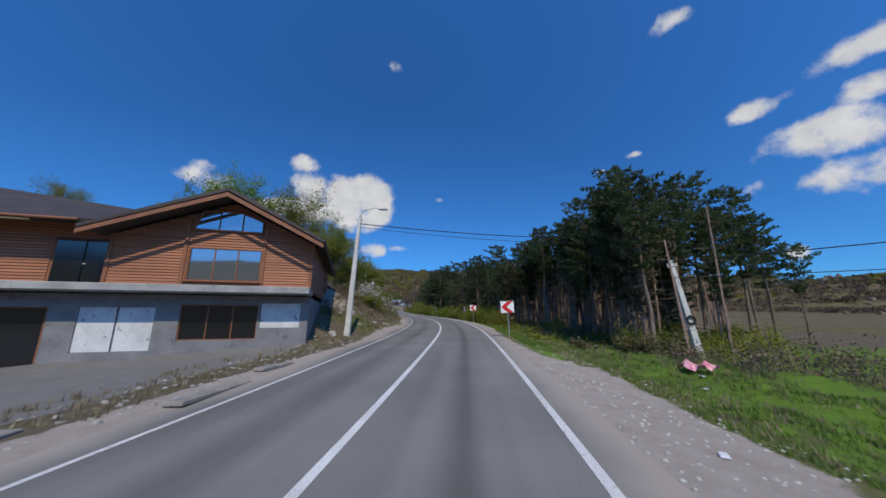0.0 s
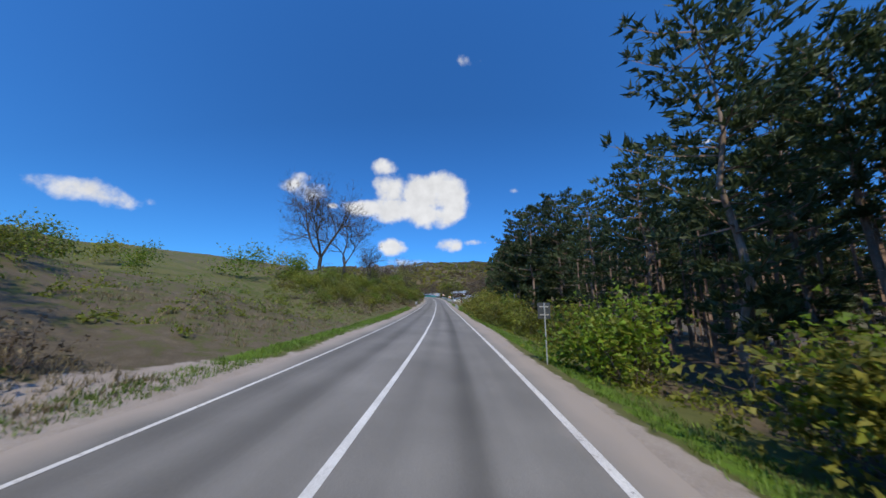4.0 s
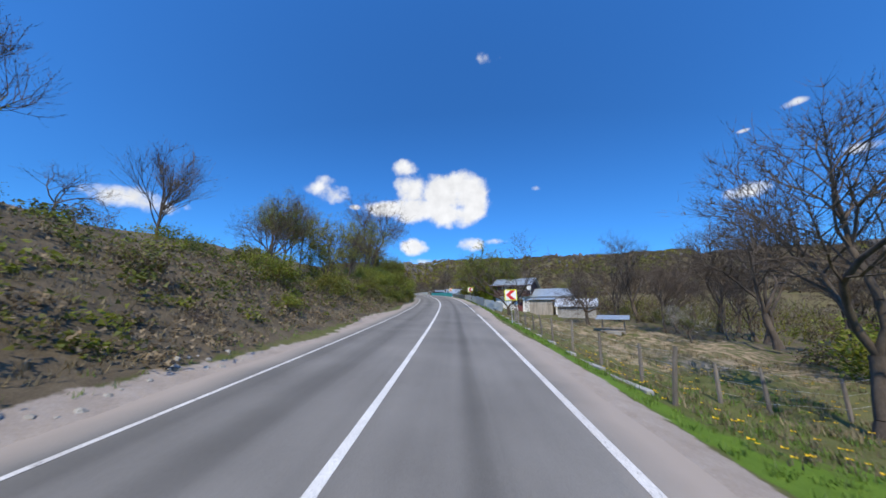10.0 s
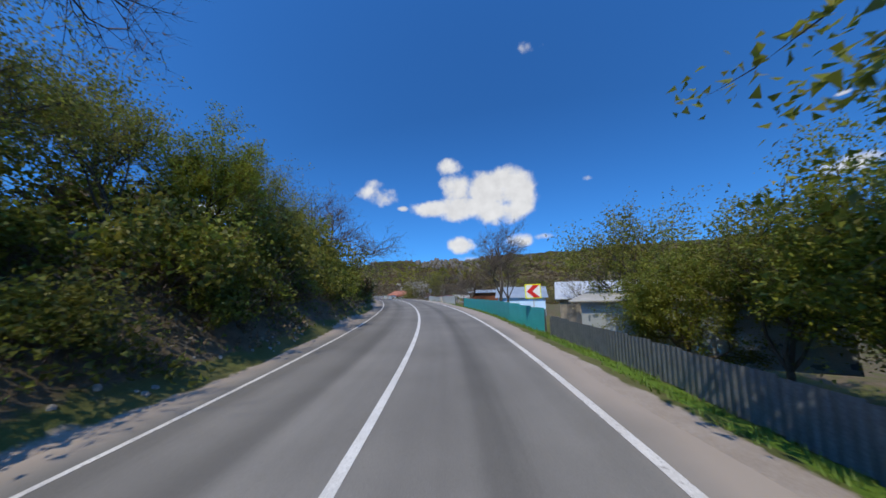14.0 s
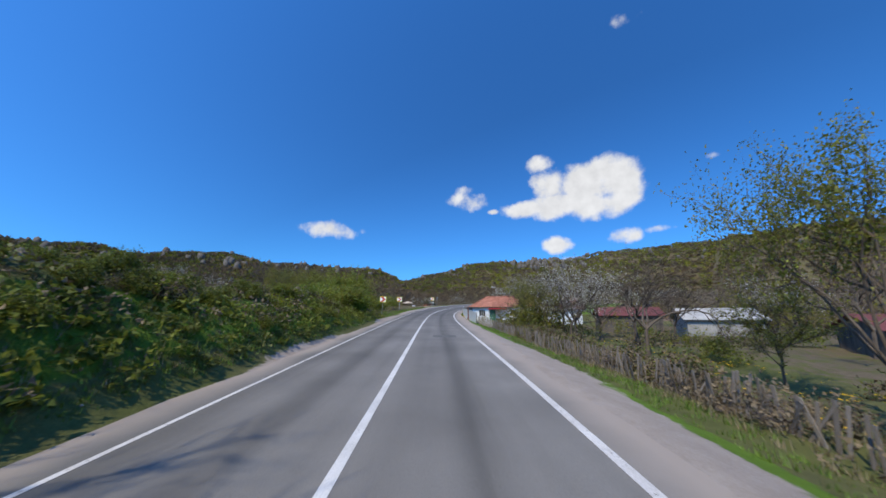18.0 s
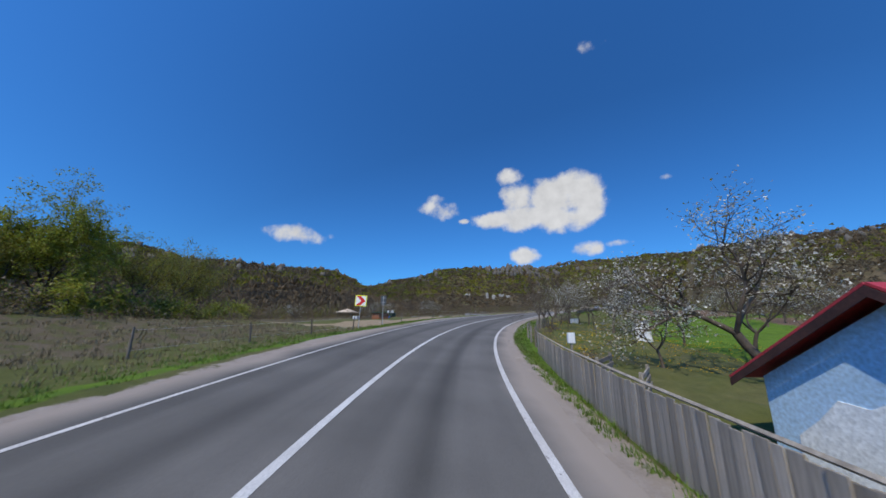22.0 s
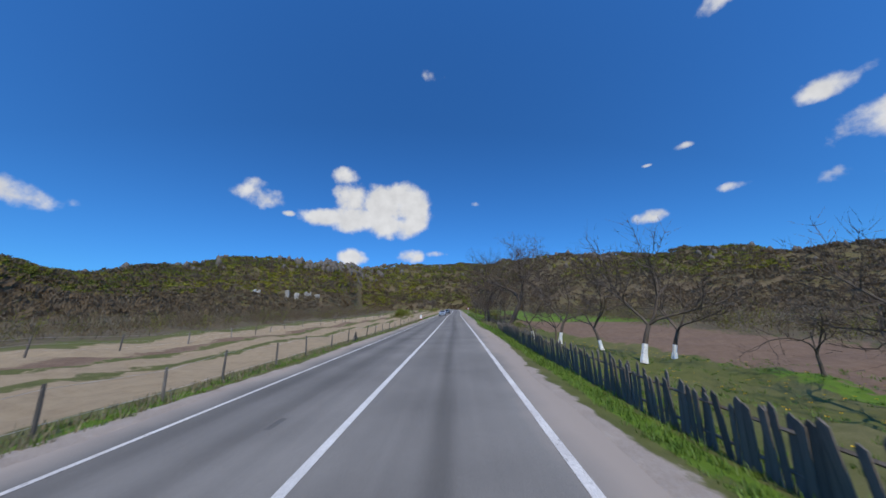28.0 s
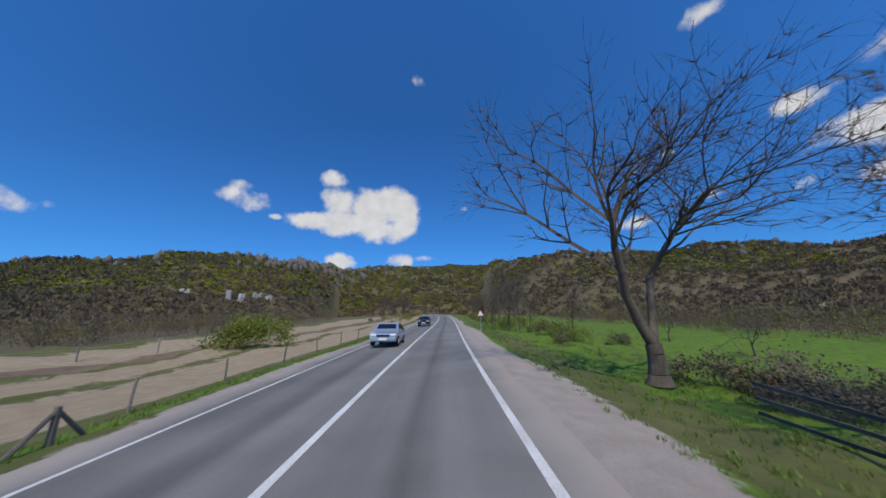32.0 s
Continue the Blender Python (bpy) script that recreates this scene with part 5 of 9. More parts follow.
# left bank, second straight
for s, u, z, k in ((166, -15, 0.5, "olive"), (152, -15, 0.5, "olive"), (163, -15, 0.5, "young"), (172, -16, 0.85, "slim"), (171, -16, 0.5, "olive"), (178, -14, 0.6, "slim"),
                   (187, -13, 0.6, "olive"), (189, -14.5, 0.75, "olive"), (192, -14, 0.7, "slim"), (184, -20, 0.8, "slim"), (181, -24, 0.7, "fruit"), (196, -17, 0.6, "oak2"), (199, -13, 0.4, "young"),
                   (203.5, -12, 0.52, "oak2"), (206, -12.0, 0.6, "olive"), (208, -16, 0.7, "slim"), (214, -12, 0.62, "oak2"), (216.5, -14.5, 0.7, "slim")):
    put(k, s, u, z)
for k in range(60):
    s = R.uniform(134, 170)
    put(R.choice(["bush0", "bush2", "bush1", "bush0", "bush4"]), s, -(5.9 + (1.6 if s < 147 else 0) + R.random() * 7), R.uniform(0.65, 1.15) * (0.65 if s > 160 else 1), group="shrubs on the bank")
for k in range(52):
    s = R.uniform(170, 212)
    put(R.choice(["brush", "brush", "bush3", "bush0"]), s, -(6.4 + R.random() * 9), R.uniform(0.35, 0.65), group="shrubs on the bank")
# dense left thicket round the left-hand bend
put("oak", 229, -13.5, 1.25, 40)
for s, u, z, k in ((232, -9.8, 0.6, "olive"), (236.5, -9.5, 0.6, "olive"), (240, -9.2, 0.62, "green"), (245, -9.6, 0.6, "olive"), (249, -9.2, 0.5, "olive"), (253.5, -9.8, 0.55, "green")):
    put(k, s, u, z)
for k in range(44):
    put(R.choice(["bush1", "bush3", "bush0", "brush", "bush2"]), R.uniform(203, 275), -(5.5 + R.random() * 2.0), R.uniform(0.45, 0.8), group="thicket on the bank")
put("olive", 222, -16, 1.3)
put("young", 219, -13, 1.3)
put("olive", 239, -12.5, 0.85)
put("olive", 247, -13, 0.8)
put("slim", 251, -13, 0.8)
put("oak2", 262, -13, 0.55)
put("slim", 266, -14, 0.7)
put("olive", 262, -12, 0.6)
for k in range(110):
    s = R.uniform(206, 272)
    put(R.choice(["bush1", "bush2", "bush1", "bush3", "bush0"]), s, -(5.7 + R.random() * 7.5), R.uniform(0.8, 1.2) * (1.1 if 235 < s < 262 else 0.9), group="thicket on the bank")
put("walnut", 286.8, -12.6, 1.36, 130 - math.degrees(np.interp(286, SA, TA)), sx=1.25)
for k in range(26):
    put(R.choice(["bush1", "bush3", "bush1"]), R.uniform(284, 318), -(6.4 + R.random() * 1.8), R.uniform(0.25, 0.42), group="thicket on the bank")
for k in range(50):
    s = R.uniform(268, 330)
    put(R.choice(["bush3", "bush1", "brush", "bush1"]), s, -(5.9 + R.random() * 7), R.uniform(0.4, 0.65) * (0.5 if s > 290 else 0.9), group="thicket on the bank")
for s, u, z, k in ((330, -13, 0.8, "bush0"), (334, -11, 0.9, "bush2"), (338, -13, 1.0, "bush2"), (342, -11, 0.9, "bush0"), (345, -13.5, 0.9, "bush4"), (348, -12.5, 0.8, "bush1"), (339, -17, 1.1, "bush0"),
                   (333, -18, 0.6, "young"), (336, -22, 0.55, "slim"), (352, -22, 0.8, "young"), (356, -26, 1.0, "olive"), (360, -30, 0.9, "olive"), (364, -28, 0.85, "green"), (350, -30, 1.0, "olive"),
                   (343, -8.6, 0.6, "bush1"), (346, -9.4, 0.7, "bush0"), (332, -9, 0.7, "bush2"), (328, -10, 0.7, "bush1"), (358, -22, 1.0, "bush1"), (362, -25, 1.2, "bush0")):
    put(k, s, u, z)
# right side: gardens and orchards
for s, u, z, k in ((152, 17, 0.9, "slim"), (156, 20, 1.0, "slim"), (160, 16.5, 0.85, "slim"), (163, 22, 1.0, "slim"), (150, 13.5, 0.9, "slim"), (154.5, 8.6, 0.42, "young"), (171.6, 12.2, 0.85, "oak2"), (168, 25, 0.8, "slim"),
                   (178, 22, 0.55, "oak2"), (184, 27, 0.62, "oak2"), (190, 24, 0.6, "slim"), (194, 30, 0.6, "oak2"), (200, 27, 0.8, "slim"), (206, 34, 0.6, "oak2"), (188, 19.5, 0.5, "bloom"),
                   (200, 17, 0.62, "walnut"), (206.5, 10.5, 0.75, "bloom"), (227.3, 11.4, 1.3, "green"), (226, 10.6, 1.3, "bush0"), (228.4, 11, 1.2, "bush4"), (224.4, 10.8, 1.3, "bush4"), (225, 14, 1.1, "green"), (235, 13.5, 0.8, "green"), (239, 12.5, 0.68, "green"), (236, 10.4, 0.78, "olive"), (232.5, 11.5, 0.72, "green"), (241.5, 10.4, 0.95, "olive"), (233, 16, 0.85, "olive"), (238, 9.4, 0.5, "green"),
                   (240, 13, 0.7, "bright"), (246, 18, 0.7, "olive"), (228, 18, 0.9, "olive"), (250, 13.5, 0.7, "bloom"), (254, 17, 0.75, "bloom"), (261, 9.2, 0.9, "oak2"), (263.5, 11, 0.7, "oak2"),
                   (279, 10.6, 0.78, "lean"), (298.4, 10.2, 0.72, "young"), (301, 17, 0.5, "fruit"), (295.3, 23, 0.7, "fruit"), (299, 26, 0.8, "fruit"), (303, 19, 0.7, "fruit"), (312, 13, 1.0, "fruit"),
                   (316, 15, 1.1, "fruit"), (321, 12.5, 0.95, "bloom"), (324, 16.5, 1.1, "bloom"), (309, 22, 0.9, "fruit"), (305, 13, 0.55, "young"), (319, 20, 1.0, "fruit"),
                   (332, 18, 0.85, "bloom"), (372, 12, 0.7, "bloom"), (377, 19, 1.0, "bloom"), (392, 6.5, 0.95, "fruit"), (395, 7.8, 0.9, "bloom"), (397.5, 6.9, 0.9, "fruit"), (394.5, 14.2, 1.15, "bloom"),
                   (398, 17, 1.0, "fruit"), (402, 8.6, 0.85, "bloom"), (406, 9.5, 1.1, "bloom"), (409, 12, 1.0, "fruit"), (411.5, 10.6, 0.9, "bloom"), (388.6, 9.4, 0.9, "sapling"),
                   (390, 12, 0.8, "sapling"), (386.5, 7.2, 0.8, "sapling"), (382, 17, 0.75, "fruit"), (431, 17, 0.9, "bloom"), (438, 16, 0.8, "fruit"), (424, 22, 0.8, "bloom"),
                   (465.7, 12.4, 1.23, "fruitw"), (468.4, 15.8, 1.05, "fruitw"), (457.5, 15.5, 1.05, "fruitw"), (455, 20.5, 1.23, "fruitw"), (472.5, 10.0, 0.98, "fruitw"), (471, 12.5, 1.0, "fruitw"),
                   (475, 8.6, 0.76, "fruitw"), (480, 12, 0.8, "fruit"), (463, 19, 0.7, "fruit"), 
                   (505, 7.4, 0.5, "slim"), (511.8, 11, 0.75, "slim"), (556, 10.5, 0.7, "slim"), (561, 12, 0.75, "slim"), (552, 26, 0.6, "fruit"),
                   (540, 24, 0.6, "fruit"), (536, 32, 0.7, "fruit"), (566, 9, 0.8, "slim")):
    put(k, s, u, z)
for s, u, z, k in ((186, 24, 0.95, "oak2"), (191, 28, 1.05, "oak2"), (196, 23, 0.9, "slim"), (199, 31, 1.1, "oak2"), (205, 26, 1.0, "oak2"), (209, 33, 1.1, "slim"), (213, 28, 0.95, "oak2"), (181, 29, 1.0, "oak2"), (176, 26, 1.1, "slim")):
    put(k, s, u, z, group="bare trees behind the gardens")
for k in range(22):
    put("bloom" if R.random() < 0.5 else "fruit", R.uniform(372, 470), 30 + R.random() * 22, R.uniform(0.7, 1.0), group="orchard past the meadow")
for k in range(26):
    s = R.uniform(340, 470)
    put("fruit" if R.random() < 0.7 else "bloom", s, -(38 + R.random() * 20), R.uniform(0.6, 0.95), group="orchard across the field")
put("oak2", 424, -52, 0.6)
put("oak2", 466, -44, 0.42)
for s, u, z, k in ((542.2, -13.0, 1.15, "bush0"), (543.4, -14.2, 1.35, "bush1"), (544.4, -12.8, 1.2, "bush0"), (542.8, -15.2, 1.25, "bush1"), (545.2, -14.6, 1.3, "bush0")):
    put(k, s, u, z, group="lone clump of bushes on the field")
for k in range(40):
    s = R.uniform(138, 180)
    put(R.choice(["bush0", "bush4", "bush1", "bush2"]), s, 15.5 + R.random() * 8 + (0 if s < 160 else 3), R.uniform(0.8, 1.35), group="shrubs beyond the garden")
for s, u, z, k in ((143, 12.5, 1.1, "bush4"), (146, 14, 1.2, "bush4"), (139.5, 11, 1.1, "bush4"), (136, 10, 1.0, "bush1"), (149, 15, 1.2, "bush0"), (152.5, 16, 1.1, "bush0"), (131, 9.6, 1.15, "bush4"), (127, 9.2, 1.1, "bush0")):
    put(k, s, u, z, group="shrubs beyond the garden")
for k in range(40):
    put(R.choice(["bush3", "brush", "bush2", "bush1"]), R.uniform(180, 260), 21 + R.random() * 18, R.uniform(0.6, 1.1), group="shrubs behind the gardens")
for k in range(44):
    s = R.uniform(296, 330)
    put(R.choice(["brush", "bush3", "brush"]), s, 7.9 + R.random() * 2.2, R.uniform(0.45, 0.8), group="scrub along the garden fence")
for k in range(26):
    s = R.uniform(296, 330)
    put(R.choice(["bush3", "bush1", "bush2"]), s, 14 + R.random() * 16, R.uniform(0.5, 0.9), group="scrub along the garden fence")
for k in range(20):
    put("brush", R.choice((386, 412)) + 16 * R.random(), 7.4 + R.random() * 1.0, R.uniform(0.25, 0.45), group="scrub along the garden fence")
for k in range(30):
    put(R.choice(["brush", "brush", "bush1"]), R.uniform(484, 526), 8.9 + R.random() * 2.5, R.uniform(0.4, 0.7), group="scrub along the broken fence")
for k in range(46):
    s = R.uniform(545, 640)
    put(R.choice(["bush0", "bush2", "bush3", "slim"]), s, 8.5 + R.random() * 9, R.uniform(0.6, 1.0), group="shrubs at the far bend")
for k in range(30):
    s = R.uniform(590, 700)
    put(R.choice(["bush0", "bush2", "bush3", "slim"]), s, -(8.5 + R.random() * 12), R.uniform(0.6, 1.0), group="shrubs at the far bend")


for s, u, z in ((106, 13.5, 1.35), (109.5, 16, 1.45), (112.5, 13.2, 1.3), (103.5, 16.5, 1.45), (118, 14, 1.15), (122, 16, 1.2), (126, 14.5, 1.15), (130, 15.5, 1.25), (134, 17.5, 1.2), (124, 20, 1.3), (131, 21, 1.3), (114, 17, 1.2), (140, 19, 1.2)):
    put("pined", s, u, z, group=WOOD)
for k in range(14):
    put(R.choice(["pine0", "pine1", "pine2"]), R.uniform(34, 62), 15 + R.random() * 12, R.uniform(0.7, 0.85), group=WOOD)
for k in range(24):
    put(R.choice(["bush0", "bush4", "bush2", "bush1"]), R.uniform(110, 137), -(7.4 + R.random() * 5), R.uniform(0.25, 0.45), group="shrubs on the open slope")
for k in range(44):
    put(R.choice(["bush1", "brush", "bush0"]), R.uniform(274, 326), -(5.4 + R.random() * 3.0), R.uniform(0.22, 0.42), group="thicket on the bank")
for k in range(18):
    put(R.choice(["bush0", "bush2", "bush1", "bush4"]), R.uniform(343, 356), -(8.6 + R.random() * 5.5), R.uniform(0.8, 1.2), group="thicket on the bank")
for s, u, z in ((138, 10.6, 1.25), (141, 11.5, 1.35), (144, 12.4, 1.25), (135, 9.9, 1.2), (147, 13.2, 1.1)):
    put("bush4", s, u, z, group="shrubs beyond the garden")
for s, u, z, a, kd in ((506.6, 8.2, 1.05, 22, "oak2"), (417.2, 6.3, 0.72, 248, "oak2"), (519.8, 13.0, 0.8, 70, "oak2")):
    put(kd, s, u, z, a - math.degrees(np.interp(s, SA, TA)))
for k in range(16):
    put("brush" if k % 4 else "bush3", 525 + R.random() * 5, 11.8 + R.random() * 4.5, R.uniform(0.7, 1.15), group="scrub along the broken fence")
put("fork", 527.8, 9.6, 1.06, 180)
put("lean", 497.6, 10.5, 1.62, 0, sx=0.76)
put("spread", 199.4, 7.9, 1.0, 60 - math.degrees(np.interp(197.6, SA, TA)))
for s, u, z, k in ((330.5, 11.2, 1.35, "bush3"), (328.4, 10.6, 1.3, "bush2"), (332.6, 12.2, 1.4, "bush3"), (326.6, 11.4, 1.3, "bush2"), (329.6, 13.4, 1.5, "bush3"), (333.6, 14.6, 1.4, "bush2")):
    put(k, s, u, z, group="thicket in the cottage garden")
put("thorn", 332.2, 6.9, 0.55)
put("olive", 301.6, 12.2, 1.0, sx=0.6)
put("blean", 370.3, 16.3, 1.3, 0)
for s, u, z, k in ((330, 11, 1.0, "fruit"), (333, 13.5, 1.1, "bloom"), (327.5, 12.5, 1.05, "fruit"), (329.5, 9.8, 0.7, "fruit"), (332, 11.6, 0.75, "olive"), (328.6, 13.8, 0.7, "olive"), (335.5, 17, 1.1, "bloom"), (331.5, 10.2, 0.9, "bush2"), (334, 12.5, 1.0, "bush2"), (328, 10.5, 0.9, "bush3"),
                   (330.5, 15.5, 1.2, "fruit"), (326, 15, 1.2, "bloom"), (370, -26, 0.95, "green"), (374.5, -27, 0.85, "olive"), (367, -24, 0.6, "olive"), (371, -22, 1.3, "bush1"), (368.5, -21, 1.2, "bush0"), (374, -22.5, 1.2, "bush1"), (366, -20, 1.0, "bush3"), (377, -24, 1.1, "bush3"), (379, -30, 1.0, "olive"), (383, -33, 0.9, "olive"), (374, -22, 1.0, "bush0"), (377, -21, 0.9, "bush1"),
                   (380, -23, 1.0, "bush0"), (371, -20, 0.8, "bush3"), (154, 15.5, 1.35, "slim"), (158, 18, 1.4, "slim"), (162, 20, 1.35, "slim"), (166, 20, 1.0, "slim"), (170, 24, 1.0, "slim"), (160, 25, 1.5, "slim"), (151, 17, 1.4, "slim"), (156.5, 14, 1.2, "slim"),
                   (197, 25, 0.62, "oak2"), (203, 29, 0.7, "oak2"), (209, 26, 0.9, "slim"), (212, 31, 0.7, "oak2"), (200, 34, 0.75, "oak2"), (218, 24, 0.8, "olive"), (224, 27, 0.9, "olive"), (215, 22, 1.0, "slim")):
    put(k, s, u, z)
for k in range(20):
    put(R.choice(["bush0", "bush2", "bush1", "bush4"]), R.uniform(325, 344), -(7.3 + R.random() * 5.5), R.uniform(0.8, 1.2), group="thicket on the bank")


# tall yellowish shrubs hiding the foot of the pines, and growth on the second bank
for k in range(15):
    put("bush2" if k % 3 else "bush0", 111 + k * 1.45, 9.2 + R.random() * 1.6, R.uniform(1.45, 1.75), group="shrubs before the wood")
for k in range(20):
    put(R.choice(["bush2", "bush3", "bush0", "bush3"]), R.uniform(178, 203), -(7.5 + R.random() * 8), R.uniform(0.4, 0.75), group="shrubs on the bank")
for s, u, z, k in ((190, -9.6, 1.05, "young"), (192, -13, 0.75, "slim"), (186, -12.5, 0.7, "slim"), (184.5, -11.5, 0.5, "spread"), (195, -12, 0.5, "olive")):
    put(k, s, u, z)
# brush down to the road's edge under the steep banks, and more leaf above them
for k in range(34):
    put(R.choice(["brush", "brush", "bush3"]), R.uniform(126, 150), -(6.0 + R.random() * 2.6), R.uniform(0.3, 0.55), group="dry scrub on the bank")
for k in range(40):
    put(R.choice(["brush", "bush3", "bush1"]), R.uniform(262, 297), -(5.1 + R.random() * 2.2), R.uniform(0.4, 0.7), group="thicket on the bank")
for s, u, z, k in ((226.8, 11.3, 0.9, "bright"), (148, -10.5, 0.42, "olive"), (152, -11, 0.44, "green"), (144, -11.5, 0.42, "olive"), (157.5, -12.5, 0.62, "bright"), (141, -12.5, 0.45, "olive"), (147, -16, 0.55, "oak2"), (142, -17, 0.6, "oak2"), (136, -15, 0.5, "olive"),
                   (140.5, 12.6, 0.85, "bright"), (145, 13.8, 0.8, "bright"), (137.4, 12.2, 0.78, "bright"), (134.6, 11.4, 0.6, "bright"), (44, -25, 0.8, "green"), (40, -30, 0.6, "olive"),
                   (284, 24, 0.9, "fruit"), (289, 29, 1.0, "fruit"), (294, 33, 1.0, "fruit"), (300, 31, 1.0, "bloom"), (307, 34, 1.0, "fruit"), (314, 30, 0.9, "fruit"), (322, 33, 1.0, "bloom"), (329, 29, 1.0, "fruit"), (337, 33, 1.0, "fruit")):
    put(k, s, u, z)


def ground_cover(name, label, seed, zones, material, h, leaf=0.07, count=52):
    """Low growth that hides the soil: many small domes of leaves and stems, as one mass."""
    rng = np.random.default_rng(seed)
    sp = np.concatenate([np.stack([rng.uniform(a, b, n), rng.uniform(c0, c1, n)], 1) for n, a, b, c0, c1 in zones])
    s, u = sp.T
    t = np.interp(s, SA, TA)
    c = np.stack([np.interp(s, SA, XA) + u * np.cos(t), np.interp(s, SA, YA) + u * np.sin(t), np.interp(s, SA, ZA) + lie(s, u)], 1)
    n = len(c)
    big = h * rng.uniform(0.4, 1.3, (n, 1, 1))
    o = rng.normal(0, 1, (n, count, 3))
    o /= np.linalg.norm(o, axis=-1)[..., None]
    o *= rng.random((n, count, 1)) ** 0.4
    o[..., 2] = np.abs(o[..., 2]) * rng.uniform(0.6, 1.5, (n, 1))
    p = (c[:, None] + o * big * (1.15, 1.15, 0.9)).reshape(-1, 3)
    return tagged(part(name, Mesh().tris(leaves(rng, p, len(p) * 9 // 10, 0.03, leaf)), material), label, "undergrowth", kind="stuff")


ground_cover("bank_growth", "dark olive low growth covering the roadside banks", 61, ((300, 206, 234, -8.5, -4.7), (260, 34, 68, -16, -6), (260, 122, 170, -13, -5.6), (240, 170, 212, -13, -5.8), (560, 204, 268, -12, -4.9), (260, 60, 140, 7.6, 11), (420, 16, 70, 8.5, 24)), LEAFD, 0.8)
ground_cover("bank_growth", "dark olive low growth covering the roadside banks", 64, ((900, 262, 334, -11, -4.9),), LEAFD, 0.45)
ground_cover("bank_growth", "brown dry stems and bramble covering the roadside banks", 62, ((240, 24, 70, -14, -5.6), (330, 92, 140, -14, -6.0), (200, 126, 170, -9, -5.0), (420, 170, 214, -12, -5.0), (260, 204, 300, -9, -4.8), (180, 284, 335, -10, -5.6), (300, 16, 70, 8.5, 24), (120, 296, 332, 7.6, 10.5), (110, 484, 522, 8.4, 11.5)), LEAFBR, 0.65, 0.06)
ground_cover("bank_growth", "fresh green low growth covering the roadside banks", 63, ((130, 60, 130, 6.8, 8.6), (220, 72, 128, -20, -7), (180, 126, 170, -12, -6), (120, 172, 214, -14, -6), (260, 284, 334, -7.4, -4.9), (130, 20, 60, 6.8, 9)), LEAF, 0.55)
# trunks deep in the wood, behind those by the road
rng = np.random.default_rng(66)
mb, tw = Mesh(), []
for k in range(420):
    s_, u_ = rng.uniform(14, 92), 13 + 34 * rng.random()
    if u_ > 0.88 * (s_ + 2.5):
        continue
    p = np.array(at(s_, u_))
    top = p + (rng.normal(0, 0.25), rng.normal(0, 0.25), rng.uniform(6.5, 9.5))
    tw.append((*p, *top, rng.uniform(0.07, 0.12), 0.05, 2))
    for j in range(16):
        o = p + (top - p) * rng.uniform(0.12, 1.0)
        w = rng.uniform(0, 6.283)
        tw.append((*o, *(o + np.array((math.cos(w), math.sin(w), rng.uniform(-0.3, 0.15))) * rng.uniform(0.5, 1.8)), 0.02, 0.008, 4))
tagged(part("wood_trunks", limb_mesh(tw), TWIGP), "brown crowded trunks and dead twigs deep in the pine wood", "wood", kind="stuff")

# far woods: clumps of leaf and bare crown on the slopes
plant_bushes(285)


def woods(name, label, seed, count, pick, material, size, tall=0.75, spray=5, shell=1.0):
    """Tree crowns over the slopes where pick allows them, as one mass; larger where the hill is far."""
    rng = np.random.default_rng(seed)
    az = rng.uniform(-112, 118, count)
    r1 = np.interp(az, RA, RR)
    f = rng.random(count)
    r = r1 * (0.40 + 0.66 * f ** 0.8)
    px = HC[0] - r * np.sin(np.radians(az))
    py = HC[1] + r * np.cos(np.radians(az))
    ok = pick(az, f, px, py, rng)
    d = ((px[:, None] - XA[::6]) ** 2 + (py[:, None] - YA[::6]) ** 2).min(1)
    ok &= d > 75 ** 2
    px, py, r = px[ok], py[ok], r[ok]
    big = size * rng.uniform(0.6, 1.35, len(px)) * np.clip(r / 520, 0.85, 1.7)
    return crowns(name, label, np.stack([px, py, hill(px, py)], 1), big, material, rng, tall, spray, shell)


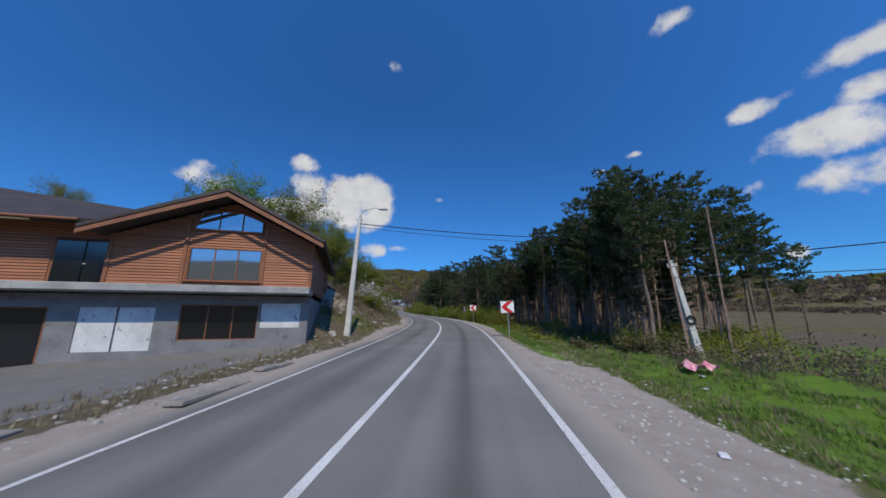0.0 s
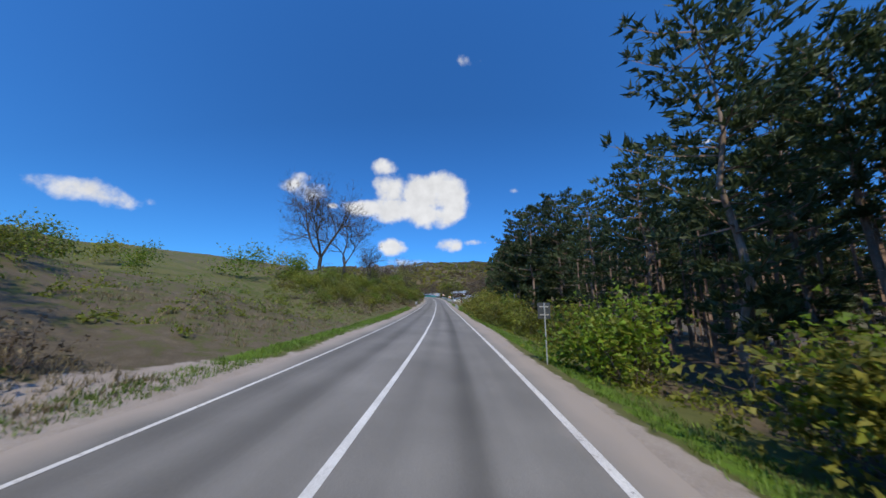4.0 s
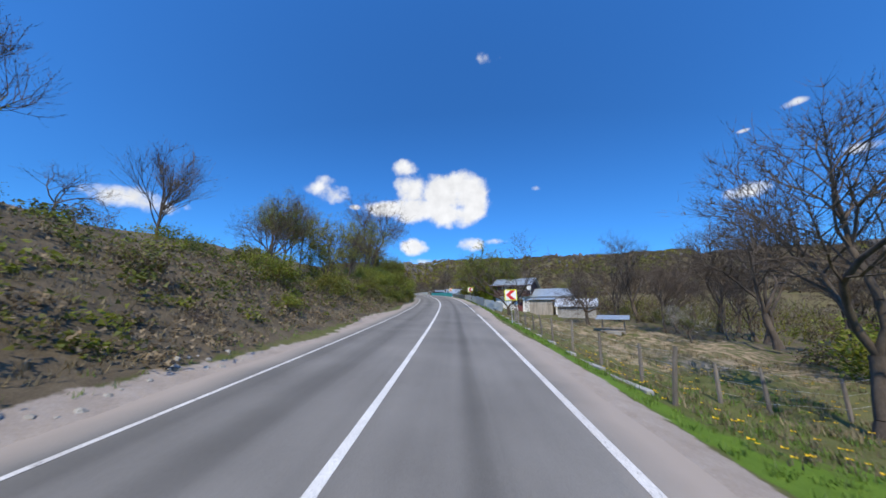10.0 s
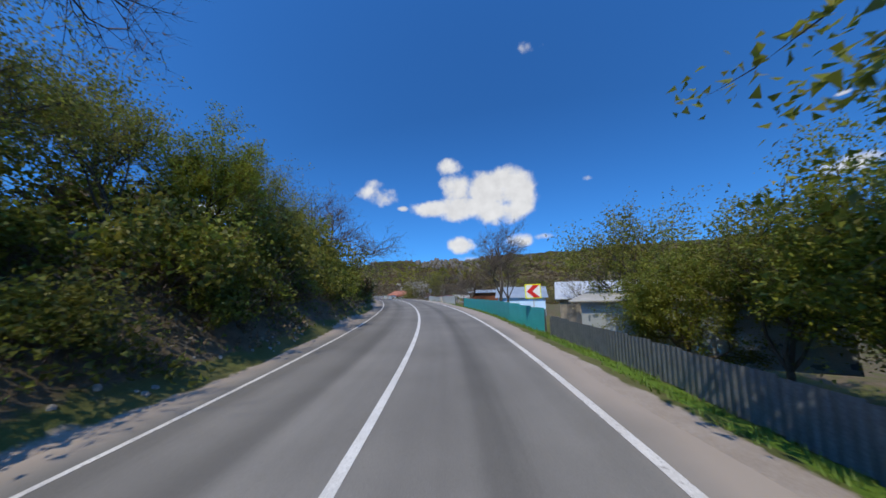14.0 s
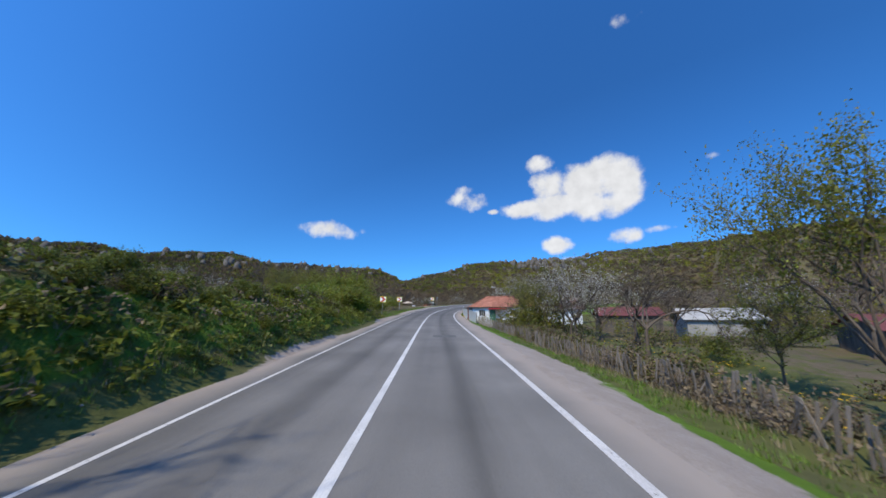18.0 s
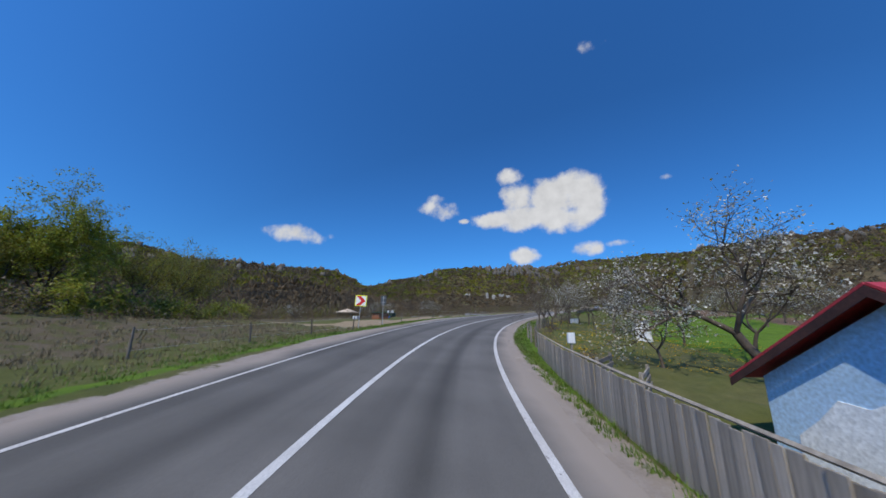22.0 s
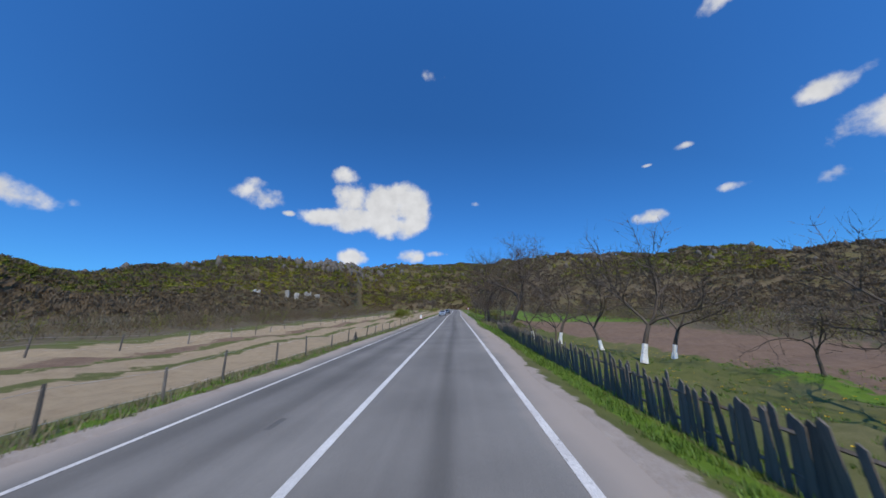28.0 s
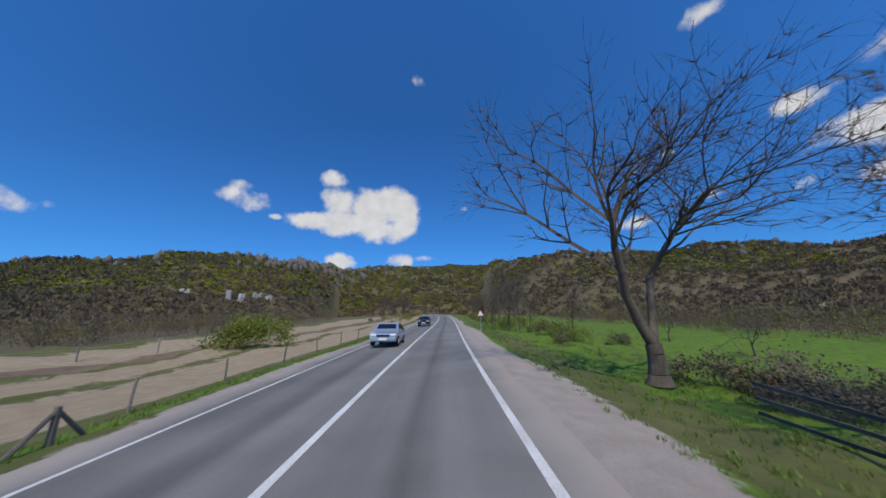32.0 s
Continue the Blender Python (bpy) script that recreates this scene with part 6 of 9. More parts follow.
def crowns(name, label, c, big, material, rng, tall=0.75, spray=5, shell=1.0):
    """Uneven crowns: a torn shell of facets (none for bare woods) and loose sprays of twigs or leaves over it."""
    n, k = len(c), 7
    a = np.arange(k) * 2 * math.pi / k
    ring = [np.stack([np.cos(a + o) * q, np.sin(a + o) * q, 0 * a + z], -1) for q, z, o in ((0.42, 0.05, 0), (0.52, 0.45, 0.45), (0.33, 0.82, 0.2))]
    dome = np.concatenate([*ring, [(0, 0, 1.0)]]) * shell
    v = dome[None] * rng.uniform(0.8, 1.2, (n, len(dome), 1)) * (1, 1, tall)
    w = rng.uniform(0, 6.283, n)
    cw, sw = np.cos(w)[:, None], np.sin(w)[:, None]
    v = np.stack([v[..., 0] * cw - v[..., 1] * sw, v[..., 0] * sw + v[..., 1] * cw, v[..., 2]], -1)
    v = c[:, None] + v * big[:, None, None]
    i = np.arange(k)
    j = (i + 1) % k
    tri = np.concatenate([np.stack(q, 1) for r in (0, 1) for q in ((i + r * k, j + r * k, j + r * k + k), (i + r * k, j + r * k + k, i + r * k + k))] + [np.stack((i + 2 * k, j + 2 * k, 0 * i + 3 * k), 1)])
    step = len(dome)
    mb = Mesh()
    if shell:
        mb.add(v.reshape(-1, 3), (tri[None] + (np.arange(n) * step)[:, None, None]).reshape(-1, 3))
    if spray:
        th, ph = rng.uniform(0, 6.283, (n, spray)), rng.uniform(0.15, 1.5, (n, spray))
        out = np.stack([np.cos(th) * np.cos(ph) * 0.5, np.sin(th) * np.cos(ph) * 0.5, 0.25 + np.sin(ph) * tall * 0.72], -1)
        side = rng.normal(0, 0.05 if shell else 0.075, (n, spray, 3))
        cen = c[:, None] + out * 0.82 * big[:, None, None]
        tip = c[:, None] + (out * 1.4 + rng.normal(0, 0.06, (n, spray, 3))) * big[:, None, None]
        sd = side * big[:, None, None]
        mb.tris(np.stack([cen - sd, cen + sd, tip], 2).reshape(-1, 3, 3))
    return tagged(part(name, mb, material, smooth=True), label, "wood", kind="stuff")


def shrub_belt(name, label, c, size, material, rng):
    """Bare twiggy shrubs at the given places, as one mass."""
    forms = []
    for k in range(4):
        segs, tips = [], []
        for i in range(6):
            a = rng.uniform(0, 6.283)
            d = np.array((math.cos(a) * 0.5, math.sin(a) * 0.5, 1.0))
            grow(rng, (math.cos(a) * 0.12, math.sin(a) * 0.12, -0.05), d / np.linalg.norm(d), rng.uniform(0.55, 0.95), 0.014, 2, 3, (0, 0, 4), segs, tips, 0.9, 0.25, 0.2, 0.5)
        q = np.array(segs)
        q[:, 6:8] = np.maximum(q[:, 6:8], 0.006)
        a, b = q[:, :3], q[:, 3:6]
        s = np.cross(b - a, rng.normal(0, 1, a.shape))
        s /= np.linalg.norm(s, axis=1)[:, None] + 1e-9
        forms.append(np.stack([a - s * q[:, 6:7], a + s * q[:, 6:7], b + s * q[:, 7:8] * 0.5], 1))
    mb = Mesh()
    kind = rng.integers(0, 4, len(c))
    for k in range(4):
        p = c[kind == k]
        big = size * rng.uniform(0.55, 1.4, (len(p), 1, 1, 1))
        w = rng.uniform(0, 6.283, len(p))[:, None, None]
        f = forms[k][None]
        f = np.stack([f[..., 0] * np.cos(w) - f[..., 1] * np.sin(w), f[..., 0] * np.sin(w) + f[..., 1] * np.cos(w), f[..., 2] + 0 * w], -1)
        mb.tris((p[:, None, None] + f * big).reshape(-1, 3, 3))
    return tagged(part(name, mb, material), label, "wood", kind="stuff")


FW1 = mat("wood_bare", (0.175, 0.13, 0.085), (0.14, 0.108, 0.068), 0.95, 0.006, 0.5, 0.0, per_island=0.1, spec=0.1, translucent=0.25)
FW2 = mat("wood_green", (0.24, 0.225, 0.03), (0.125, 0.138, 0.03), 0.9, 0.006, 0.5, 0.0, per_island=0.14, spec=0.1, translucent=0.25)
FW3 = mat("wood_dark", (0.05, 0.066, 0.03), (0.034, 0.046, 0.024), 0.9, 0.012, 0.5, 0.0, per_island=0.3, spec=0.1)
FW4 = mat("wood_pale", (0.215, 0.185, 0.14), (0.155, 0.13, 0.095), 0.9, 0.012, 0.5, 0.0, per_island=0.15, spec=0.1)


def patch(x, y):
    return np.sin(x * 0.013 + 1.0) * np.sin(y * 0.011) + 0.6 * np.sin(x * 0.031) * np.sin(y * 0.027 + 2)


woods("bare_woodland", "brown leafless woodland on the hillsides", 71, 26000, lambda a, f, x, y, r: (r.random(len(f)) < np.clip(1.15 - f * 0.75, 0, 1)), FW1, 6.6, 0.4, 24, 0)
woods("green_woodland", "woodland in first green leaf on the hillsides", 72, 21000, lambda a, f, x, y, r: (f > 0.24 + 0.1 * (a < -5)) & (patch(x, y) + r.normal(0, 0.3, len(f)) > -0.85 + 0.6 * (a < -5) + 0.9 * np.clip(0.4 - f, 0, 1)), FW2, 6.8, 0.34, 16, 0.8)
woods("pine_woodland", "dark pines along the ridges", 73, 5600, lambda a, f, x, y, r: (f > 0.5) & (((a > 16) & (a < 31)) | (r.random(len(f)) < 0.09)), FW3, 6.0, 1.35, 3)
woods("blossom_woodland", "pale blossoming trees at the foot of the hills", 74, 2000, lambda a, f, x, y, r: (f < 0.3) & (r.random(len(f)) < 0.35), FW4, 4.0, 0.6, 9)
# scrub along the foot of the hills and behind the gardens
for name, label, material, seed, rows in (
        ("scrub_belt", "grey-brown scrub between the fields and the hills", FW1, 81, ((1500, 335, 640, -72, -38), (1500, 335, 640, 40, 72), (900, 262, 345, 38, 70), (900, 150, 262, 30, 70))),
        ("blossom_belt", "pale blossoming scrub along the fields", FW4, 82, ((120, 335, 640, -62, -44), (260, 335, 560, 44, 64), (120, 262, 345, 40, 60))),
        ("green_belt", "scrub in first leaf along the fields", FW2, 83, ((160, 335, 640, -64, -40), (200, 335, 640, 40, 64), (260, 262, 345, 38, 64), (260, 150, 262, 30, 64)))):
    rng = np.random.default_rng(seed)
    sp = np.concatenate([np.stack([rng.uniform(a, b, n), rng.uniform(c0, c1, n)], 1) for n, a, b, c0, c1 in rows])
    s_, u_ = sp.T
    th_ = np.interp(s_, SA, TA)
    c = np.stack([np.interp(s_, SA, XA) + u_ * np.cos(th_), np.interp(s_, SA, YA) + u_ * np.sin(th_), np.interp(s_, SA, ZA) + lie(s_, u_)], 1)
    c[:, 2] -= (7.0 + lie(s_, u_)) * smooth01((np.abs(u_) - 56) / 62)
    shrub_belt(name, label, c, 3.4, material, rng)
# limestone crags on the hill
for k, (x, y, hgt) in enumerate(((-343, 734, 13), (-335, 739, 9), (-326, 744, 10), (-317, 748, 7), (-362, 712, 9))):
    rng = np.random.default_rng(80 + k)
    mb = Mesh()
    for j in range(5):
        mb.box((rng.normal(0, 1.5), rng.normal(0, 1.2), hgt * 0.35), (rng.uniform(1.6, 3), 2.2, hgt * rng.uniform(0.7, 1.2)), pose(0, 0, 0, rng.uniform(-6, 6), rng.uniform(-7, 7), rng.uniform(0, 90)), 0.5)
    tagged(part("rock_crag", mb, ROCK, m=Matrix.Translation((x, y, float(hill(x, y)) - 1.5))), "pale limestone crag on the wooded hill", "rock", "crags on the hill")

# ---- helpers for built things ----
def span(p, q, lift=0.0):
    """Pose at p with x towards q (in plan), z up."""
    p, q = Vector(p), Vector(q)
    return Matrix.Translation(p + Vector((0, 0, lift))) @ Matrix.Rotation(math.atan2(q.y - p.y, q.x - p.x), 4, "Z")


def slab(corners, thick):
    """A plate with the given four corners as its top."""
    c = np.array([tuple(v) for v in corners], float)
    n = np.cross(c[1] - c[0], c[3] - c[0])
    n /= np.linalg.norm(n)
    v = np.concatenate([c, c - n * thick])
    return Mesh().add(v, [(0, 1, 2, 3), (7, 6, 5, 4), (0, 4, 5, 1), (1, 5, 6, 2), (2, 6, 7, 3), (3, 7, 4, 0)])


def boxm(size, c=(0, 0, 0), ch=0.0):
    return Mesh().box(c, size, None, ch)


def chain(points, r, sides=5):
    """One unbroken tube through the points."""
    p = np.array([tuple(v) for v in points], float)
    d = np.gradient(p, axis=0)
    d /= np.linalg.norm(d, axis=1)[:, None] + 1e-9
    ref = np.array((0, 0, 1.0)) if np.abs(d[:, 2]).mean() < 0.7 else np.array((0.3, 1.0, 0))
    e = np.cross(d, ref)
    e /= np.linalg.norm(e, axis=1)[:, None] + 1e-9
    g = np.cross(d, e)
    w = np.arange(sides) * 2 * math.pi / sides
    v = p[:, None] + r * (np.cos(w)[None, :, None] * e[:, None] + np.sin(w)[None, :, None] * g[:, None])
    n = len(p)
    return Mesh().add(v.reshape(-1, 3), [(k * sides + i, k * sides + (i + 1) % sides, (k + 1) * sides + (i + 1) % sides, (k + 1) * sides + i) for k in range(n - 1) for i in range(sides)])


def sag(a, b, drop, n=14):
    a, b = Vector(a), Vector(b)
    return [a.lerp(b, i / n) - Vector((0, 0, 4 * drop * (i / n) * (1 - i / n))) for i in range(n + 1)]


GLASS = glassy("window_glass", (0.30, 0.33, 0.36), 0.04, 0.8)
GLASSN = glassy("window_curtained", (0.55, 0.60, 0.66), 0.08)
GLASSB = glassy("window_dark", (0.008, 0.009, 0.010), 0.12)
CLAD = mat("timber_cladding", (0.37, 0.15, 0.075), (0.27, 0.105, 0.052), 0.65, 1.5, 20, 0.2, per_object=0.16, stretch=(0.2, 1, 1))
CLADT = mat("timber_trim", (0.27, 0.11, 0.055), (0.2, 0.08, 0.04), 0.65, 1.5, 20, 0.2)
ROOFBR = mat("roof_brown", (0.066, 0.050, 0.045), (0.045, 0.036, 0.033), 0.7, 1.2, 14, 0.4)
PLASTER = mat("plaster_grey", (0.22, 0.22, 0.225), (0.15, 0.15, 0.155), 0.92, 0.9, 20, 0.4, spots=(1.6, 0.62, (0.13, 0.13, 0.135)))
FOAM = mat("foam_board", (0.62, 0.63, 0.63), (0.48, 0.49, 0.49), 0.85, 1.2, 20, 0.2, spots=(4, 0.64, (0.25, 0.25, 0.25)))
WHITEW = mat("limewashed_wall", (0.74, 0.78, 0.82), (0.62, 0.67, 0.72), 0.9, 0.8, 12, 0.3, spots=(2.0, 0.71, (0.45, 0.47, 0.48)))
BLUEW = mat("pale_blue_wall", (0.50, 0.68, 0.86), (0.42, 0.60, 0.79), 0.9, 0.8, 12, 0.3)
PEBBLE = mat("pebble_wall", (0.80, 0.79, 0.77), (0.72, 0.71, 0.69), 0.9, 1.5, 30, 0.2)
PEBD = mat("pebble_stone", (0.12, 0.11, 0.105), (0.06, 0.056, 0.052), 0.8, 3, 30, 0.2, per_island=0.5)
TIN = mat("tin_roof", (0.46, 0.52, 0.57), (0.36, 0.42, 0.47), 0.45, 0.7, 12, 0.15, metal=0.5, spots=(2.0, 0.67, (0.27, 0.28, 0.29)))
TINW = mat("tin_roof_pale", (0.60, 0.63, 0.66), (0.48, 0.51, 0.54), 0.5, 0.7, 12, 0.15, metal=0.3)
ASB = mat("fibre_cement", (0.42, 0.41, 0.39), (0.29, 0.285, 0.27), 0.92, 0.9, 20, 0.4)
TILE = mat("clay_tile", (0.43, 0.185, 0.12), (0.33, 0.13, 0.085), 0.85, 1.0, 16, 0.4, per_object=0.2, spots=(2.4, 0.66, (0.12, 0.09, 0.075)))
REDT = mat("roof_red", (0.46, 0.045, 0.055), (0.38, 0.036, 0.045), 0.5, 0.8, 14, 0.1)
REDBR = mat("roof_oxide", (0.16, 0.05, 0.045), (0.11, 0.036, 0.034), 0.7, 0.8, 14, 0.2)
GREEN = mat("green_paint", (0.015, 0.12, 0.07), (0.012, 0.09, 0.052), 0.5, 1.5, 16, 0.1)
WFRAME = mat("white_frame", (0.76, 0.76, 0.74), (0.66, 0.66, 0.64), 0.5, 2, 20, 0.05)
DARKW = mat("stained_wood", (0.085, 0.036, 0.028), (0.05, 0.022, 0.018), 0.7, 2, 20, 0.3, per_object=0.2)


def window(parent, m, w, h, panes, frame_m, glass=None, bar=0.07, sill=True):
    """A framed window: y points into the wall."""
    win = part("window", Mesh().box((0, 0.03, -h / 2 - bar / 2), (w + 2 * bar, 0.07, bar)).box((0, 0.03, h / 2 + bar / 2), (w + 2 * bar, 0.07, bar))
               .box((-w / 2 - bar / 2, 0.03, 0), (bar, 0.07, h)).box((w / 2 + bar / 2, 0.03, 0), (bar, 0.07, h)), frame_m, parent, m=m)
    for i in range(panes):
        c = -w / 2 + (i + 0.5) * w / panes
        part("pane", boxm((w / panes - 0.05, 0.015, h - 0.03), (c, 0.045, 0)), glass or GLASS, win)
        if i:
            part("mullion", boxm((0.055, 0.05, h), (-w / 2 + i * w / panes, 0.03, 0)), frame_m, win)
    if sill:
        part("sill", boxm((w + 0.3, 0.16, 0.04), (0, -0.06, -h / 2 - bar - 0.02)), frame_m, win)
    return win


def wall(parent, name, a, b, z0, z1, thick, material, holes=(), top=None):
    """An upright wall from a to b with openings (x0, x1, z0, z1) cut through it; top: the peak's (x, z) of a gable."""
    a, b = Vector(a), Vector(b)
    length = (b.xy - a.xy).length
    xs = sorted({0, length, *(h[0] for h in holes), *(h[1] for h in holes)})
    mb = Mesh()
    for x0, x1 in zip(xs, xs[1:]):
        mid = (x0 + x1) / 2
        cuts = sorted((h[2], h[3]) for h in holes if h[0] <= mid <= h[1])
        z = z0
        for c0, c1 in cuts + [(z1, z1)]:
            if c0 - z > 0.01:
                mb.box(((x0 + x1) / 2, thick / 2, (z + c0) / 2), (x1 - x0, thick, c0 - z), None, 0.002)
            z = c1
    if top:
        x, zt = top
        v = [(0, 0, z1), (length, 0, z1), (x, 0, zt), (0, thick, z1), (length, thick, z1), (x, thick, zt)]
        k = mb.n
        mb.add(v, [(0, 1, 4, 3)])
        mb.f.append(np.array([(0, 2, 1), (3, 4, 5)]) + k)
        mb.f.append(np.array([(1, 2, 5, 4), (0, 3, 5, 2)]) + k)
    m = Matrix.Translation((a.x, a.y, 0)) @ Matrix.Rotation(math.atan2(b.y - a.y, b.x - a.x), 4, "Z")
    return part(name, mb, material, parent, m=m)


# ---- the timber house at the start: upper floor of boards over an unfinished ground floor ----
HA = Matrix.Translation((-5.2, 14.83, 0.0)) @ Matrix.Rotation(math.atan2(-0.26, -0.97) + math.pi, 4, "Z")      # x to the right along its front, y into it
ha = thing("house", "two-storey house with brown boarded upper floor over unfinished grey ground floor", "house", m=HA)
D = 13.0
holes0 = [(18 - 14.2, 18 - 10.75, 0.2, 2.95), (18 - 9.7, 18 - 6.8, 0.95, 2.95), (18 - 5.8, 18 - 2.4, 1.4, 3.1), (18 - 2.3, 18 - 0.4, 1.95, 3.2)]
wall(ha, "ground_floor_wall", (-18, 0, 0), (0, 0, 0), -1.2, 3.55, 0.3, PLASTER, holes0)
wall(ha, "ground_floor_wall", (0, 0.3, 0), (0, D, 0), -1.2, 3.55, 0.3, PLASTER)
wall(ha, "ground_floor_wall", (0, D + 0.3, 0), (-18, D + 0.3, 0), -1.2, 3.55, 0.3, PLASTER)
wall(ha, "ground_floor_wall", (-18, D, 0), (-18, 0.3, 0), -1.2, 3.55, 0.3, PLASTER)
for x0, x1, z0, z1 in ((-9.7, -8.3, 0.95, 2.95), (-8.25, -6.8, 0.95, 2.95), (-2.3, -0.4, 1.95, 3.2)):
    part("infill_panel", boxm((x1 - x0 - 0.02, 0.1, z1 - z0), ((x0 + x1) / 2, 0.1, (z0 + z1) / 2)), FOAM, ha, "white foam block infill")
window(ha, Matrix.Translation((-4.1, 0.05, 2.25)), 3.3, 1.62, 3, CLADT, GLASSB, 0.05, False)
window(ha, Matrix.Translation((-12.5, 0.05, 1.6)), 3.3, 2.6, 2, CLADT, GLASSB, 0.06, False)
part("floor_slab", boxm((18.2, 1.7, 0.34), (-9.0, -0.35, 3.8), 0.03), CONC, ha, "raw concrete balcony slab")
# wall-coloured strip added where a dark band of shade lies below the slab
part("slab_shadow_gap", boxm((18.0, 0.25, 0.22), (-9, 0.0, 3.46)), PLASTER, ha)
# boarded upper walls: each board its own piece
board = Mesh().add([(-0.5, 0.02, -0.068), (0.5, 0.02, -0.068), (0.5, -0.035, -0.06), (-0.5, -0.035, -0.06), (-0.5, -0.005, 0.06), (0.5, -0.005, 0.06), (0.5, 0.02, 0.066), (-0.5, 0.02, 0.066)], [(0, 1, 2, 3), (3, 2, 5, 4), (4, 5, 6, 7), (0, 7, 6, 1), (0, 3, 4, 7), (1, 6, 5, 2)]).data("board", CLAD)
z_eave, peak_x, z_peak = 6.45, -4.1, 8.5
wall(ha, "upper_wall", (-9.2, 0.12, 0), (0, 0.12, 0), 3.92, z_eave, 0.2, CLADT, [(9.2 - 5.8, 9.2 - 2.6, 4.35, 5.95)], top=(5.1, z_peak))
wall(ha, "upper_wall", (0, 0.12, 0), (0, D, 0), 3.92, z_eave, 0.2, CLADT)
wall(ha, "upper_wall", (-18, 0.5, 0), (-9.2, 0.5, 0), 3.92, 7.0, 0.2, CLADT, [(18 - 11.4, 18 - 9.1, 3.95, 6.15)])
wall(ha, "upper_wall", (0, D, 0), (-18, D, 0), 3.92, z_eave, 0.2, CLADT)
wall(ha, "upper_wall", (-18, D, 0), (-18, 0.5, 0), 3.92, z_eave, 0.2, CLADT)


def boards(x0, x1, y, z0, z1, roofline=None, skip=()):
    z = z0
    while z < z1:
        a, b = x0, x1
        if roofline:
            a, b = roofline(z, a, b)
        cuts = [(a, b)]
        for h0, h1, g0, g1 in skip:
            if g0 < z < g1:
                cuts = [c for p, q in cuts for c in ((p, min(q, h0)), (max(p, h1), q)) if c[1] - c[0] > 0.05]
        for p, q in cuts:
            if q - p > 0.1:
                part("board", board, CLAD, ha, m=Matrix.Translation(((p + q) / 2, y, z)) @ Matrix.Diagonal((q - p, 1, 1, 1)))
        z += 0.145


def gable_line(z, a, b):
    if z < z_eave:
        return a, b
    k = (z - z_eave) / (z_peak - z_eave)
    return a + (peak_x - a) * k, b + (peak_x - b) * k


boards(-9.15, -0.05, 0.095, 4.0, z_peak - 0.1, gable_line, [(-5.9, -2.5, 4.3, 6.02), (-6.0, -2.5, 6.85, 8.1)])
boards(-18, -9.25, 0.475, 4.0, 6.95, None, [(-11.5, -9.0, 3.9, 6.2)])
for x in (-9.1, -6.05, -2.45, -0.06):
    part("corner_post", boxm((0.16, 0.1, (z_eave if abs(x) < 1 or x < -9 else 7.6) - 3.92), (x, 0.06, ((z_eave if abs(x) < 1 or x < -9 else 7.6) + 3.92) / 2)), CLADT, ha)
window(ha, Matrix.Translation((-4.2, 0.05, 5.15)), 3.2, 1.6, 3, CLADT, GLASS, 0.07)
trap = [(-5.85, 0.04, 6.95), (-2.65, 0.04, 6.95), (-2.65, 0.04, 7.6), (-3.9, 0.04, 8.05), (-5.5, 0.04, 7.95)]
tw = part("window", chain([*trap, trap[0]], 0.05, 4), CLADT, ha)
for a, b, h0, h1 in ((-5.75, -4.75, 7.85, 7.95), (-4.68, -3.68, 8.0, 7.93), (-3.6, -2.7, 7.9, 7.58)):
    part("pane", slab([(a, 0.07, 6.98), (b, 0.07, 6.98), (b, 0.07, h1), (a, 0.07, h0)], 0.02), GLASS, tw)
ds = part("door", boxm((2.3, 0.08, 0.08), (-10.25, 0.42, 6.15)), DARKW, ha, "dark glazed double door standing open")
for x in (-10.85, -9.7):
    part("door_leaf", boxm((1.08, 0.05, 2.15), (x, 0.5, 5.05)), GLASSB, ds)
part("door_handle", boxm((0.12, 0.03, 0.03), (-10.2, 0.44, 5.0)), WFRAME, ds, "white door handle")
# roofs: gable over the front, hip behind
for sx in (-1, 1):
    xe = -9.7 if sx < 0 else 0.6
    ze = z_eave - 0.1 if sx > 0 else z_eave - 0.05
    cs = [(peak_x, -1.25, z_peak + 0.25), (xe, -1.25, ze), (xe, D + 0.6, ze), (peak_x, D + 0.6, z_peak + 0.25)]
    part("roof", slab(cs if sx < 0 else cs[::-1], 0.16), ROOFBR, ha)
    part("barge_board", slab([(peak_x, -1.3, z_peak + 0.14), (xe, -1.3, ze - 0.1), (xe, -1.3, ze - 0.3), (peak_x, -1.3, z_peak - 0.08)][::1 if sx < 0 else -1], 0.04), CLADT, ha, "orange-brown barge board")
part("roof", slab([(-9.0, -0.9, 6.9), (-19, -0.9, 6.9), (-19, D * 0.5, 10.4), (-6.2, D * 0.5, 9.0)][::-1], 0.16), ROOFBR, ha)
part("roof", slab([(-6.2, D * 0.5, 9.0), (-19, D * 0.5, 10.4), (-19, D + 0.6, 6.8), (-9.0, D + 0.6, 6.8)][::-1], 0.16), ROOFBR, ha)
part("gutter", chain([(-18.8, -0.95, 6.83), (-9.9, -0.95, 6.83)], 0.06, 6), CLADT, ha)
window(ha, Matrix.Translation((0.06, 9.2, 5.2)) @ Matrix.Rotation(radians(90), 4, "Z"), 0.9, 1.0, 2, CLADT, GLASS, 0.06)

# ---- power poles and wires ----
CONCP = mat("concrete_pale", (0.60, 0.59, 0.56), (0.46, 0.45, 0.43), 0.9, 1.5, 30, 0.4)


